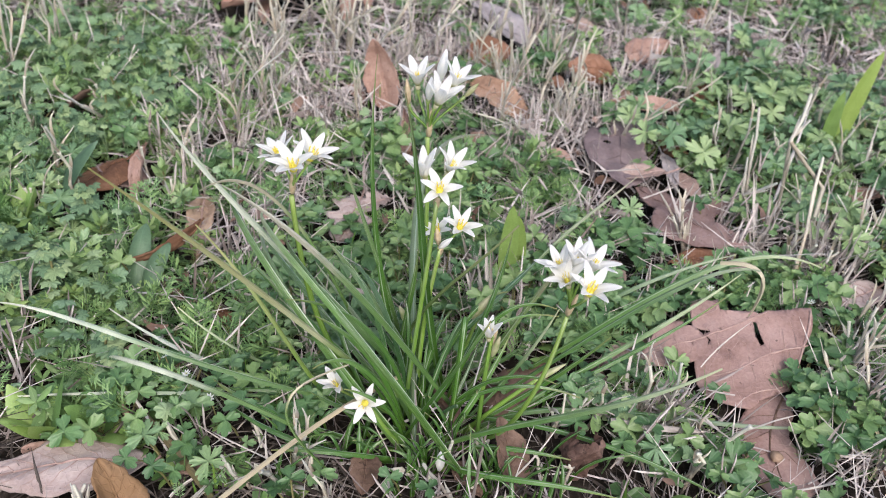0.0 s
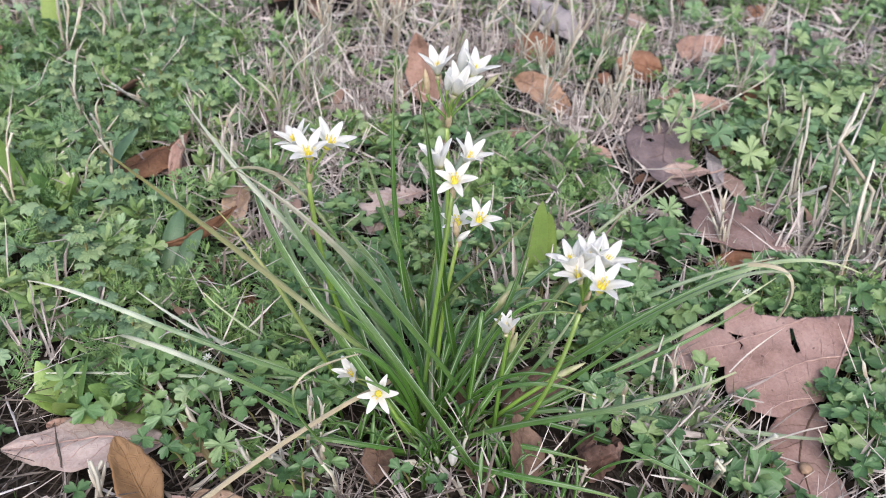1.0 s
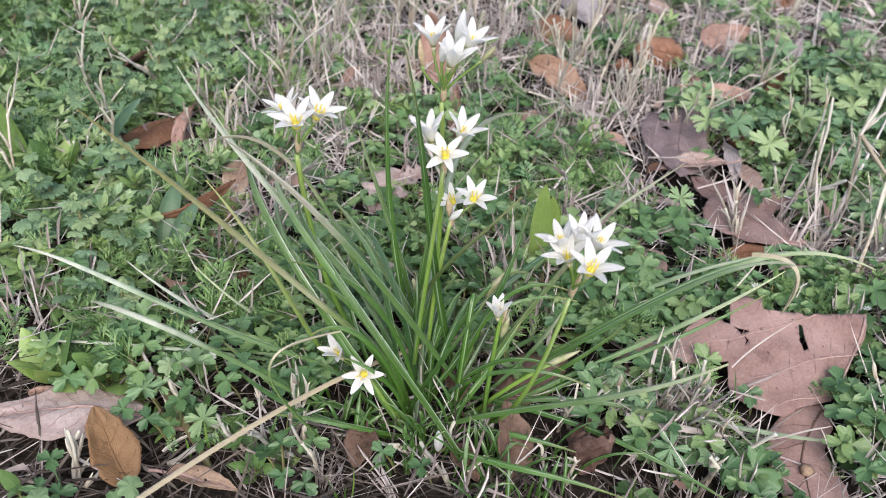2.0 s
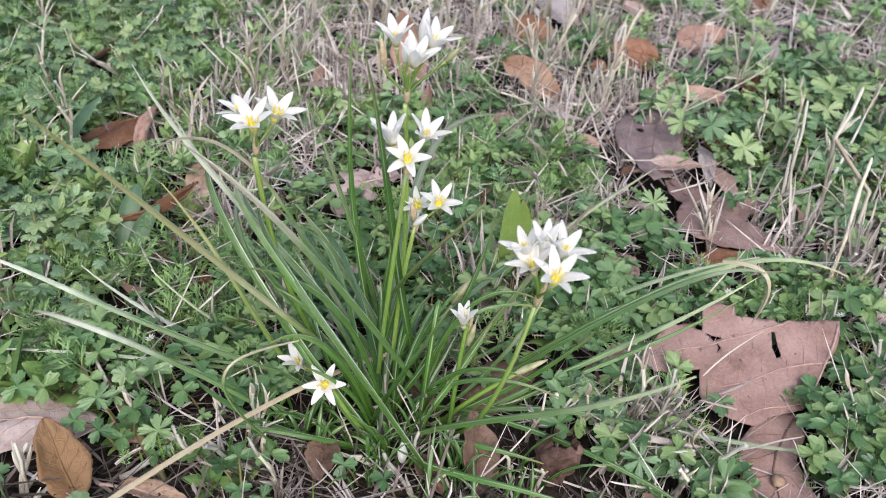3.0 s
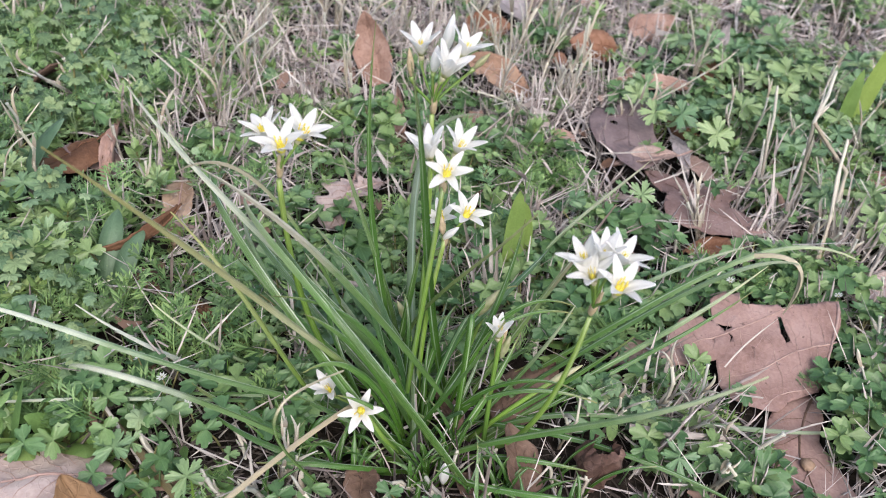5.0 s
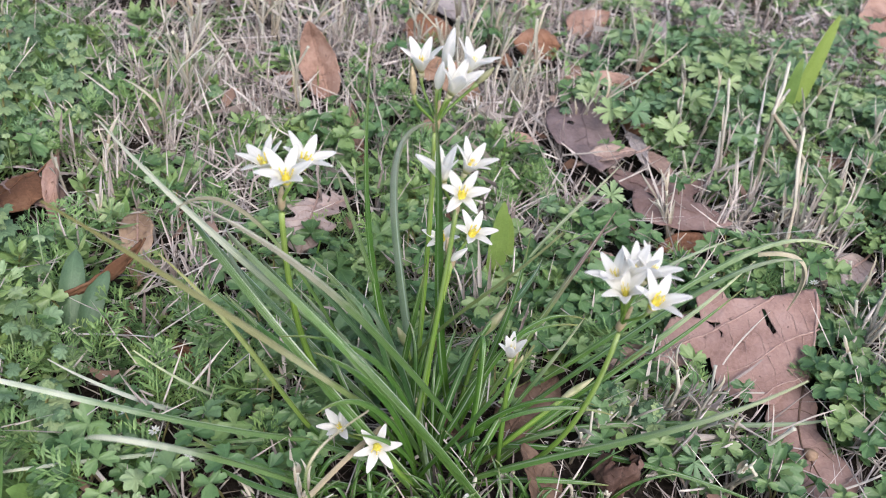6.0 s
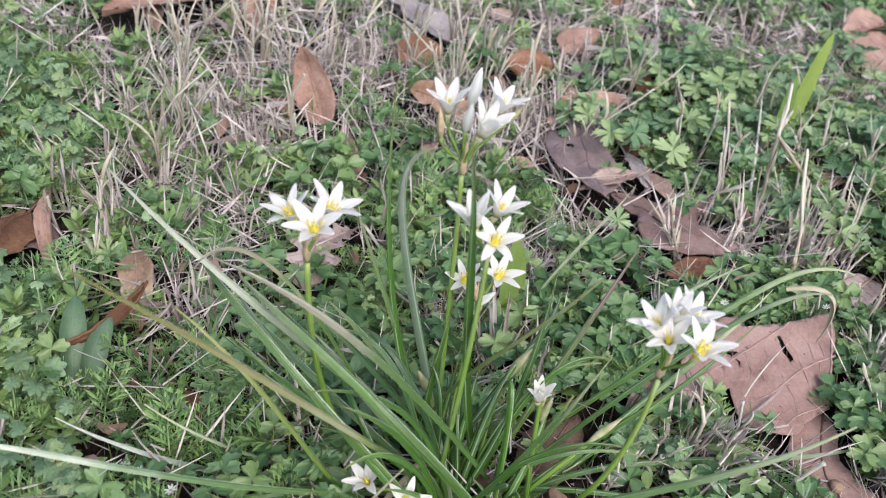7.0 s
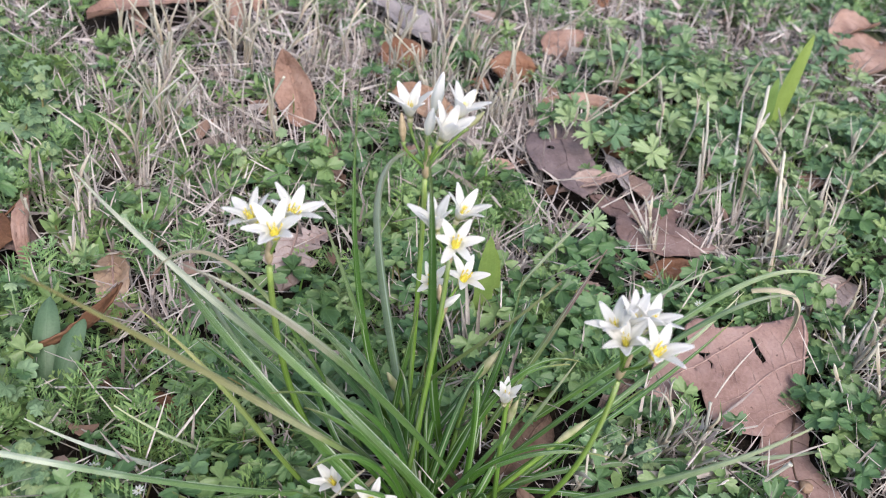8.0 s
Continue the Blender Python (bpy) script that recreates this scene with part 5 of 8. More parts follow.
def crumpled_leaf(at, high, radius):
    """A dead leaf crumpled into a ragged upright cone, open and dark on one side."""
    nu, nv = 30, 44
    outer, inner = [], []
    for i in range(nu):
        u = i / (nu - 1)
        for j in range(nv):
            v = j / (nv - 1)
            a = radians(-250 + 300 * v) + 0.25 * noise.noise((u * 3, v * 4, 1.0))
            fold = 1 + 0.45 * noise.noise((u * 2.2, v * 6, 7.0)) - 0.6 * abs(noise.noise((u * 3.5, v * 9, 3.0))) - 0.25 * abs(noise.noise((u * 9, v * 20, 5.0)))
            r = radius * (0.42 + 0.75 * math.sin(math.pi * (0.12 + 0.66 * u))) * fold
            top = 1 + 0.22 * noise.noise((v * 5, 2.0, 9.0)) + 0.1 * noise.noise((v * 17, 4.0, 9.0))
            p = Vector((r * math.cos(a) + 0.1 * high * u, 0.85 * r * math.sin(a), high * u * top + 0.08 * high * noise.noise((u * 4, v * 7, 11.0))))
            outer.append(p)
            inner.append(p * 0.985 + Vector((0, 0, 0.0002)))
    k, faces = nu * nv, []
    for i in range(nu - 1):
        for j in range(nv - 1):
            q = (i * nv + j, i * nv + j + 1, (i + 1) * nv + j + 1, (i + 1) * nv + j)
            faces += [q, tuple(k + t for t in reversed(q))]
    rim = list(range(nv)) + [i * nv + nv - 1 for i in range(1, nu)] + [(nu - 1) * nv + j for j in range(nv - 2, -1, -1)] + [i * nv for i in range(nu - 2, 0, -1)]
    faces += [(q, p, p + k, q + k) for p, q in zip(rim, rim[1:] + rim[:1])]
    ob = new("crumpled_leaf", mesh_of("crumpled_leaf", outer + inner, faces, [(0, 0)] * (2 * k), LITTER["crumple"]))
    ob.location = at
    tagged(ob, "dark brown crumpled dead leaf with pale mould", "dead leaf", "fallen leaves")


crumpled_leaf((0.094, 0.322, ground_z(0.094, 0.322) - 0.001), 0.030, 0.0088)

# ---- single dry stalks ----


def dry_stalk(a, b, width, bend=0.004):
    width *= 0.72 if a[1] < 0.34 else 1.35 if a[1] > 0.48 else 1.0
    a, b = np.asarray(a, dtype=float), np.asarray(b, dtype=float)
    side = np.array([rng.uniform(-1, 1), rng.uniform(-1, 1), rng.uniform(0, 1)]) * bend
    me = ribbon_mesh("dry_stalk", (a, a + (b - a) * 0.33 + side, a + (b - a) * 0.66 + side * 0.6, b), width, PALESTRAW, n=10, thick=0.0004, channel=0.8, taper=0.45, root=0.9, twist=rng.uniform(-0.8, 0.8))
    tagged(new("dry_stalk", me), "bleached dry grass stalk in the lawn", "dry grass", "dry stalks")


dry_stalk((0.2302, 0.5305, 0.0040), (0.3028, 0.6949, 0.0500), 0.0016)
dry_stalk((0.2831, 0.5309, 0.0120), (0.2764, 0.6433, 0.0300), 0.0020)
dry_stalk((0.2942, 0.5179, 0.0040), (0.2862, 0.5903, 0.0400), 0.0013)
dry_stalk((0.2825, 0.5612, 0.0040), (0.2912, 0.5949, 0.0500), 0.0012)
dry_stalk((0.2044, 0.5306, 0.0100), (0.2806, 0.5968, 0.0120), 0.0014)
dry_stalk((0.1576, 0.5416, 0.0120), (0.2388, 0.6031, 0.0120), 0.0016)
dry_stalk((0.1476, 0.5228, 0.0120), (0.2135, 0.5397, 0.0120), 0.0014)
dry_stalk((0.2297, 0.5489, 0.0300), (0.2365, 0.5318, 0.0040), 0.0020)
dry_stalk((0.2642, 0.7902, 0.0040), (0.2672, 0.8706, 0.0500), 0.0022)
dry_stalk((0.2969, 0.8168, 0.0040), (0.3408, 0.8794, 0.0500), 0.0012)
dry_stalk((0.1524, 0.7717, 0.0040), (0.1564, 0.8187, 0.0400), 0.0012)
dry_stalk((0.3384, 0.6332, 0.0040), (0.3395, 0.6525, 0.0600), 0.0014)
dry_stalk((0.2548, 0.4131, 0.0060), (0.2840, 0.4417, 0.0300), 0.0022)
dry_stalk((0.2291, 0.3868, 0.0200), (0.2714, 0.4303, 0.0200), 0.0020)
dry_stalk((0.2475, 0.4359, 0.0200), (0.2813, 0.4040, 0.0060), 0.0012)
dry_stalk((0.2541, 0.3969, 0.0040), (0.2561, 0.3982, 0.0400), 0.0015)
dry_stalk((0.1114, 0.3408, 0.0220), (0.1655, 0.3424, 0.0200), 0.0044)
dry_stalk((0.1131, 0.3225, 0.0060), (0.1564, 0.3666, 0.0200), 0.0014)
dry_stalk((0.1268, 0.3699, 0.0040), (0.1240, 0.3831, 0.0450), 0.0024)
dry_stalk((0.1345, 0.3773, 0.0040), (0.1327, 0.3768, 0.0400), 0.0020)
dry_stalk((-0.0219, 0.3041, 0.0080), (0.0228, 0.3008, 0.0080), 0.0026)
dry_stalk((-0.0004, 0.3259, 0.0200), (-0.0068, 0.3164, 0.0040), 0.0012)
dry_stalk((0.0104, 0.3375, 0.0300), (0.0191, 0.3204, 0.0040), 0.0014)
dry_stalk((-0.0763, 0.3200, 0.0040), (-0.0489, 0.3277, 0.0300), 0.0012)
dry_stalk((-0.0887, 0.3655, 0.0040), (-0.0848, 0.3639, 0.0400), 0.0014)
dry_stalk((-0.1294, 0.3765, 0.0080), (-0.0977, 0.3902, 0.0200), 0.0012)
dry_stalk((-0.1611, 0.3535, 0.0080), (-0.1405, 0.3943, 0.0200), 0.0012)
dry_stalk((-0.1095, 0.3568, 0.0200), (-0.1685, 0.3951, 0.0060), 0.0010)
dry_stalk((-0.0978, 0.4451, 0.0060), (-0.0847, 0.4599, 0.0300), 0.0012)
dry_stalk((-0.1173, 0.4387, 0.0300), (-0.1344, 0.4379, 0.0060), 0.0012)
dry_stalk((-0.1180, 0.6028, 0.0040), (-0.1323, 0.5955, 0.0400), 0.0016)
dry_stalk((-0.0697, 0.6025, 0.0060), (-0.1133, 0.6140, 0.0400), 0.0022)
dry_stalk((-0.1051, 0.6711, 0.0040), (-0.1353, 0.6831, 0.0500), 0.0016)
dry_stalk((-0.1548, 0.6995, 0.0040), (-0.1722, 0.7185, 0.0500), 0.0014)
dry_stalk((-0.0777, 0.7339, 0.0300), (-0.1097, 0.7444, 0.0500), 0.0020)
dry_stalk((-0.0462, 0.7198, 0.0300), (-0.0734, 0.7015, 0.0500), 0.0024)
dry_stalk((-0.0384, 0.7543, 0.0040), (-0.0357, 0.7622, 0.0600), 0.0022)
dry_stalk((0.0379, 0.4569, 0.0040), (0.0373, 0.4515, 0.0400), 0.0020)
dry_stalk((0.0323, 0.4671, 0.0040), (0.0245, 0.4469, 0.0500), 0.0022)
dry_stalk((0.0604, 0.4048, 0.0040), (0.0580, 0.4201, 0.0300), 0.0020)
dry_stalk((0.0960, 0.5795, 0.0040), (0.1227, 0.6810, 0.0300), 0.0016)
dry_stalk((0.0836, 0.6002, 0.0040), (0.1025, 0.6471, 0.0300), 0.0014)
dry_stalk((0.1141, 0.5992, 0.0040), (0.0908, 0.6351, 0.0300), 0.0012)
dry_stalk((0.1501, 0.4647, 0.0060), (0.1758, 0.4864, 0.0300), 0.0016)
dry_stalk((0.0703, 0.3927, 0.0040), (0.0686, 0.3972, 0.0350), 0.0022)
dry_stalk((0.1622, 0.4983, 0.0040), (0.1604, 0.5078, 0.0300), 0.0016)
dry_stalk((0.0564, 0.3020, 0.0040), (0.0815, 0.3232, 0.0300), 0.0014)
dry_stalk((-0.0943, 0.2726, 0.0100), (-0.0771, 0.2942, 0.0100), 0.0022)
dry_stalk((0.0508, 0.3012, 0.0040), (0.0394, 0.3030, 0.0300), 0.0020)
dry_stalk((-0.0491, 0.2898, 0.0040), (-0.0542, 0.2936, 0.0400), 0.0020)
dry_stalk((-0.0443, 0.3250, 0.0040), (-0.0471, 0.3198, 0.0350), 0.0024)
dry_stalk((0.1616, 0.3788, 0.0300), (0.1869, 0.3979, 0.0500), 0.0009)
dry_stalk((0.1765, 0.3609, 0.0300), (0.1527, 0.3427, 0.0500), 0.0009)
dry_stalk((0.2901, 0.4645, 0.0100), (0.2663, 0.4705, 0.0200), 0.0018)
dry_stalk((0.2635, 0.3568, 0.0100), (0.2332, 0.3447, 0.0100), 0.0018)
dry_stalk((0.2030, 0.3192, 0.0100), (0.2557, 0.3409, 0.0100), 0.0016)
dry_stalk((-0.1266, 0.3184, 0.0220), (-0.0975, 0.2910, 0.0080), 0.0024)
dry_stalk((-0.0313, 0.5336, 0.0300), (-0.0002, 0.4967, 0.0040), 0.0016)
dry_stalk((-0.0742, 0.5139, 0.0040), (-0.1073, 0.5093, 0.0300), 0.0010)
dry_stalk((0.1202, 0.5059, 0.0060), (0.1372, 0.5165, 0.0200), 0.0022)
dry_stalk((0.0695, 0.5159, 0.0100), (0.1151, 0.4998, 0.0100), 0.0020)

# ---- weeds: leaf shapes ----


def fan(radius, n, lift, span=(0, 360)):
    """A leaf spread round its stalk: rings out to an outline radius(angle)."""
    verts, uvs, faces = [(0, 0, 0)], [(0.5, 0.5)], []
    closed = span[1] - span[0] >= 360
    m = n if closed else n + 1
    for f in (0.6, 1.0):
        for i in range(m):
            a = radians(span[0] + (span[1] - span[0]) * i / n)
            r = radius(math.degrees(a)) * f
            verts.append((r * math.cos(a), r * math.sin(a), lift(f, math.degrees(a))))
            uvs.append((0.5 + 0.5 * r * math.cos(a), 0.5 + 0.5 * r * math.sin(a)))
    for i in range(n):
        j = (i + 1) % m
        faces.append((0, 1 + i, 1 + j))
        faces += [(1 + i, 1 + m + i, 1 + m + j), (1 + i, 1 + m + j, 1 + j)]
    return np.array(verts, dtype=float), faces, uvs


def clover_shape(seed):
    """A three-lobed leaf, each lobe wedge-shaped with three blunt teeth."""
    r = random.Random(seed)
    mids = (r.uniform(-7, 7), 112 + r.uniform(-10, 10), 248 + r.uniform(-10, 10))
    lens = (1.0, r.uniform(0.8, 1.0), r.uniform(0.8, 1.0))
    half = r.uniform(46, 54)

    def radius(deg):
        best = 0.20 + 0.05 * math.cos(radians(3 * deg + 60))
        for a, l in zip(mids, lens):
            d = abs((deg - a + 180) % 360 - 180) / half
            if d < 1:
                v = l * (1 - d ** 3.6) ** 0.55 * (1 - 0.10 * d)
                v *= 1 - 0.24 * math.exp(-((d - 0.34) / 0.085) ** 2) - 0.14 * math.exp(-((d - 0.74) / 0.07) ** 2)
                best = max(best, v)
        return best

    def lift(f, deg):
        d = min(abs((deg - a + 180) % 360 - 180) for a in mids) / half
        return 0.26 * f * f * (min(d, 1.0) - 0.35) + r.uniform(-0.03, 0.03) + 0.1 * f
    return fan(radius, 54, lift)


def palm_shape(seed):
    """A rounded leaf cut nearly to its stalk into wedge lobes, each with three teeth."""
    r = random.Random(seed)
    k = r.choice((5, 7, 7))
    gap = 330 / k
    mids = [gap * (i + 0.5) - 165 + r.uniform(-4, 4) for i in range(k)]
    lens = [r.uniform(0.84, 1.05) * (1 - 0.05 * abs(i - (k - 1) / 2)) for i in range(k)]
    half = gap * 0.5 * r.uniform(0.84, 0.95)
    wave = r.uniform(0, 360)

    def radius(deg):
        best = 0.17
        for a, l in zip(mids, lens):
            d = abs((deg - a + 180) % 360 - 180) / half
            if d < 1:
                v = l * (1 - d ** 5) ** 0.6 * (1 - 0.12 * d * d)
                v *= 1 - 0.26 * math.exp(-((d - 0.40) / 0.11) ** 2)
                best = max(best, v)
        return best

    def lift(f, deg):
        d = min(abs((deg - a + 180) % 360 - 180) for a in mids) / half
        return 0.10 * f * (min(d, 1) - 0.4) + 0.15 * f * f * math.cos(radians(deg * 1.5 + wave)) + r.uniform(-0.03, 0.03) + 0.10 * f
    return fan(radius, 100, lift, (-167, 167))


def round_shape(seed):
    r = random.Random(seed)
    k = r.choice((7, 8, 9))
    return fan(lambda a: (0.72 + 0.28 * abs(math.cos(radians(a * k / 2))) ** 0.7) * (1 - 0.5 * math.exp(-(((a % 360) - 180) / 22) ** 2)), 44, lambda f, a: -0.30 * f * f + 0.22 * abs(math.sin(radians(a * k / 2))) * f)


def strip(pts, widths, fold=0.15, facing=None):
    """A simple leaf along a line of points: three rows, folded at the midrib."""
    pts = np.asarray(pts, dtype=float)
    t, s, nn = frames(pts, 0.0, facing)
    verts, uvs, faces = [], [], []
    for i, w in enumerate(widths):
        for a in (-1, 0, 1):
            verts.append(pts[i] + s[i] * a * w + nn[i] * abs(a) * w * fold)
            uvs.append((i / (len(widths) - 1), 0.5 + 0.5 * a))
    for i in range(len(widths) - 1):
        for j in (0, 1):
            p = i * 3 + j
            faces += [(p, p + 1, p + 4), (p, p + 4, p + 3)]
    return np.array(verts), faces, uvs


def joined(pieces):
    verts, faces, uvs = [], [], []
    for v, f, u in pieces:
        o = sum(len(q) for q in verts)
        verts.append(v)
        faces += [tuple(o + t for t in q) for q in f]
        uvs += list(u)
    return np.concatenate(verts), faces, uvs


def ovate_shape(seed):
    r = random.Random(seed)
    n = 8
    u = np.linspace(0, 1, n)
    droop = r.uniform(0.05, 0.35)
    pts = np.stack([u, 0.06 * np.sin(u * 3 + seed), 0.35 * u - droop * u ** 2], 1)
    return strip(pts, 0.24 * np.sin(math.pi * np.clip(u, 0.03, 0.985) ** 0.8) ** 0.8, 0.3)


def diamond(a, d, l, w):
    """A narrow leaf segment from a along d."""
    side = np.cross(d, (0, 0, 1.0))
    side = side / (np.linalg.norm(side) + 1e-9) * w
    return np.array([a, a + d * l * 0.55 - side, a + d * l, a + d * l * 0.55 + side]), [(0, 1, 2), (0, 2, 3)], [(0, 0.5), (0.5, 0), (1, 0.5), (0.5, 1)]


def fern_shape(seed):
    """A leaf divided twice into narrow segments, like a carrot's."""
    r = random.Random(seed)
    pieces = []
    n = 8
    u = np.linspace(0, 1, n)
    spine = np.stack([u, 0.08 * np.sin(u * 3 + seed), 0.4 * u - 0.35 * u ** 2], 1)
    pieces.append(strip(spine, 0.012 * (1.2 - u), 0.0))
    for i in range(1, n):
        for s in (-1, 1):
            l = 0.40 * math.sin(math.pi * (0.22 + 0.66 * u[i])) * r.uniform(0.8, 1.15)
            b = spine[i] + np.array([r.uniform(-0.03, 0.03), 0, 0])
            d = np.array([0.55 + r.uniform(-0.15, 0.15), s * 0.75, 0.2 + r.uniform(-0.35, 0.4)])
            pieces.append(diamond(b, d, l, 0.022))
            for q, sg in ((0.3, 1), (0.42, -1), (0.55, 1), (0.68, -1)):
                d2 = d + np.array([0.5 * sg * s * 0.6 + 0.25, -0.55 * sg, r.uniform(-0.2, 0.3)])
                pieces.append(diamond(b + d * l * q, d2, l * 0.45, 0.020))
    return joined(pieces)


def grass_shape(seed):
    r = random.Random(seed)
    u = np.linspace(0, 1, 6)
    bend = r.uniform(0.05, 0.5)
    pts = np.stack([bend * u ** 2, 0.05 * np.sin(3 * u + seed), u * (1 - 0.3 * bend * u)], 1)
    return strip(pts, 0.5 * np.array([0.8, 1.0, 1.0, 0.9, 0.6, 0.08]), 0.0, (0, 1, 0))


def sprig_shape(seed):
    """A short upright shoot: pairs of small pointed leaves up a stem, a rosette on top."""
    r = random.Random(seed)
    h = 1.0
    lean = r.uniform(-0.25, 0.25)
    stem = [(lean * f, 0.05 * math.sin(4 * f), h * f) for f in (0, 0.5, 1.0)]
    pieces = [strip(stem, [0.03, 0.025, 0.02], 0.3)]
    a = r.uniform(0, 6)
    for level, count, size, rise in ((0.35, 3, 0.55, 0.1), (0.65, 3, 0.55, 0.25), (0.95, 5, 0.42, 0.5)):
        for q in range(count):
            b = a + 2 * math.pi * (q + r.uniform(-0.2, 0.2)) / count
            l = size * r.uniform(0.75, 1.15)
            o = np.array([lean * level, 0.0, h * level])
            d = np.array([math.cos(b), math.sin(b), rise + r.uniform(-0.15, 0.25)])
            e = np.array([0, 0, -0.12])
            pieces.append(strip([o, o + d * l * 0.35, o + d * l * 0.7 + e * l * 0.5, o + d * l + e * l], [0.05 * l, 0.2 * l, 0.18 * l, 0.02 * l], 0.35))
        a += 0.9
    return joined(pieces)


def straw_shape(seed):
    """A withered blade: bowed, often kinked, mostly drawn out to a point."""
    r = random.Random(seed)
    u = np.linspace(0, 1, 8)
    kink = r.choice((0, 0, 0.5, -0.5, 0.9, -0.9)) * np.maximum(0, u - r.uniform(0.35, 0.75))
    wob = np.cumsum([r.gauss(0, 0.022) for _ in u])
    lift = np.cumsum([r.gauss(0, 0.022) for _ in u])
    pts = np.stack([u, r.gauss(0, 0.26) * u ** 2 + kink + wob - wob[0], r.gauss(0, 0.12) * np.sin(math.pi * u) + lift - lift[0]], 1)
    w = (1 - 0.85 * u ** r.uniform(1.2, 3.0)) * np.array([r.uniform(0.8, 1.15) for _ in u])
    if r.random() < 0.3:
        w[-2:] = (1.0, 0.8)
    return strip(pts, 0.5 * w, 0.5)


def stub_shape(seed):
    """A dry grass blade as it stands in its tuft: bent outward, some broken over."""
    r = random.Random(seed + 100)
    u = np.linspace(0, 1, 7)
    z = r.uniform(-0.3, 0.45) * u ** 2
    x = u.copy()
    if r.random() < 0.3:
        q = r.uniform(0.45, 0.75)
        over = np.maximum(0, u - q)
        z, x = z + over * r.uniform(0.5, 1.3), x - over * r.uniform(0.3, 1.1)
    wob = np.cumsum([r.gauss(0, 0.018) for _ in u])
    w = (1 - 0.9 * u ** r.uniform(1.3, 2.6)) * np.array([r.uniform(0.85, 1.15) for _ in u])
    return strip(np.stack([x, wob - wob[0], z], 1), 0.5 * w, 0.03)


CLOVERS = [clover_shape(i) for i in range(6)]
PALMS = [palm_shape(i) for i in range(7)]
ROUNDS = [round_shape(i) for i in range(3)]
OVATES = [ovate_shape(i) for i in range(5)]
FERNS = [fern_shape(i) for i in range(7)]
GRASSES = [grass_shape(i) for i in range(5)]
STRAWS = [straw_shape(i) for i in range(24)]
SPRIGS = [sprig_shape(i) for i in range(5)]
STUBS = [stub_shape(i) for i in range(24)]

# ---- where things grow ----
DRY = ((-0.36, 0.76, 0.045), (-0.29, 0.79, 0.05), (-0.225, 0.735, 0.04), (-0.43, 0.72, 0.04), (-0.19, 0.655, 0.03), (-0.30, 0.68, 0.02), (-0.12, 0.73, 0.07), (-0.08, 0.80, 0.09), (-0.13, 0.60, 0.045), (-0.09, 0.65, 0.05), (0.09, 0.65, 0.05), (0.22, 0.53, 0.03), (0.28, 0.545, 0.03), (0.33, 0.71, 0.03), (0.30, 0.87, 0.08), (0.05, 0.85, 0.07), (0.01, 0.29, 0.03), (-0.04, 0.28, 0.03), (0.08, 0.29, 0.03), (-0.11, 0.46, 0.04), (0.0, 0.74, 0.07), (0.17, 0.81, 0.07), (-0.19, 0.33, 0.02), (0.40, 0.80, 0.10), (0.27, 0.50, 0.025), (0.04, 0.46, 0.03), (0.27, 0.40, 0.035), (0.13, 0.305, 0.03), (0.25, 0.33, 0.03), (-0.147, 0.564, 0.026), (-0.101, 0.523, 0.026), (-0.127, 0.445, 0.026), (-0.082, 0.543, 0.026), (-0.184, 0.515, 0.026), (-0.051, 0.551, 0.026), (0.019, 0.452, 0.026), (0.037, 0.486, 0.026), (0.052, 0.439, 0.026), (0.074, 0.495, 0.026), (-0.174, 0.284, 0.026), (-0.054, 0.296, 0.026), (0.144, 0.361, 0.026), (0.252, 0.450, 0.026), (0.261, 0.538, 0.026), (0.205, 0.529, 0.026))
LUSH = ((-0.075, 0.585, 0.035), (-0.06, 0.48, 0.05), (-0.03, 0.40, 0.04), (0.03, 0.50, 0.04), (-0.10, 0.42, 0.04), (0.24, 0.58, 0.035), (0.31, 0.59, 0.03), (0.19, 0.62, 0.03), (-0.23, 0.42, 0.10), (-0.27, 0.52, 0.10), (-0.30, 0.66, 0.12), (-0.15, 0.37, 0.05), (0.25, 0.68, 0.07), (0.36, 0.70, 0.06), (0.33, 0.55, 0.06), (0.22, 0.45, 0.05), (-0.02, 0.44, 0.05), (-0.05, 0.56, 0.05), (0.06, 0.54, 0.04), (-0.13, 0.30, 0.06), (0.10, 0.42, 0.05), (0.44, 0.62, 0.10), (0.30, 0.76, 0.05))


def blobs(spots, x, y):
    return max(math.exp(-((x - a) ** 2 + (y - b) ** 2) / (r * r)) for a, b, r in spots)


def dryness(x, y):
    d = 0.45 + 0.75 * blobs(DRY, x, y) - 0.42 * blobs(LUSH, x, y) + 0.25 * noise.noise((x * 14, y * 14, 5))
    return min(1.0, max(0.03, d))


PALM_SPOTS = ((-0.215, 0.438), (-0.244, 0.462), (-0.254, 0.49), (-0.23, 0.40), (0.228, 0.668), (0.17, 0.656), (0.263, 0.735), (0.245, 0.70), (0.30, 0.72), (0.335, 0.70), (0.37, 0.76), (-0.29, 0.56), (0.31, 0.64), (0.40, 0.72), (0.36, 0.66), (-0.26, 0.54), (-0.31, 0.50), (-0.33, 0.62), (-0.28, 0.68), (0.28, 0.69))
FERN_SPOTS = ((-0.099, 0.37), (-0.08, 0.383), (-0.088, 0.362), (0.069, 0.543), (0.055, 0.53), (0.085, 0.55), (0.075, 0.52), (-0.141, 0.395), (-0.12, 0.41), (0.142, 0.366), (0.152, 0.357), (-0.137, 0.443), (-0.115, 0.385), (-0.03, 0.50), (0.115, 0.52), (-0.11, 0.36), (-0.07, 0.372), (-0.128, 0.382), (-0.15, 0.41))
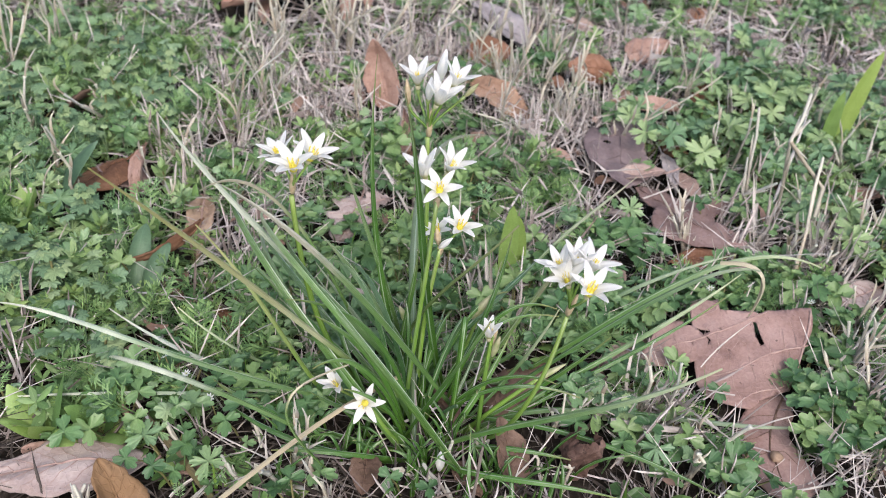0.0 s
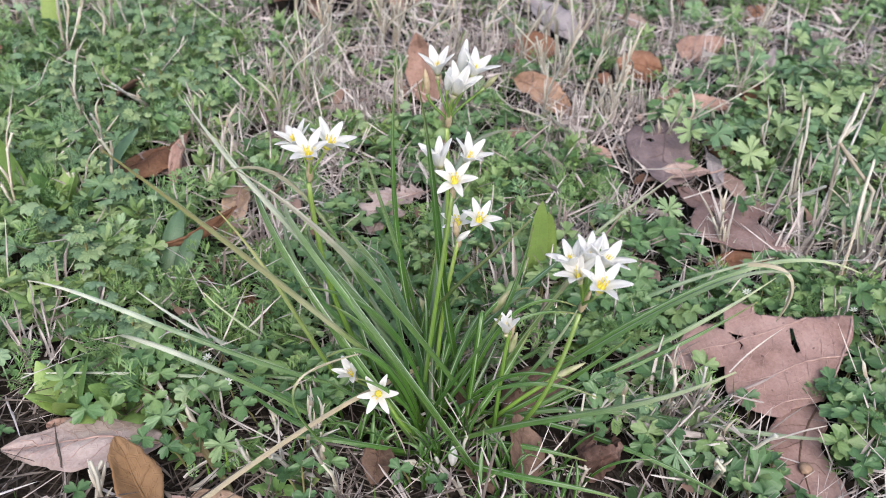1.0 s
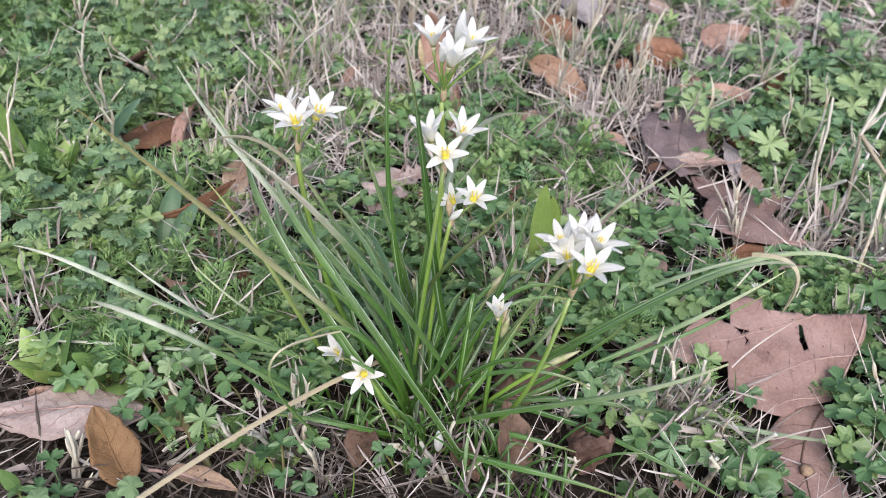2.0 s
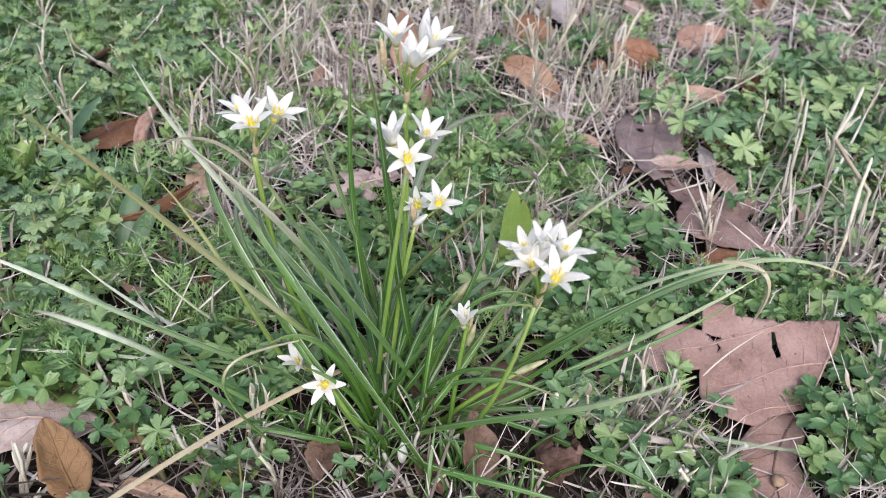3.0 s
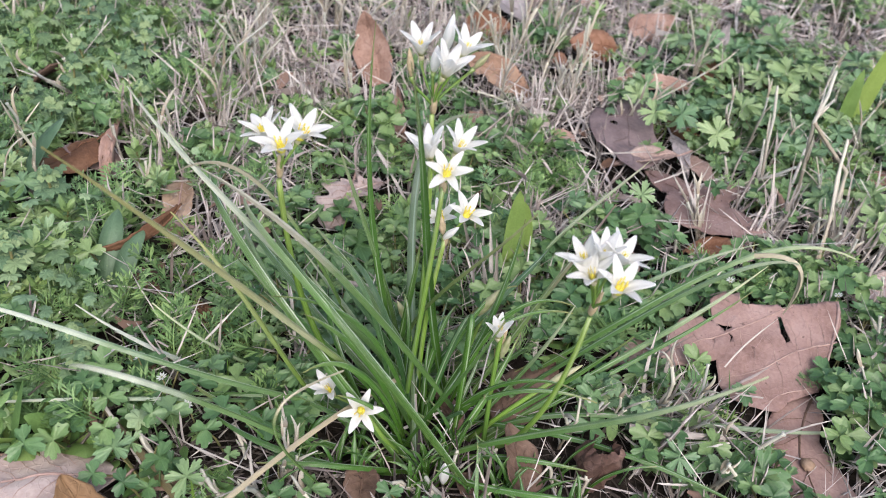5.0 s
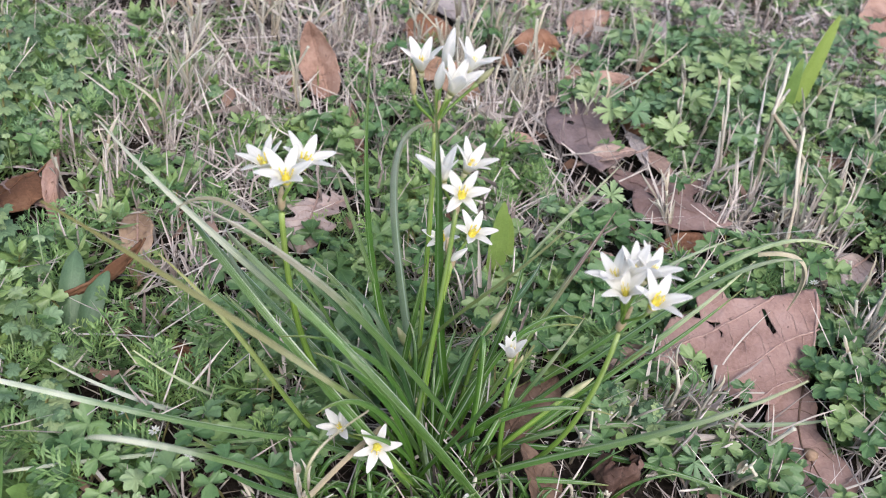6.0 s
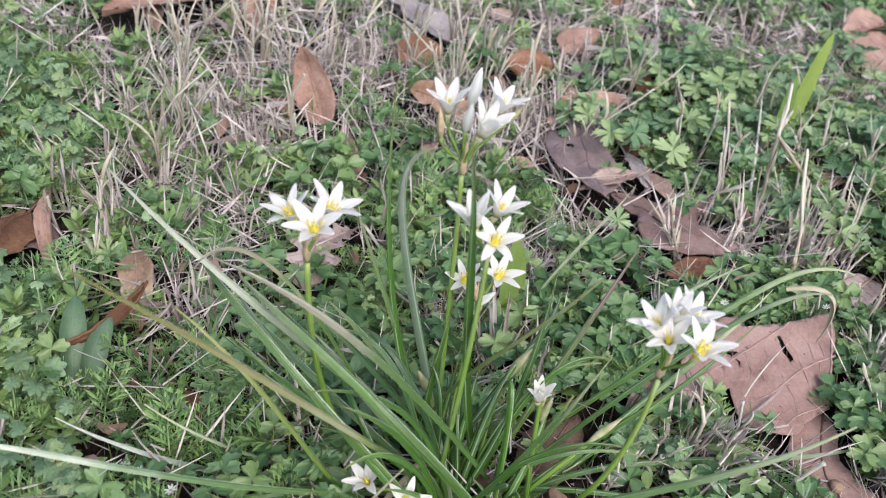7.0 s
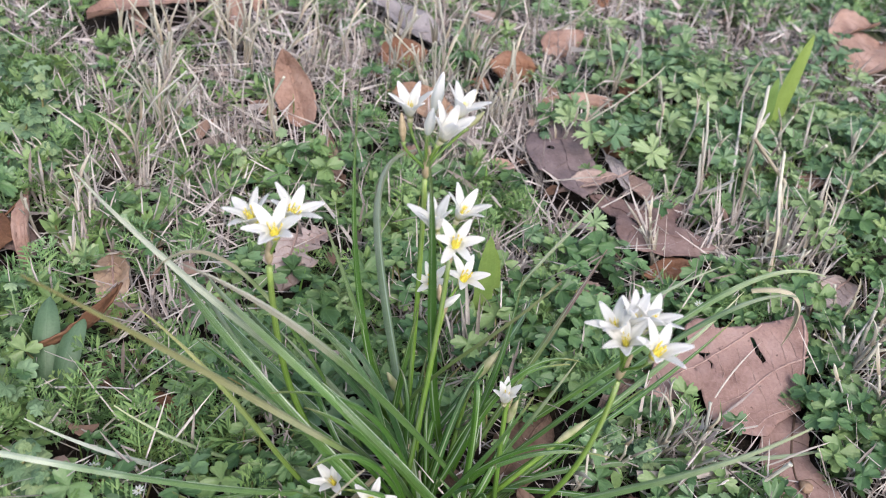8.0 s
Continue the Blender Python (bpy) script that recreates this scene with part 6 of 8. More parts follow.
COVERED = [(0.14, 0.625, 0.024), (0.18, 0.54, 0.026), (0.093, 0.318, 0.02), (0.093, 0.306, 0.016), (0.06, 0.31, 0.012)]
SHADED = [(0.14, 0.575, 0.024), (0.17, 0.50, 0.022), (0.12, 0.56, 0.016), (0.195, 0.49, 0.02), (0.14, 0.60, 0.03), (0.155, 0.545, 0.02)]
for ob in list(scene.objects):
    if ob.name.startswith("dead_leaf"):
        box = [Vector(c) for c in ob.bound_box]
        x0, x1 = min(c.x for c in box), max(c.x for c in box)
        half = 0.5 * (max(c.y for c in box) - min(c.y for c in box))
        for k in range(5):
            p = ob.matrix_world @ Vector((x0 + (x1 - x0) * (0.12 + 0.19 * k), 0, 0))
            reach = max(0.006, half * (0.95 if 0 < k < 4 else 0.7)) + 0.003
            COVERED.append((p.x, p.y, reach))
            SHADED.append((p.x, p.y - 0.012, reach))
            if half > 0.02 and p.y > 0.45:
                SHADED.append((p.x, p.y - 0.026, reach * 0.8))


def on_broad(x, y):
    if not (0.12 < x < 0.25 and 0.30 < y < 0.45):
        return False
    near = [(x + a, y + b) for a, b in ((0, 0), (0.006, 0), (0, 0.008))]
    return any(inside(p, BROAD_UPPER) or inside(p, BROAD_LOWER) for p in near)


def near_palm(x, y):
    return any((x - a) ** 2 + (y - b) ** 2 < 0.0006 for a, b in PALM_SPOTS)


def near_fern(x, y):
    return any((x - a) ** 2 + (y - b) ** 2 < 0.00032 for a, b in FERN_SPOTS)


def free(x, y, keep=0.04, spots=COVERED + SHADED):
    if on_broad(x, y):
        return False
    if math.hypot((x - 0.015), (y - 0.335)) < 0.02 or (keep < 0.1 and -0.03 < x < 0.085 and 0.298 < y < 0.365):
        return False
    return not any((x - a) ** 2 + (y - b) ** 2 < r * r for a, b, r in spots) or rng.random() < keep


class Bulk:
    """Gathers many small pieces into one mesh."""

    def __init__(self):
        self.v, self.f, self.u, self.n = [], [], [], 0

    def add(self, shape, m):
        v, f, u = shape
        a = np.array(m)
        self.v.append(v @ a[:3, :3].T + a[:3, 3])
        self.f.append(np.asarray(f, dtype=np.int32) + self.n)
        self.u.append(np.asarray(u, dtype=np.float32))
        self.n += len(v)

    def build(self, name, material, label, category):
        v, f, u = np.concatenate(self.v), np.concatenate(self.f), np.concatenate(self.u)
        me = bpy.data.meshes.new(name)
        me.vertices.add(len(v))
        me.vertices.foreach_set("co", v.astype(np.float32).ravel())
        me.loops.add(f.size)
        me.loops.foreach_set("vertex_index", f.ravel())
        me.polygons.add(len(f))
        me.polygons.foreach_set("loop_start", np.arange(0, f.size, 3, dtype=np.int32))
        layer = me.uv_layers.new(name="UVMap")
        layer.data.foreach_set("uv", u[f.ravel()].ravel())
        me.update(calc_edges=True)
        me.validate()
        smooth(me)
        me.materials.append(material)
        return tagged(new(name, me), label, category, "", "stuff")


def stem_piece(a, b, r=0.00045):
    """A thin bent leaf stalk from a to b, three-sided."""
    a, b = np.asarray(a, dtype=float), np.asarray(b, dtype=float)
    mid = a + (b - a) * 0.5 + np.array([0, 0, 0.12 * np.linalg.norm(b - a)])
    verts, faces = [], []
    for i, p in enumerate((a, mid, b)):
        for j in range(3):
            verts.append(p + r * np.array([math.cos(2.1 * j), math.sin(2.1 * j), 0]))
    for i in range(2):
        for j in range(3):
            p, q = i * 3 + j, i * 3 + (j + 1) % 3
            faces += [(p, q, q + 3), (p, q + 3, p + 3)]
    return np.array(verts), faces, [(0, 0)] * 9


ONE = Matrix.Identity(4)


def tilt_matrix(x, y, z, size, tilt=28):
    return pose(x, y, z, rng.uniform(-tilt, tilt), rng.uniform(-tilt, tilt), rng.uniform(0, 360)) @ Matrix.Scale(size, 4)


# ---- single weeds that stand out ----


def weed(name, label, category, group, at, shapes, material, count, size, height, spread, upright=False):
    x, y = at
    z = ground_z(x, y)
    w = tagged(new(name), label, category, group)
    w.location = (x, y, z)
    for i in range(count):
        a = 2 * math.pi * (i + rng.uniform(-0.3, 0.3)) / count
        r = spread * rng.uniform(0.35, 1.0)
        h = height * rng.uniform(0.5, 1.0)
        s = size * rng.uniform(0.75, 1.15)
        if upright:
            m = pose(0.15 * r * math.cos(a), 0.15 * r * math.sin(a), 0.3 * h, 0, -rng.uniform(5, 60), math.degrees(a)) @ pose(0, 0, 0, rng.uniform(-30, 30), 0, 0) @ Matrix.Scale(s, 4)
            foot = (0.15 * r * math.cos(a), 0.15 * r * math.sin(a), 0.3 * h)
        else:
            m = pose(r * math.cos(a), r * math.sin(a), h, rng.uniform(-18, 18), rng.uniform(-5, 25), math.degrees(a)) @ Matrix.Scale(s, 4)
            foot = (r * math.cos(a), r * math.sin(a), h)
        v, f, u = rng.choice(shapes)
        am = np.array(m)
        me = mesh_of("leaf", v @ am[:3, :3].T + am[:3, 3], f, u, material)
        lf = part("leaf", me, w)
        sv, sf, su = stem_piece((0, 0, -0.001), foot, 0.0006)
        part("stalk", mesh_of("stalk", sv, sf, su, STALK), lf)
    return w


for x, y in PALM_SPOTS:
    weed("cut_leaf_weed", "low weed with deeply cut rounded green leaves", "weed", "cut-leaved weeds", (x, y), PALMS, PALM_ONE, 5, 0.0165 if x > 0 else 0.0125, 0.032 if x > 0 else 0.024, 0.03)
for x, y in FERN_SPOTS:
    weed("feathery_weed", "low weed with feathery finely divided leaves", "weed", "feathery weeds", (x, y), FERNS, FERN_ONE, 9, 0.018, 0.014, 0.016, True)
def whorled_weed(x, y, high):
    """An upright downy stem with whorls of scalloped leaves, the smallest and palest on top."""
    w = tagged(new("downy_weed"), "downy upright weed with whorls of scalloped leaves", "weed", "downy weeds")
    w.location = (x, y, ground_z(x, y))
    lx, ly = rng.gauss(0, 0.2), rng.gauss(-0.1, 0.2)
    top = np.array([lx * high, ly * high, high])
    sv, sf, su = stem_piece((0, 0, -0.001), top, 0.0008)
    part("stem", mesh_of("stem", sv, sf, su, STALK), w)
    for level, count, size, droop in ((0.42, 4, 0.0058, 8), (0.72, 5, 0.0058, 2), (0.95, 6, 0.0046, -22), (1.03, 5, 0.0030, -48)):
        a0 = rng.uniform(0, 360)
        for q in range(count):
            s = size * rng.uniform(0.8, 1.15)
            m = np.array(pose(*(top * level), 0, 0, a0 + 360 * q / count + rng.uniform(-15, 15)) @ pose(s * 0.8, 0, 0, rng.uniform(-12, 12), droop + rng.uniform(-12, 12), 180) @ Matrix.Scale(s, 4))
            v, f, u = rng.choice(ROUNDS)
            part("leaf", mesh_of("leaf", v @ m[:3, :3].T + m[:3, 3], f, u, HENBIT_ONE), w)


for x, y in ((-0.192, 0.382), (-0.148, 0.334), (-0.222, 0.415), (-0.125, 0.617), (-0.211, 0.622), (-0.238, 0.60), (-0.205, 0.37), (0.115, 0.36), (-0.26, 0.57), (-0.28, 0.62), (-0.31, 0.58), (-0.24, 0.53), (-0.33, 0.67), (-0.30, 0.70), (-0.25, 0.68), (-0.36, 0.62), (-0.27, 0.51), (-0.20, 0.56), (-0.35, 0.74), (-0.22, 0.66), (-0.29, 0.47), (0.12, 0.352), (-0.245, 0.625), (-0.265, 0.66), (-0.22, 0.59), (-0.34, 0.70), (-0.31, 0.64), (-0.235, 0.56), (-0.29, 0.55), (-0.20, 0.45), (-0.38, 0.80), (-0.28, 0.76), (-0.155, 0.345)):
    whorled_weed(x, y, rng.uniform(0.028, 0.046))
for x, y in ((-0.242, 0.444), (-0.141, 0.308), (-0.165, 0.302), (-0.169, 0.43), (-0.103, 0.33), (-0.19, 0.350), (-0.12, 0.30), (-0.18, 0.31), (-0.255, 0.42)):
    weed("smooth_weed", "small weed with smooth oval green leaves", "weed", "smooth-leaved weeds", (x, y), OVATES, OVATE_ONE, 9, 0.029 if (x, y) in ((-0.242, 0.444), (-0.141, 0.308), (-0.165, 0.302)) else 0.014, 0.05 if x == -0.242 else 0.022, 0.012, True)


def lone_leaf(kind, x, y, z, size):
    """One leaf of a weed that stands clear of the rest, turned up to the light."""
    shapes, material, name, label, group = {
        "cut": (PALMS, PALM_ONE, "cut_leaf_weed", "low weed with deeply cut rounded green leaves", "cut-leaved weeds"),
        "lobed": (CLOVERS, CLOVER_ONE, "lobed_weed", "low weed with three-lobed green leaves", "lobed weeds"),
        "round": (ROUNDS, HENBIT_ONE, "downy_weed", "downy weed with scalloped grey-green leaves", "downy weeds")}[kind]
    w = tagged(new(name), label, "weed", group)
    foot = ground_z(x, y)
    w.location = (x, y, foot)
    m = np.array(pose(0, 0, z - foot, 18 + rng.uniform(-12, 14), rng.uniform(-14, 14), 0) @ pose(0, 0, 0, 0, 0, rng.uniform(0, 360)) @ Matrix.Scale(size, 4))
    v, f, u = rng.choice(shapes)
    lf = part("leaf", mesh_of("leaf", v @ m[:3, :3].T + m[:3, 3], f, u, material), w)
    sv, sf, su = stem_piece((0.006, 0.004, -0.001), (0, 0, z - foot), 0.0006)
    part("stalk", mesh_of("stalk", sv, sf, su, STALK), lf)


lone_leaf("cut", 0.2283, 0.6509, 0.0320, 0.0214)
lone_leaf("cut", 0.1658, 0.6410, 0.0320, 0.0140)
lone_leaf("cut", 0.2002, 0.6044, 0.0320, 0.0166)
lone_leaf("cut", 0.1388, 0.5269, 0.0260, 0.0112)
lone_leaf("cut", 0.2311, 0.7253, 0.0320, 0.0169)
lone_leaf("cut", 0.2563, 0.7448, 0.0320, 0.0195)
lone_leaf("round", 0.1294, 0.6339, 0.0260, 0.0046)
lone_leaf("lobed", 0.1345, 0.5028, 0.0260, 0.0121)
lone_leaf("cut", 0.2713, 0.6854, 0.0320, 0.0142)
lone_leaf("lobed", 0.2522, 0.6713, 0.0260, 0.0100)
lone_leaf("cut", -0.2046, 0.4329, 0.0260, 0.0130)
lone_leaf("cut", -0.2523, 0.4861, 0.0260, 0.0134)
lone_leaf("cut", -0.2372, 0.4730, 0.0260, 0.0131)
lone_leaf("lobed", -0.1350, 0.3080, 0.0220, 0.0100)
lone_leaf("cut", -0.1127, 0.2953, 0.0220, 0.0103)
lone_leaf("cut", -0.0790, 0.2854, 0.0220, 0.0101)
lone_leaf("lobed", -0.1031, 0.2795, 0.0220, 0.0066)
lone_leaf("lobed", 0.1517, 0.3892, 0.0220, 0.0102)
lone_leaf("lobed", 0.1458, 0.3712, 0.0220, 0.0086)
lone_leaf("lobed", 0.1725, 0.3715, 0.0220, 0.0079)
lone_leaf("lobed", 0.1495, 0.3351, 0.0220, 0.0099)
lone_leaf("lobed", 0.1704, 0.3241, 0.0220, 0.0139)
lone_leaf("cut", 0.1324, 0.3253, 0.0220, 0.0121)
lone_leaf("lobed", -0.0781, 0.3100, 0.0220, 0.0088)
lone_leaf("lobed", -0.1486, 0.2920, 0.0220, 0.0097)
lone_leaf("lobed", -0.1380, 0.2953, 0.0220, 0.0097)
lone_leaf("lobed", -0.0477, 0.5948, 0.0260, 0.0109)
lone_leaf("lobed", -0.0282, 0.5748, 0.0260, 0.0124)
lone_leaf("lobed", -0.0315, 0.6013, 0.0260, 0.0101)
lone_leaf("lobed", 0.0283, 0.7070, 0.0260, 0.0104)
lone_leaf("lobed", 0.0072, 0.7187, 0.0260, 0.0105)
lone_leaf("lobed", 0.0374, 0.5905, 0.0260, 0.0091)
lone_leaf("cut", 0.0955, 0.5125, 0.0260, 0.0090)
lone_leaf("lobed", 0.0724, 0.4827, 0.0260, 0.0110)
lone_leaf("lobed", 0.1193, 0.3358, 0.0220, 0.0093)
lone_leaf("lobed", 0.2187, 0.3514, 0.0220, 0.0108)
lone_leaf("lobed", 0.2235, 0.3375, 0.0220, 0.0105)
lone_leaf("lobed", 0.2462, 0.3836, 0.0220, 0.0114)
lone_leaf("lobed", 0.2617, 0.4628, 0.0260, 0.0114)
lone_leaf("lobed", 0.2320, 0.4572, 0.0260, 0.0105)
lone_leaf("cut", -0.1904, 0.3974, 0.0260, 0.0116)
lone_leaf("lobed", -0.1663, 0.4098, 0.0260, 0.0098)
lone_leaf("lobed", -0.1934, 0.4045, 0.0260, 0.0097)
lone_leaf("round", -0.1940, 0.4175, 0.0260, 0.0053)
lone_leaf("round", -0.2112, 0.4010, 0.0260, 0.0075)
lone_leaf("round", -0.1951, 0.3725, 0.0260, 0.0076)
lone_leaf("round", -0.1833, 0.3701, 0.0260, 0.0058)
lone_leaf("cut", -0.1563, 0.4843, 0.0240, 0.0100)
lone_leaf("cut", -0.2168, 0.3826, 0.0260, 0.0120)
lone_leaf("lobed", 0.0042, 0.2893, 0.0220, 0.0073)
lone_leaf("lobed", 0.0229, 0.2858, 0.0220, 0.0067)
lone_leaf("lobed", 0.2366, 0.5561, 0.0260, 0.0113)
lone_leaf("lobed", 0.1905, 0.5462, 0.0260, 0.0085)


def cut_leaf_patch():
    """The cut-leaved weeds that spread beyond the big fallen leaf, one plant each."""
    done = 0
    while done < 46:
        x, y = rng.uniform(0.16, 0.46), rng.uniform(0.53, 0.84)
        if not free(x, y, 0.0) or rng.random() < 0.75 * dryness(x, y):
            continue
        weed("cut_leaf_weed", "low weed with deeply cut rounded green leaves", "weed", "cut-leaved weeds", (x, y), PALMS, PALM_ONE, rng.choice((3, 4, 4)), rng.uniform(0.0110, 0.0175), 0.036, 0.024)
        done += 1


cut_leaf_patch()


def clover_patch():
    """The lobed-leaved weeds nearest the clump, one plant each."""
    done = 0
    while done < 100:
        x, y = rng.uniform(-0.14, 0.32), rng.uniform(0.27, 0.56)
        if not free(x, y, 0.0) or rng.random() < dryness(x, y) or near_fern(x, y) or (x < 0 and rng.random() < 0.5) or (0.05 < x < 0.135 and y < 0.375):
            continue
        weed("lobed_weed", "low weed with three-lobed green leaves", "weed", "lobed weeds", (x, y), CLOVERS, CLOVER_ONE, rng.choice((4, 5, 5)), rng.uniform(0.0062, 0.0105), 0.026, 0.02)
        done += 1


clover_patch()


def back_patch():
    """Lobed weeds close behind the clump, seen between its leaves."""
    done = 0
    while done < 12:
        x, y = rng.uniform(-0.06, 0.13), rng.uniform(0.385, 0.475)
        if not free(x, y, 0.0, COVERED):
            continue
        weed("lobed_weed", "low weed with three-lobed green leaves", "weed", "lobed weeds", (x, y), CLOVERS, CLOVER_ONE, 4, rng.uniform(0.0080, 0.0115), 0.034, 0.019)
        done += 1


back_patch()


def leaf_edge_patch():
    """Lobed weeds that crowd round the edge of the big fallen leaf."""
    for x, y in ((0.2329, 0.3998), (0.2542, 0.4265), (0.2534, 0.3938), (0.2366, 0.3725), (0.2723, 0.4541), (0.2297, 0.3499), (0.2476, 0.3530), (0.2081, 0.4639), (0.2272, 0.4723), (0.2463, 0.4781), (0.2647, 0.4968), (0.2053, 0.4838), (0.1732, 0.4584), (0.1369, 0.4281)):
        weed("lobed_weed", "low weed with three-lobed green leaves", "weed", "lobed weeds", (x, y), CLOVERS, CLOVER_ONE, rng.choice((4, 5)), rng.uniform(0.0095, 0.0130), 0.026, 0.018)


leaf_edge_patch()


def front_patch():
    """Weeds in front of the clump, between the fallen leaves."""
    done = 0
    while done < 22:
        x, y = rng.uniform(-0.24, 0.0), rng.uniform(0.23, 0.345)
        if not free(x, y, 0.0):
            continue
        if rng.random() < 0.6:
            weed("lobed_weed", "low weed with three-lobed green leaves", "weed", "lobed weeds", (x, y), CLOVERS, CLOVER_ONE, rng.choice((3, 4, 5)), rng.uniform(0.0055, 0.0085), 0.02, 0.016)
        else:
            weed("smooth_weed", "small weed with smooth oval green leaves", "weed", "smooth-leaved weeds", (x, y), OVATES, OVATE_ONE, 8, 0.012, 0.014, 0.012, True)
        done += 1


front_patch()


def broad_blade(name, c, width, material, label, category, facing=None):
    me = ribbon_mesh(name, c, width, material, n=18, thick=0.0005, channel=0.35, oval=True, facing=facing)
    tagged(new(name, me), label, category)


broad_blade("oval_leaf", ((0.056, 0.452, 0.0), (0.056, 0.452, 0.02), (0.053, 0.451, 0.05), (0.053, 0.451, 0.070)), 0.0118, LIME, "upright oval yellow-green leaf", "leaf", (1, 0.3, 0))
broad_blade("oval_leaf", ((0.063, 0.463, 0.0), (0.063, 0.463, 0.02), (0.061, 0.462, 0.04), (0.058, 0.461, 0.056)), 0.010, LIME, "upright oval yellow-green leaf", "leaf", (1, 0.3, 0))
broad_blade("lance_leaf", ((0.325, 0.672, 0.0), (0.321, 0.668, 0.03), (0.325, 0.672, 0.07), (0.335, 0.68, 0.098)), 0.017, LIME, "upright yellow-green lance-shaped leaf", "leaf", (1, 0.3, 0))
DULL = "dull green tongue-shaped leaf among the weeds"
broad_blade("dock_leaf", ((-0.157, 0.398, 0.002), (-0.158, 0.408, 0.022), (-0.160, 0.424, 0.034), (-0.161, 0.438, 0.034)), 0.0125, MEAL, DULL, "leaf")
broad_blade("dock_leaf", ((-0.152, 0.396, 0.002), (-0.150, 0.404, 0.020), (-0.147, 0.415, 0.032), (-0.143, 0.426, 0.032)), 0.012, MEAL, DULL, "leaf")
broad_blade("dock_leaf", ((-0.235, 0.47, 0.0), (-0.23, 0.475, 0.025), (-0.222, 0.478, 0.042), (-0.206, 0.486, 0.056)), 0.019, MEAL, DULL, "leaf")
broad_blade("tongue_leaf", ((-0.263, 0.440, 0.0), (-0.270, 0.444, 0.026), (-0.284, 0.452, 0.044), (-0.306, 0.466, 0.060)), 0.026, LIME, "broad yellow-green tongue-shaped leaf among weeds", "leaf", (1, 0.2, 0.9))
broad_blade("lance_leaf", ((-0.365, 0.66, 0.0), (-0.37, 0.67, 0.02), (-0.372, 0.675, 0.04), (-0.375, 0.68, 0.055)), 0.016, LIME, "upright yellow-green lance-shaped leaf", "leaf", (1, 0.3, 0))
broad_blade("lance_leaf", ((0.318, 0.668, 0.0), (0.312, 0.664, 0.025), (0.311, 0.666, 0.045), (0.314, 0.67, 0.066)), 0.013, LIME, "upright yellow-green lance-shaped leaf", "leaf", (1, 0.2, 0))

def tiny_flower(x, y, z):
    """A chickweed-like bloom: ten narrow white petals round a pale eye, on a thread of stalk."""
    w = tagged(new("tiny_flower"), "tiny white weed flower on a thin stalk", "flower", "tiny weed flowers")
    foot = ground_z(x, y)
    w.location = (x, y, foot)
    sv, sf, su = stem_piece((0.003, 0.002, -0.001), (0, 0, z - foot), 0.0004)
    part("stalk", mesh_of("stalk", sv, sf, su, STALK), w)
    tilt = pose(0, 0, z - foot, rng.uniform(10, 40), rng.uniform(-20, 20), rng.uniform(0, 360))
    for q in range(8):
        a = radians(45 * q + rng.uniform(-6, 6))
        d = np.array([math.cos(a), math.sin(a), 0.25])
        v, f, u = strip([d * 0.0003, d * 0.0015, d * 0.0025], [0.0002, 0.0005, 0.0002], 0.3)
        m = np.array(tilt)
        part("petal", mesh_of("petal", v @ m[:3, :3].T + m[:3, 3], f, u, PETAL), w)


for x, y, z in ((-0.1166, 0.3389, 0.030), (-0.1028, 0.3295, 0.030), (-0.0873, 0.3160, 0.030), (-0.1221, 0.3421, 0.030), (0.2400, 0.4460, 0.030), (0.1800, 0.4500, 0.028)):
    tiny_flower(x, y, z)

def leafy_shoot(x, y, high):
    """A short upright shoot: pairs of pointed leaves up a stem, the topmost in a rosette."""
    w = tagged(new("leafy_shoot"), "short upright yellow-green leafy shoot", "weed", "leafy shoots")
    w.location = (x, y, ground_z(x, y))
    top = np.array([rng.gauss(0, 0.18) * high, rng.gauss(0, 0.18) * high, high])
    sv, sf, su = stem_piece((0, 0, -0.001), top, 0.0006)
    part("stem", mesh_of("stem", sv, sf, su, STALK), w)
    turn = rng.uniform(0, 360)
    for level, count, size, rise in ((0.4, 2, 0.62, 12), (0.62, 2, 0.60, 20), (0.82, 3, 0.52, 30), (1.0, 4, 0.38, 48)):
        for q in range(count):
            m = np.array(pose(*(top * level), 0, 0, turn + 360 * q / count + rng.uniform(-15, 15)) @ pose(0, 0, 0, rng.uniform(-15, 15), -rise + rng.uniform(-10, 10), 0) @ Matrix.Scale(high * size * rng.uniform(0.8, 1.15), 4))
            v, f, u = rng.choice(OVATES)
            part("leaf", mesh_of("leaf", v @ m[:3, :3].T + m[:3, 3], f, u, SPRIG), w)
        turn += 80


def leafy_shoots():
    n = 0
    while n < 60:
        x, y = rng.choice(((rng.uniform(-0.34, -0.12), rng.uniform(0.42, 0.68)), (rng.uniform(-0.34, -0.12), rng.uniform(0.42, 0.68)), (rng.uniform(-0.06, 0.10), rng.uniform(0.42, 0.60)), (rng.uniform(0.18, 0.34), rng.uniform(0.46, 0.70))))
        if free(x, y, 0.0):
            leafy_shoot(x, y, rng.uniform(0.015, 0.025))
            n += 1


leafy_shoots()

# ---- the rest of the weeds and the thatch ----


def spot():
    """A place in the lawn; denser where the film passes."""
    if rng.random() < 0.76:
        y = 0.20 + 1.0 * rng.random() ** 0.85
        half = 0.30 + 0.50 * (y - 0.20)
        return rng.uniform(-half, half) + 0.06 * (y - 0.2), y
    return rng.gauss(0.05, 0.55), rng.gauss(0.55, 0.5)


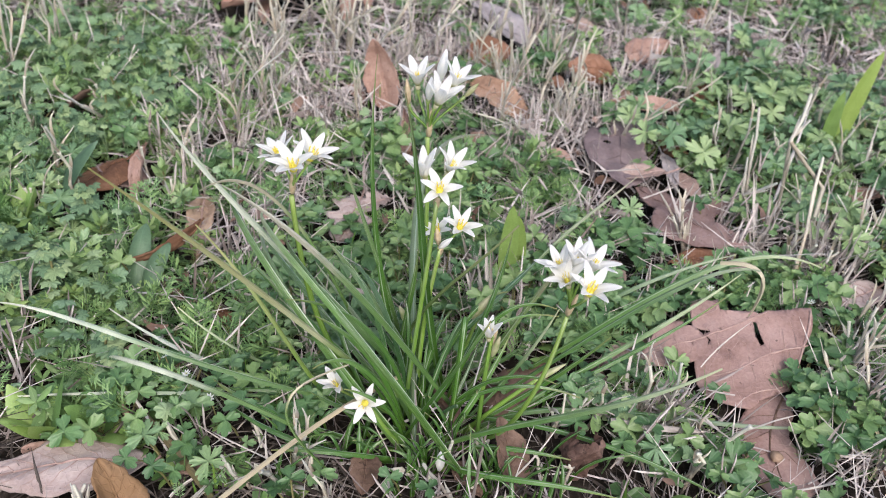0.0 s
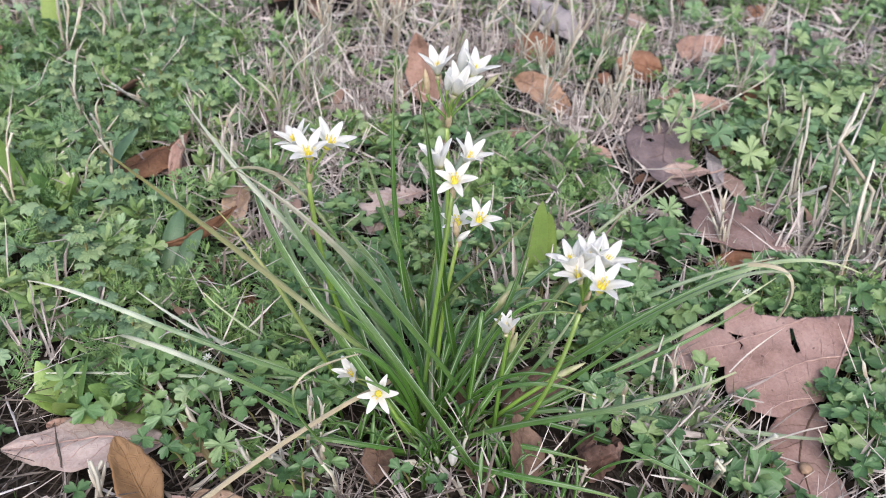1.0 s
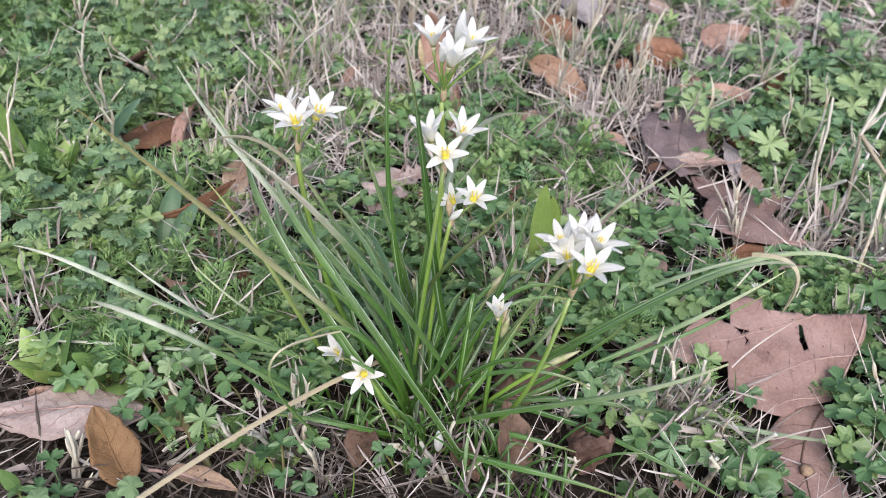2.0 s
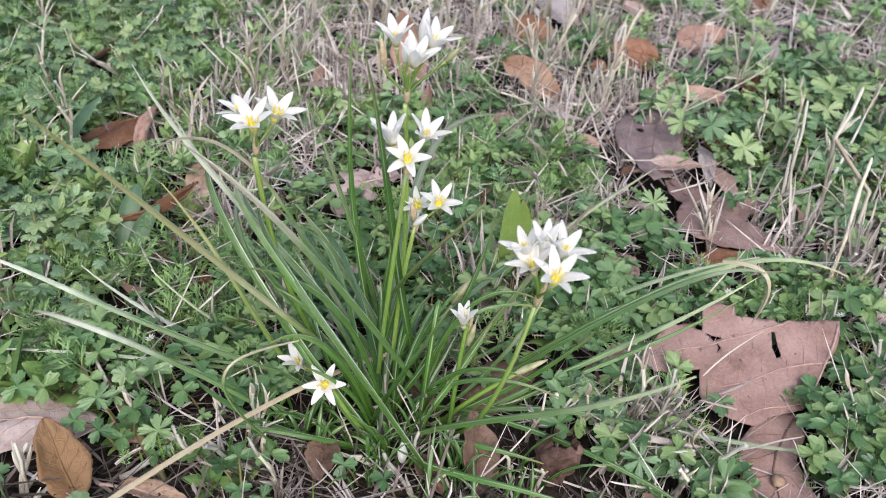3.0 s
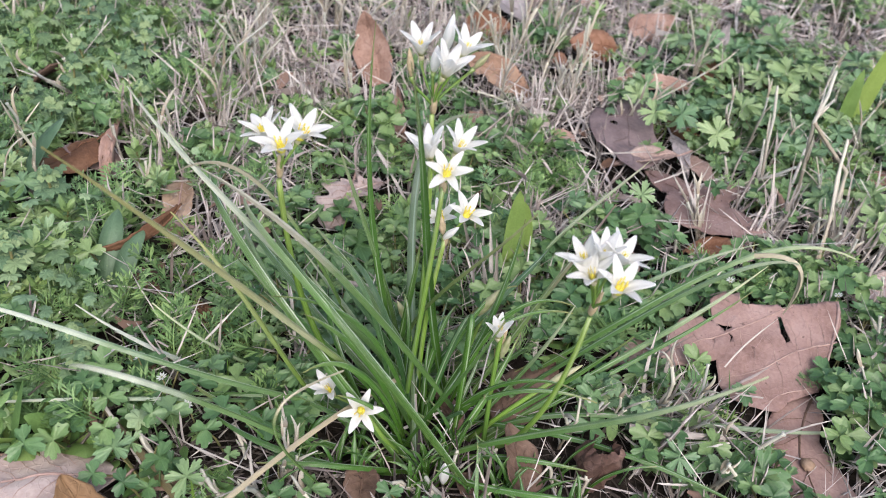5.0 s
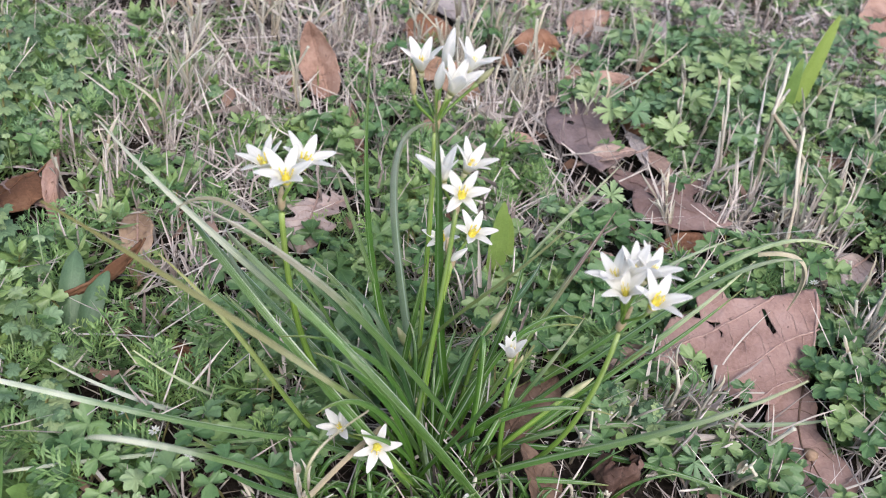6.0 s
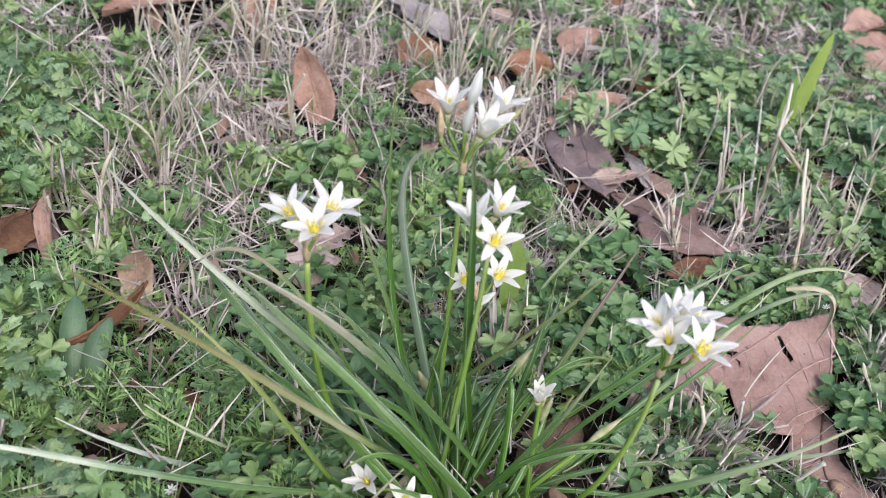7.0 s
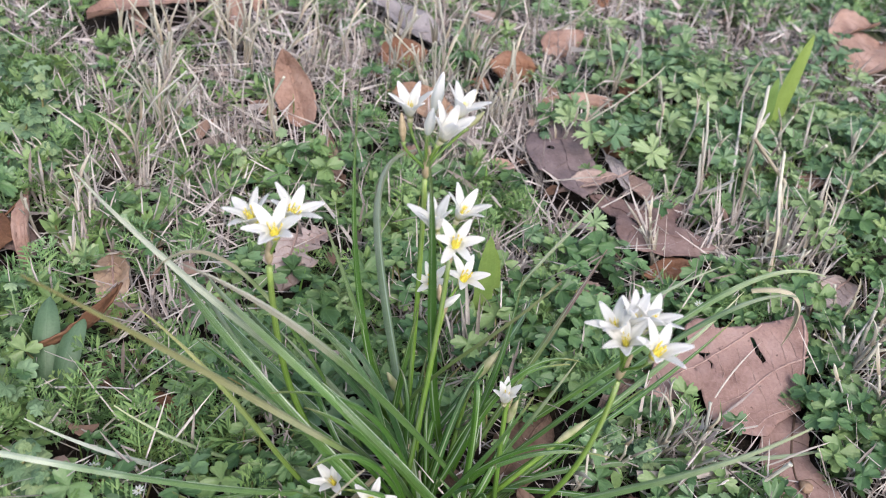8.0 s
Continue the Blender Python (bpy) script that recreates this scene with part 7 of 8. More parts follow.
def scatter(name, shapes, material, label, category, count, size, height, keep, stalks=True, tilt=26, upright=False, patches=None):
    b = Bulk()
    made = tries = 0
    while made < count and tries < count * 30:
        tries += 1
        x, y = spot()
        if name == "lobed_weeds" and ((x < -0.10 and y > 0.34) or (x < 0.0 and y < 0.34)) and rng.random() < 0.75:
            continue
        if (name == "leafy_shoots" and y < 0.38 and x > -0.08) or (name == "feathery_weeds" and (y < 0.30 or (y < 0.335 and x > -0.06))):
            continue
        if x > 0.15 and y > 0.50 and name in ("lobed_weeds", "feathery_weeds", "leafy_shoots", "smooth_weeds") and rng.random() < 0.6:
            continue
        if patches and rng.random() > blobs(patches, x, y) + 0.03:
            continue
        if rng.random() > keep(dryness(x, y)) or not free(x, y, 0.0 if upright else 0.03) or (name != "feathery_weeds" and near_fern(x, y)) or (near_palm(x, y) and rng.random() < 0.6):
            continue
        z = ground_z(x, y)
        s = size * (0.42 + 0.85 * rng.random())
        h = height * rng.uniform(0.3, 1.0) * (1.2 - 0.5 * dryness(x, y))
        if upright:
            b.add(rng.choice(shapes), pose(x, y, z + 0.45 * h, rng.uniform(-15, 15), -rng.uniform(0, 50), rng.uniform(0, 360)) @ Matrix.Scale(s, 4))
        else:
            b.add(rng.choice(shapes), tilt_matrix(x, y, z + h, s, tilt))
            if stalks:
                b.add(stem_piece((x + rng.uniform(-0.006, 0.006), y + rng.uniform(-0.006, 0.006), z - 0.001), (x, y, z + h)), ONE)
        made += 1
    b.build(name, material, label, category)


GREEN_SIDE = ((-0.28, 0.55, 0.10), (-0.22, 0.42, 0.06), (0.28, 0.68, 0.10), (0.40, 0.75, 0.14), (-0.40, 0.75, 0.16), (0.15, 0.95, 0.15), (0.45, 0.95, 0.2))
scatter("lobed_weeds", CLOVERS, CLOVER, "mat of small three-lobed green weeds in the lawn", "weeds", 2650, 0.0106, 0.027, lambda d: 1.02 - d)
scatter("cut_leaf_weeds", PALMS, PALM, "mat of deeply cut green weeds in the lawn", "weeds", 800, 0.0125, 0.019, lambda d: 1.0 - d, patches=GREEN_SIDE)
scatter("feathery_weeds", FERNS, FERN, "feathery green weeds in the lawn", "weeds", 2650, 0.021, 0.036, lambda d: 1.0 - 0.7 * d, upright=True)
scatter("fine_cut_weeds", FERNS, FINECUT, "low finely cut blue-green weeds in the lawn", "weeds", 1500, 0.0165, 0.04, lambda d: 1.0 - 0.8 * d, upright=True, patches=((-0.27, 0.54, 0.10), (-0.20, 0.45, 0.06), (-0.32, 0.66, 0.12), (-0.13, 0.52, 0.05), (0.02, 0.56, 0.05), (0.33, 0.68, 0.06)))
scatter("leafy_shoots", SPRIGS, SPRIG, "short upright yellow-green leafy shoots in the lawn", "weeds", 1300, 0.019, 0.004, lambda d: 1.0 - 0.8 * d, stalks=False, tilt=22, patches=((-0.28, 0.62, 0.16), (-0.2, 0.75, 0.12), (-0.22, 0.45, 0.10), (0.3, 0.66, 0.12), (0.45, 0.8, 0.2), (-0.4, 0.9, 0.2), (0.12, 0.9, 0.1)))
scatter("downy_weeds", ROUNDS, HENBIT, "downy scalloped green weeds in the lawn", "weeds", 650, 0.0050, 0.036, lambda d: 1.0 - d, patches=((-0.25, 0.62, 0.15), (-0.2, 0.38, 0.06), (-0.35, 0.75, 0.15), (0.1, 0.95, 0.1)))
scatter("smooth_weeds", OVATES, OVATE, "small smooth-leaved green weeds in the lawn", "weeds", 1300, 0.013, 0.02, lambda d: 1.0 - 0.8 * d, upright=True)


def lay(x, y):
    """The way in which the dry grass lies at a place, in degrees."""
    return 400 * noise.noise((x * 6, y * 6, 12.0)) if rng.random() < 0.7 else rng.uniform(0, 360)


def thatch():
    """Dry grass: stubs that stand in tufts, and litter that lies on the soil."""
    lying, standing, fresh, crumbs, bits = Bulk(), Bulk(), Bulk(), Bulk(), Bulk()
    n = 0
    while n < 12500:
        x, y = spot()
        d = dryness(x, y)
        if rng.random() > 0.12 + 0.9 * d or (on_broad(x, y) and rng.random() < 0.98) or not free(x, y, 0.16, COVERED):
            continue
        if y < 0.345 and x < 0.13 and rng.random() < 0.8:
            continue
        n += 1
        l, w = rng.uniform(0.010, 0.048), (0.0007 + 0.0018 * rng.random() ** 2.0) * (0.6 + 0.9 * min(0.8, max(0, y - 0.3)))
        m = pose(x, y, ground_z(x, y) + 0.0008 + (0.005 + 0.012 * d) * rng.random() ** 1.5, 0, 0, lay(x, y) + rng.gauss(0, 32)) @ pose(0, 0, 0, rng.uniform(-60, 60), rng.uniform(-22, 12), 0)
        lying.add(rng.choice(STRAWS), m @ Matrix.Diagonal((l, w, w * 1.8, 1)))
    # in front of the clump mostly dark pieces, standing in for shaded gaps
    for _ in range(1900):
        x, y = rng.uniform(-0.26, 0.14), rng.uniform(0.2, 0.315)
        if not free(x, y, 0.25, COVERED) and rng.random() < 0.8:
            continue
        l, w = rng.uniform(0.012, 0.042), 0.0006 + 0.0013 * rng.random() ** 2
        m = pose(x, y, ground_z(x, y) + 0.0008 + 0.011 * rng.random() ** 1.8, 0, 0, lay(x, y) + rng.gauss(0, 40)) @ pose(0, 0, 0, rng.uniform(-70, 70), rng.uniform(-25, 12), 0)
        (crumbs if rng.random() < 0.9 else lying).add(rng.choice(STRAWS), m @ Matrix.Diagonal((l, w, w * 2.0, 1)))
    n = 0
    while n < 2100:
        x, y = rng.uniform(-0.34, 0.38), rng.uniform(0.26, 0.74)
        if on_broad(x, y) or not free(x, y, 0.16, COVERED) or (y < 0.335 and x < 0.13 and rng.random() < 0.8) or rng.random() > 0.3 + dryness(x, y):
            continue
        n += 1
        l, w = rng.uniform(0.006, 0.040), rng.uniform(0.0005, 0.0013)
        m = pose(x, y, ground_z(x, y) + rng.uniform(0.006, 0.022), rng.uniform(-80, 80), rng.uniform(-60, 15), rng.uniform(0, 360))
        bits.add(rng.choice(STRAWS), m @ Matrix.Diagonal((l, w, w * 2.5, 1)))
    for _ in range(11000):
        x, y = spot()
        if y > 0.8 or on_broad(x, y):
            continue
        l, w = rng.uniform(0.004, 0.020), rng.uniform(0.0003, 0.0009)
        m = pose(x, y, ground_z(x, y) + 0.0005 + 0.004 * rng.random() ** 2, rng.uniform(-60, 60), rng.uniform(-18, 10), rng.uniform(0, 360))
        crumbs.add(rng.choice(STRAWS), m @ Matrix.Diagonal((l, w, w * 1.5, 1)))
    n = 0
    while n < 1250:
        x, y = spot()
        if rng.random() > dryness(x, y) ** 1.4 or not free(x, y, 0.08, COVERED) or (y < 0.335 and x < 0.13 and rng.random() < 0.8):
            continue
        n += 1
        lean, az = rng.uniform(0, 38), lay(x, y)
        big = 0.65 + 0.75 * min(0.8, max(0, y - 0.3))
        for _ in range(rng.choice((3, 4, 5, 6, 8))):
            xx, yy = x + rng.gauss(0, 0.0022), y + rng.gauss(0, 0.0022)
            l, w = rng.uniform(0.014, 0.046), (0.0009 + 0.0015 * rng.random() ** 1.6) * big
            m = pose(xx, yy, ground_z(xx, yy) - 0.001, 0, 0, az + rng.gauss(0, 45)) @ pose(0, 0, 0, 0, -90 + max(0, lean + rng.gauss(6, 16)), 0) @ pose(0, 0, 0, rng.gauss(0, 40), 0, 0)
            standing.add(rng.choice(STUBS), m @ Matrix.Diagonal((l, w, l * 0.9, 1)))
    n = 0
    while n < 420:
        x, y = spot()
        if not free(x, y, 0.2, COVERED):
            continue
        n += 1
        for _ in range(3):
            xx, yy = x + rng.gauss(0, 0.004), y + rng.gauss(0, 0.004)
            l, w = rng.uniform(0.014, 0.035), rng.uniform(0.0009, 0.0017)
            fresh.add(rng.choice(GRASSES), pose(xx, yy, ground_z(xx, yy) - 0.001, 0, rng.uniform(-20, 20), rng.uniform(0, 360)) @ Matrix.Diagonal((l, w, l, 1)))
    lying.build("fallen_thatch", STRAW, "matted pale dry grass litter on the soil", "dry grass")
    standing.build("dry_stubble", STRAW, "standing stubble of bleached dry grass", "dry grass")
    crumbs.build("grass_crumbs", CRUMB, "fine dark broken bits of grass on the soil, deepening the shade in front", "dry grass")
    bits.build("straw_bits", PALESTRAW, "short bleached straw bits caught among the weeds", "dry grass")
    fresh.build("young_grass", SPROUT, "sparse fine green grass blades", "grass")


thatch()


def leaf_scraps():
    """Torn scraps of dead leaf and chaff that have sifted down between the weeds."""
    b = Bulk()
    n = 0
    while n < 620:
        x, y = spot()
        if not free(x, y, 0.0, COVERED) or on_broad(x, y) or y < 0.28:
            continue
        n += 1
        l = rng.uniform(0.005, 0.016)
        u = np.linspace(0, 1, 5)
        w = 0.5 * rng.uniform(0.25, 0.6) * np.array([0.4, 0.9, 1.0, 0.8, 0.2]) * np.array([rng.uniform(0.7, 1.2) for _ in u])
        shape = strip(np.stack([u, 0.15 * np.sin(u * rng.uniform(2, 5)), rng.uniform(-0.3, 0.3) * u * (1 - u) * 2], 1), w, rng.uniform(-0.5, 0.5))
        m = pose(x, y, ground_z(x, y) + rng.uniform(0.003, 0.020), rng.uniform(-50, 50), rng.uniform(-40, 40), rng.uniform(0, 360))
        b.add(shape, m @ Matrix.Scale(l, 4))
    b.build("leaf_scraps", SCRAP, "torn brown scraps of dead leaf among the weeds", "dead leaves")


leaf_scraps()


def stubble_tuft(x, y):
    """A tuft of cut dry grass: a few bleached stubs leaning together."""
    w = tagged(new("stubble_tuft"), "small tuft of bleached dry grass stubs", "dry grass", "stubble tufts")
    w.location = (x, y, ground_z(x, y))
    lean, az = rng.uniform(0, 25), rng.uniform(0, 2 * math.pi)
    for _ in range(rng.choice((3, 4, 5, 6))):
        a = az + rng.uniform(-0.6, 0.6)
        t = radians(lean + rng.uniform(-10, 25))
        l = rng.uniform(0.018, 0.048)
        b = np.array([rng.gauss(0, 0.0016), rng.gauss(0, 0.0016), -0.001])
        d = np.array([math.sin(t) * math.cos(a), math.sin(t) * math.sin(a), math.cos(t)])
        k = np.array([rng.uniform(-1, 1), rng.uniform(-1, 1), 0]) * 0.12 * l
        c = (b, b + d * l * 0.33 + k, b + d * l * 0.66 + k * rng.uniform(-1, 1), b + d * l)
        me = ribbon_mesh("stub", c, rng.uniform(0.0008, 0.0017), STRAW, n=7, thick=0.0003, channel=0.9, taper=0.85, root=1.0, twist=rng.uniform(-1, 1))
        part("stub", me, w)


def tall_tuft(x, y, high):
    """Last year's grass: jointed stalks from one root, kinked at the joints, with torn sheaths."""
    w = tagged(new("dry_grass_tuft"), "tall bent bleached dry grass stalks", "dry grass", "tall dry stalks")
    w.location = (x, y, ground_z(x, y))
    az = rng.uniform(0, 2 * math.pi)
    for _ in range(rng.choice((1, 2, 2, 3))):
        a, t = az + rng.gauss(0, 0.9), radians(abs(rng.gauss(6, 14)))
        d = np.array([math.sin(t) * math.cos(a), math.sin(t) * math.sin(a), math.cos(t)])
        p = np.array([rng.gauss(0, 0.0025), rng.gauss(0, 0.0025), -0.001])
        line, radii, joints = [p], [0.0010], [(p, d)]
        l = high * rng.uniform(0.6, 1.15)
        for _ in range(rng.choice((2, 3, 4))):
            step = l * rng.uniform(0.2, 0.42)
            for f in (0.1, 0.5, 0.9, 1.0):
                line.append(p + d * step * f)
                radii.append(0.0010 if f == 1.0 else 0.00072)
            p = line[-1]
            joints.append((p, d))
            d = d + np.array([rng.gauss(0, 0.2), rng.gauss(0, 0.2), rng.gauss(-0.05, 0.1)])
            d /= np.linalg.norm(d)
        k = rng.uniform(0.85, 1.45)
        part("stalk", tube_mesh("stalk", line, [k * q for q in radii], BUNDLE, 5), w)
        for p, d in joints:
            for _ in range(rng.choice((0, 1, 1, 2))):
                e = d + np.array([rng.gauss(0, 0.28), rng.gauss(0, 0.28), 0.1])
                e /= np.linalg.norm(e)
                q = high * rng.uniform(0.2, 0.55)
                out = np.array([rng.gauss(0, 0.14), rng.gauss(0, 0.14), rng.uniform(-0.15, 0.05)])
                part("dry_blade", ribbon_mesh("dry_blade", (p, p + d * q * 0.35, p + e * q * 0.7, p + (e + out) * q), rng.uniform(0.0012, 0.0024), BUNDLE, n=7, thick=0.0003, channel=0.9, taper=0.45, root=0.9, twist=rng.uniform(-1.5, 1.5)), w)


def sheaf(foot, top, count):
    """A sheaf of bleached blades that rise together from one root and fray at the top."""
    x, y = foot
    w = tagged(new("dry_grass_sheaf"), "upright sheaf of bleached frayed dry grass blades", "dry grass", "dry grass sheaves")
    z = ground_z(x, y)
    w.location = (x, y, z)
    up = np.array([top[0] - x, top[1] - y, top[2] - z])
    l = np.linalg.norm(up)
    for _ in range(count):
        b = np.array([rng.gauss(0, 0.0018), rng.gauss(0, 0.0018), -0.001])
        e = up * rng.uniform(0.45, 1.05) + np.array([rng.gauss(0, 0.13), rng.gauss(0, 0.13), 0]) * l
        k = np.array([rng.gauss(0, 0.05), rng.gauss(0, 0.05), 0]) * l
        c = (b, b + e * 0.35 + k, b + e * 0.7 - k * 0.5, b + e)
        part("dry_blade", ribbon_mesh("dry_blade", c, rng.uniform(0.0012, 0.0026), PALESTRAW, n=8, thick=0.0003, channel=0.9, taper=0.5, root=0.8, twist=rng.uniform(-1.5, 1.5)), w)


for foot, top, count in (((0.1018, 0.6539), (0.0982, 0.6599, 0.0485), 16), ((0.1847, 0.5237), (0.1715, 0.5297, 0.0490), 6), ((0.2371, 0.5355), (0.2296, 0.5415, 0.0421), 7), ((0.2669, 0.5273), (0.2657, 0.5333, 0.0430), 8), ((0.0480, 0.4240), (0.0330, 0.4160, 0.0700), 10), ((0.0693, 0.4051), (0.0630, 0.4111, 0.0330), 6), ((0.2351, 0.5290), (0.2207, 0.5350, 0.0640), 8), ((-0.0390, 0.7401), (-0.0421, 0.7461, 0.0559), 8), ((-0.0664, 0.7610), (-0.0980, 0.7670, 0.0424), 6), ((-0.1299, 0.6503), (-0.1366, 0.6563, 0.0334), 8), ((0.1365, 0.3990), (0.1308, 0.4050, 0.0264), 5), ((0.1413, 0.3805), (0.1396, 0.3865, 0.0244), 5), ((0.0370, 0.4670), (0.0279, 0.4730, 0.0389), 6), ((-0.1422, 0.5756), (-0.1376, 0.5816, 0.0339), 8), ((-0.0993, 0.6056), (-0.1062, 0.6116, 0.0387), 8), ((-0.0018, 0.7605), (-0.0092, 0.7665, 0.0452), 6), ((0.2523, 0.7085), (0.2461, 0.7145, 0.0459), 6), ((0.1584, 0.7615), (0.1519, 0.7675, 0.0422), 6), ((0.0822, 0.6475), (0.0784, 0.6535, 0.0401), 10)):
    sheaf(foot, top, count)


def broken_stalks(strands, label="tall dead grass stalk, forked and snapped at its joint"):
    """One dead grass plant: jointed stalks, snapped and bent where they are weak, with frayed sheaths."""
    x, y = strands[0][1][0][:2]
    w = tagged(new("broken_dry_stalk"), label, "dry grass", "broken dry stalks")
    w.location = (x, y, 0)
    for radius, pts in strands:
        pts = [np.array(p) - np.array([x, y, 0]) for p in pts]
        line, radii = [], []
        for p, q in zip(pts, pts[1:]):
            for f in (0.0, 0.06, 0.5, 0.94):
                sway = np.array([rng.gauss(0, 0.0007), rng.gauss(0, 0.0007), 0]) * (f == 0.5)
                line.append(p + (q - p) * f + sway)
                radii.append(radius * (1.2 if f == 0.0 else 0.95))
        line.append(pts[-1])
        radii.append(radius * 0.6)
        part("stalk", tube_mesh("stalk", line, radii, BUNDLE, 6), w)
        for p, q in zip(pts, pts[1:]):
            for _ in range(2):
                e = p + (q - p) * rng.uniform(0.4, 0.95) + np.array([rng.gauss(0, 0.0022), rng.gauss(0, 0.0022), rng.gauss(0, 0.0012)])
                part("dry_blade", ribbon_mesh("dry_blade", (p, p + (e - p) * 0.35, p + (e - p) * 0.7, e), rng.uniform(0.0012, 0.0024), BUNDLE, n=7, thick=0.0003, channel=0.9, taper=0.5, root=0.9, twist=rng.uniform(-1.5, 1.5)), w)


broken_stalks(((0.0013, ((0.2499, 0.5556, 0.0), (0.2428, 0.5505, 0.045), (0.2332, 0.5444, 0.0833), (0.2459, 0.5711, 0.1062))), (0.0010, ((0.2345, 0.5470, 0.0850), (0.2486, 0.5632, 0.0912))), (0.0013, ((0.2332, 0.5444, 0.0833), (0.2646, 0.5410, 0.0536), (0.2690, 0.5330, 0.0010)))))
broken_stalks(((0.0011, ((0.2440, 0.4830, 0.0), (0.2498, 0.5071, 0.0393), (0.2602, 0.5489, 0.0724))),))
broken_stalks(((0.0011, ((0.2299, 0.5660, 0.0), (0.2299, 0.5860, 0.0383), (0.2299, 0.6080, 0.0739))), (0.0009, ((0.2290, 0.5670, 0.0), (0.2265, 0.5870, 0.0440)))))
broken_stalks(((0.0011, ((0.2100, 0.5759, 0.0030), (0.2280, 0.5710, 0.0220), (0.2456, 0.5664, 0.0376))), (0.0009, ((0.2110, 0.5740, 0.0030), (0.2290, 0.5680, 0.0170), (0.2390, 0.5650, 0.0250))), (0.0009, ((0.2120, 0.5770, 0.0030), (0.2040, 0.5850, 0.0280)))))
CUT = "short cut stub of bleached dry grass"
broken_stalks(((0.0009, ((0.0473, 0.3200, 0.0030), (0.0455, 0.3192, 0.0140), (0.0449, 0.3203, 0.0220))),), CUT)
broken_stalks(((0.0008, ((0.0512, 0.3210, 0.0030), (0.0485, 0.3200, 0.0120), (0.0499, 0.3216, 0.0180))),), CUT)
broken_stalks(((0.0010, ((0.0365, 0.3155, 0.0030), (0.0314, 0.3104, 0.0120), (0.0318, 0.3167, 0.0200))),), CUT)
broken_stalks(((0.0013, ((0.0405, 0.2934, 0.0030), (0.0422, 0.2968, 0.0100), (0.0496, 0.3036, 0.0160))),), CUT)
broken_stalks(((0.0009, ((0.0783, 0.3103, 0.0030), (0.0754, 0.3124, 0.0120), (0.0715, 0.3140, 0.0220))),), CUT)
broken_stalks(((0.0011, ((0.0363, 0.2911, 0.0030), (0.0264, 0.2995, 0.0100), (0.0186, 0.3024, 0.0180))),), CUT)
broken_stalks(((0.0008, ((0.0184, 0.3002, 0.0040), (0.0123, 0.2999, 0.0120), (0.0046, 0.2986, 0.0160))),), CUT)
broken_stalks(((0.0008, ((0.0879, 0.3058, 0.0040), (0.0909, 0.3119, 0.0160), (0.0899, 0.3127, 0.0180))),), CUT)
broken_stalks(((0.0012, ((0.0932, 0.3508, 0.0040), (0.0932, 0.3481, 0.0200), (0.0911, 0.3477, 0.0300))),), CUT)
broken_stalks(((0.0009, ((0.0952, 0.3513, 0.0040), (0.0963, 0.3488, 0.0180), (0.0988, 0.3498, 0.0260))),), CUT)
broken_stalks(((0.0014, ((-0.0889, 0.2669, 0.0100), (-0.0811, 0.2728, 0.0140), (-0.0734, 0.2832, 0.0160))),), CUT)
broken_stalks(((0.0011, ((-0.0886, 0.2923, 0.0080), (-0.0980, 0.2995, 0.0140), (-0.1052, 0.3043, 0.0220))),), CUT)
broken_stalks(((0.0008, ((-0.1239, 0.2508, 0.0060), (-0.1255, 0.2552, 0.0160), (-0.1313, 0.2622, 0.0260))),), CUT)
broken_stalks(((0.0009, ((-0.1259, 0.2508, 0.0060), (-0.1260, 0.2580, 0.0160), (-0.1277, 0.2648, 0.0240))),), CUT)
broken_stalks(((0.0008, ((-0.1169, 0.2456, 0.0120), (-0.1134, 0.2564, 0.0140))),), CUT)
broken_stalks(((0.0009, ((-0.0624, 0.2870, 0.0060), (-0.0692, 0.2875, 0.0140), (-0.0748, 0.2901, 0.0220))),), CUT)
broken_stalks(((0.0010, ((-0.0603, 0.2853, 0.0060), (-0.0671, 0.2858, 0.0120), (-0.0719, 0.2877, 0.0200))),), CUT)
broken_stalks(((0.0008, ((-0.0670, 0.3197, 0.0080), (-0.0672, 0.3154, 0.0200), (-0.0602, 0.3058, 0.0100))),), CUT)
for foot, top, count in (((-0.0505, 0.3269), (-0.0480, 0.3213, 0.0300), 6), ((-0.1100, 0.3200), (-0.1065, 0.3148, 0.0270), 6), ((0.2713, 0.5190), (0.2590, 0.5110, 0.0640), 6), ((0.2850, 0.5150), (0.2830, 0.5130, 0.0480), 5), ((0.3000, 0.5230), (0.2960, 0.5200, 0.0520), 6), ((0.2780, 0.4860), (0.2790, 0.4900, 0.0360), 6), ((0.2530, 0.4930), (0.2500, 0.5000, 0.0360), 5), ((0.3120, 0.5600), (0.3080, 0.5650, 0.0600), 6), ((0.1760, 0.5560), (0.1830, 0.5600, 0.0360), 6)):
    sheaf(foot, top, count)


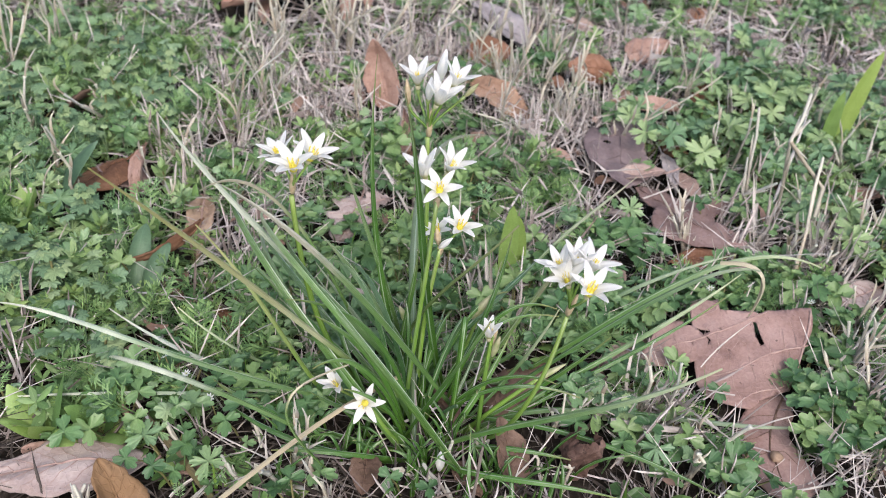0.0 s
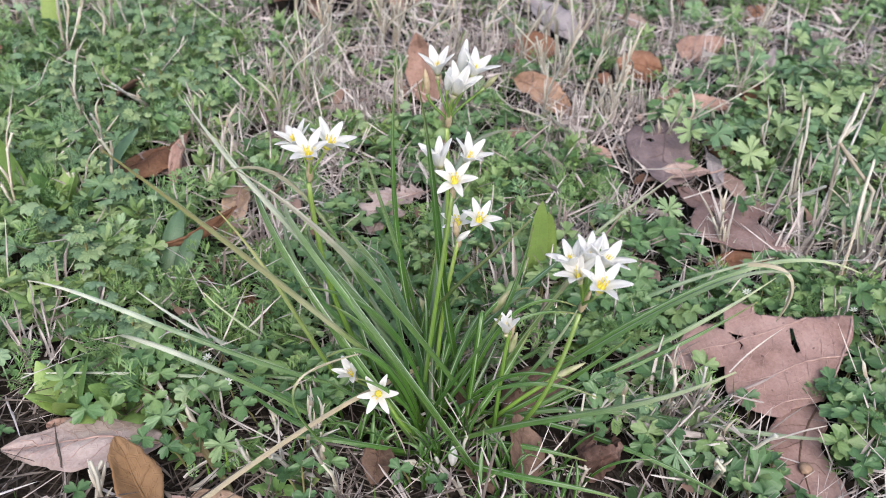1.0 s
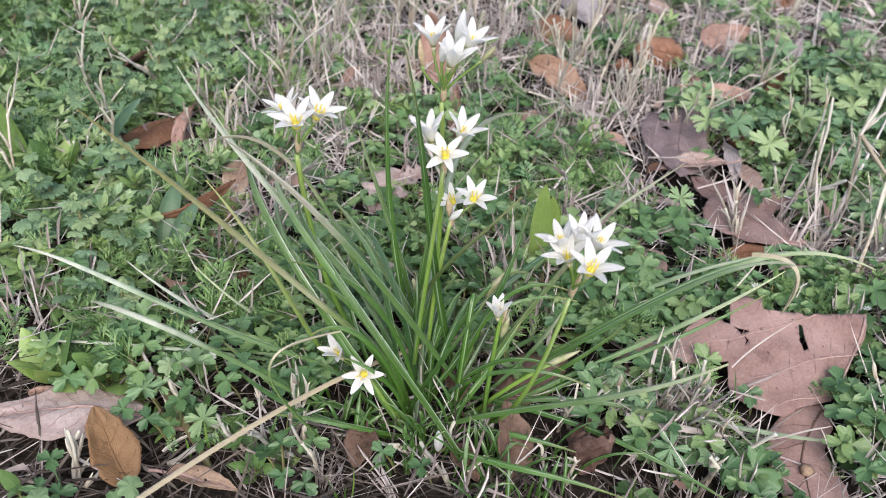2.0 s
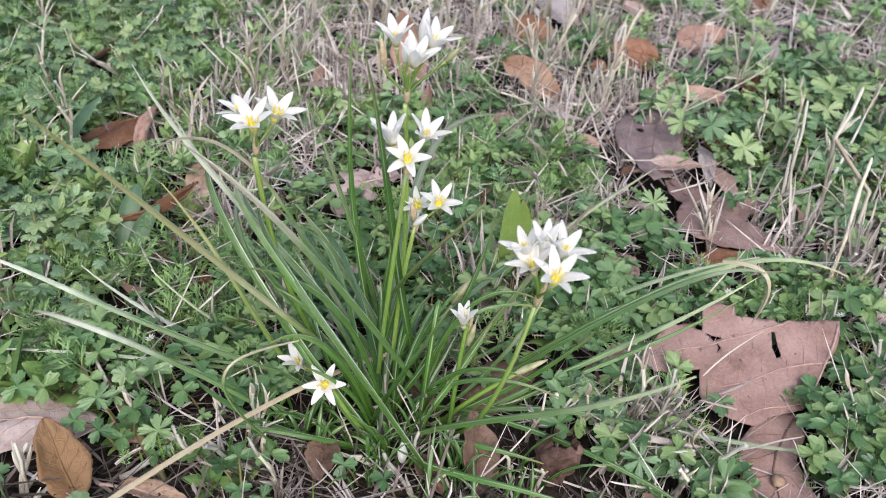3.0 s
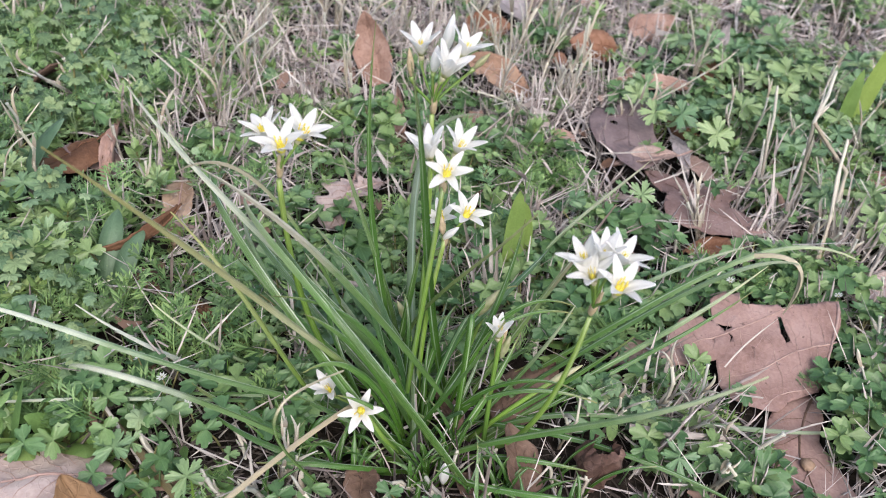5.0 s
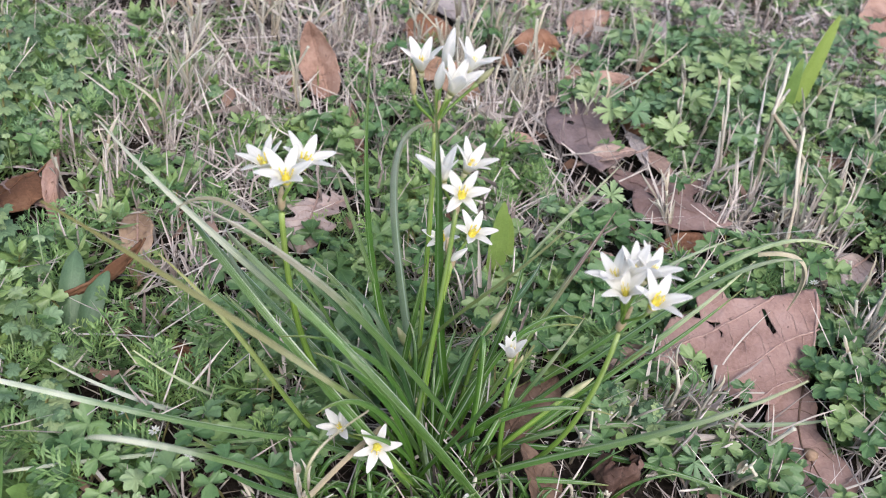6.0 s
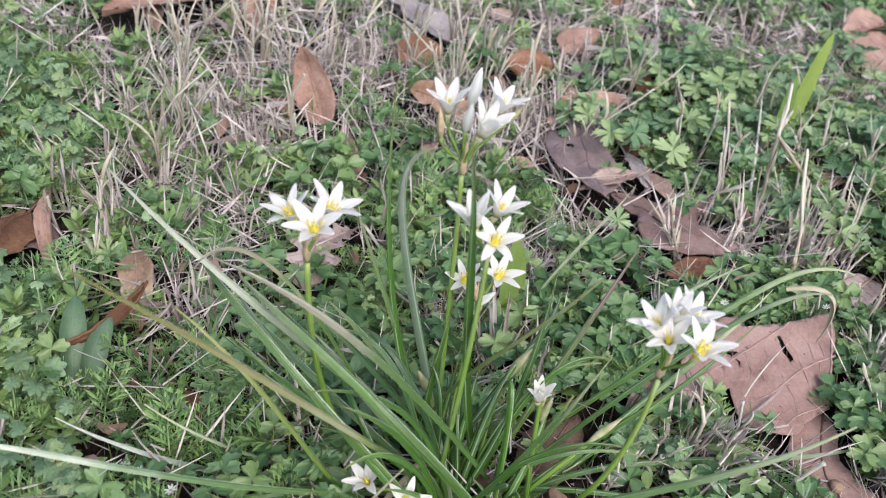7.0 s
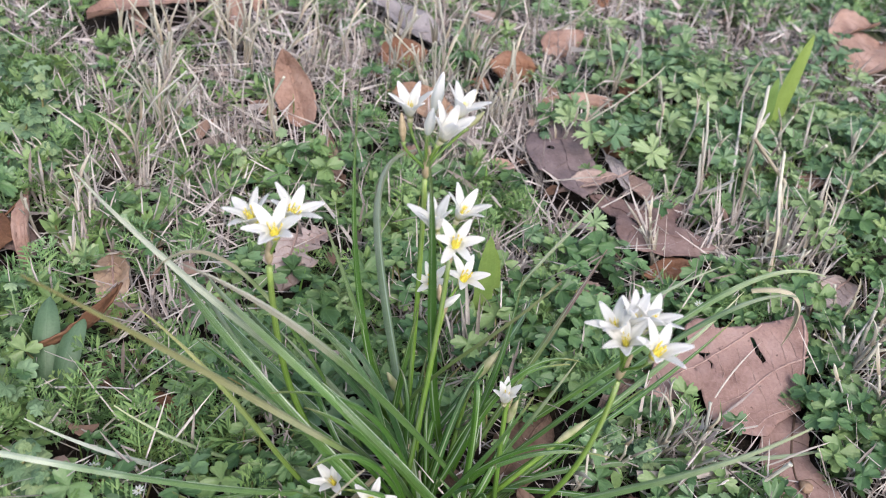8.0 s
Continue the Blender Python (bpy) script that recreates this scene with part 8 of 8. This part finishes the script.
def tall_tufts():
    for cx, cy, sx, sy, count, high in ((0.30, 0.57, 0.05, 0.035, 3, 0.06), (0.24, 0.50, 0.04, 0.03, 4, 0.045), (0.10, 0.68, 0.06, 0.04, 14, 0.06), (-0.12, 0.72, 0.06, 0.07, 16, 0.07), (0.0, 0.80, 0.12, 0.06, 18, 0.075), (-0.30, 0.80, 0.08, 0.06, 10, 0.07), (0.265, 0.40, 0.022, 0.04, 12, 0.045), (0.135, 0.355, 0.02, 0.02, 4, 0.035), (0.10, 0.35, 0.02, 0.02, 2, 0.035), (-0.20, 0.50, 0.05, 0.06, 10, 0.045), (-0.29, 0.62, 0.07, 0.08, 10, 0.05), (0.33, 0.66, 0.06, 0.06, 8, 0.05), (-0.05, 0.29, 0.04, 0.012, 4, 0.028)):
        n = 0
        while n < count:
            x, y = rng.gauss(cx, sx), rng.gauss(cy, sy)
            if on_broad(x, y) or y < 0.265 or not free(x, y, 0.12, COVERED):
                continue
            tall_tuft(x, y, high)
            n += 1


tall_tufts()


def grass_tufts():
    """Fresh narrow blades that come up round the foot of the clump."""
    for _ in range(34):
        x, y = 0.015 + rng.gauss(0, 0.042), 0.312 + rng.gauss(0, 0.014)
        if math.hypot(x - 0.015, y - 0.335) < 0.012 or y < 0.27:
            continue
        w = tagged(new("grass_tuft"), "tuft of fresh narrow green grass blades", "grass", "fresh grass tufts")
        w.location = (x, y, ground_z(x, y))
        for _ in range(rng.choice((3, 4, 5, 6))):
            a, l = rng.uniform(0, 2 * math.pi), rng.uniform(0.012, 0.038)
            b = np.array([rng.gauss(0, 0.004), rng.gauss(0, 0.004), -0.001])
            d = np.array([math.cos(a), math.sin(a), 0.0]) * rng.uniform(0.1, 0.8)
            up = np.array([0, 0, 1.0])
            c = (b, b + up * l * 0.4 + d * l * 0.1, b + up * l * 0.75 + d * l * 0.4, b + up * l * rng.uniform(0.6, 1.0) + d * l)
            part("blade", ribbon_mesh("blade", c, rng.uniform(0.0013, 0.0026), BLADE["green"], n=8, thick=0.0003, channel=0.6, twist=rng.uniform(-0.8, 0.8)), w)


grass_tufts()


def tufts():
    n = 0
    while n < 170:
        x, y = rng.uniform(-0.22, 0.36), rng.uniform(0.26, 0.68)
        if rng.random() > dryness(x, y) or not free(x, y, 0.05) or (y < 0.335 and rng.random() < 0.7):
            continue
        stubble_tuft(x, y)
        n += 1


tufts()


def outer_lawn():
    """The lawn that goes on all round, coarser the further it lies."""
    green, dry = Bulk(), Bulk()
    for i in range(9000):
        a, r = rng.uniform(0, 2 * math.pi), 0.30 + 3.4 * rng.random() ** 2.0
        x, y = 0.05 + r * math.cos(a), 0.55 + r * math.sin(a)
        if 0.19 < y < 1.2 and abs(x - 0.06 * (y - 0.2)) < 0.32 + 0.50 * (y - 0.2):
            continue
        k = 0.7 + 0.9 * r
        z = ground_z(x, y) if r < 2.4 else 0.0
        if noise.noise((x * 2.3, y * 2.3, 8)) > -0.05 + 0.25 * rng.uniform(-1, 1):
            for _ in range(3):
                m = pose(x + rng.gauss(0, 0.02 * k), y + rng.gauss(0, 0.02 * k), z, rng.uniform(-15, 15), -rng.uniform(0, 50), rng.uniform(0, 360))
                green.add(rng.choice(OVATES), m @ Matrix.Scale(0.018 * k * rng.uniform(0.7, 1.2), 4))
        else:
            for _ in range(3):
                m = pose(x + rng.gauss(0, 0.02 * k), y + rng.gauss(0, 0.02 * k), z + 0.002, 0, 0, rng.uniform(0, 360)) @ pose(0, 0, 0, 0, -rng.uniform(0, 80), 0)
                w = 0.0016 * k
                dry.add(rng.choice(STRAWS), m @ Matrix.Diagonal((0.035 * k, w, w * 2, 1)))
    green.build("outer_weeds", CLOVER, "low green weeds of the lawn further out", "weeds")
    dry.build("outer_stubble", STRAW, "dry grass of the lawn further out", "dry grass")


outer_lawn()
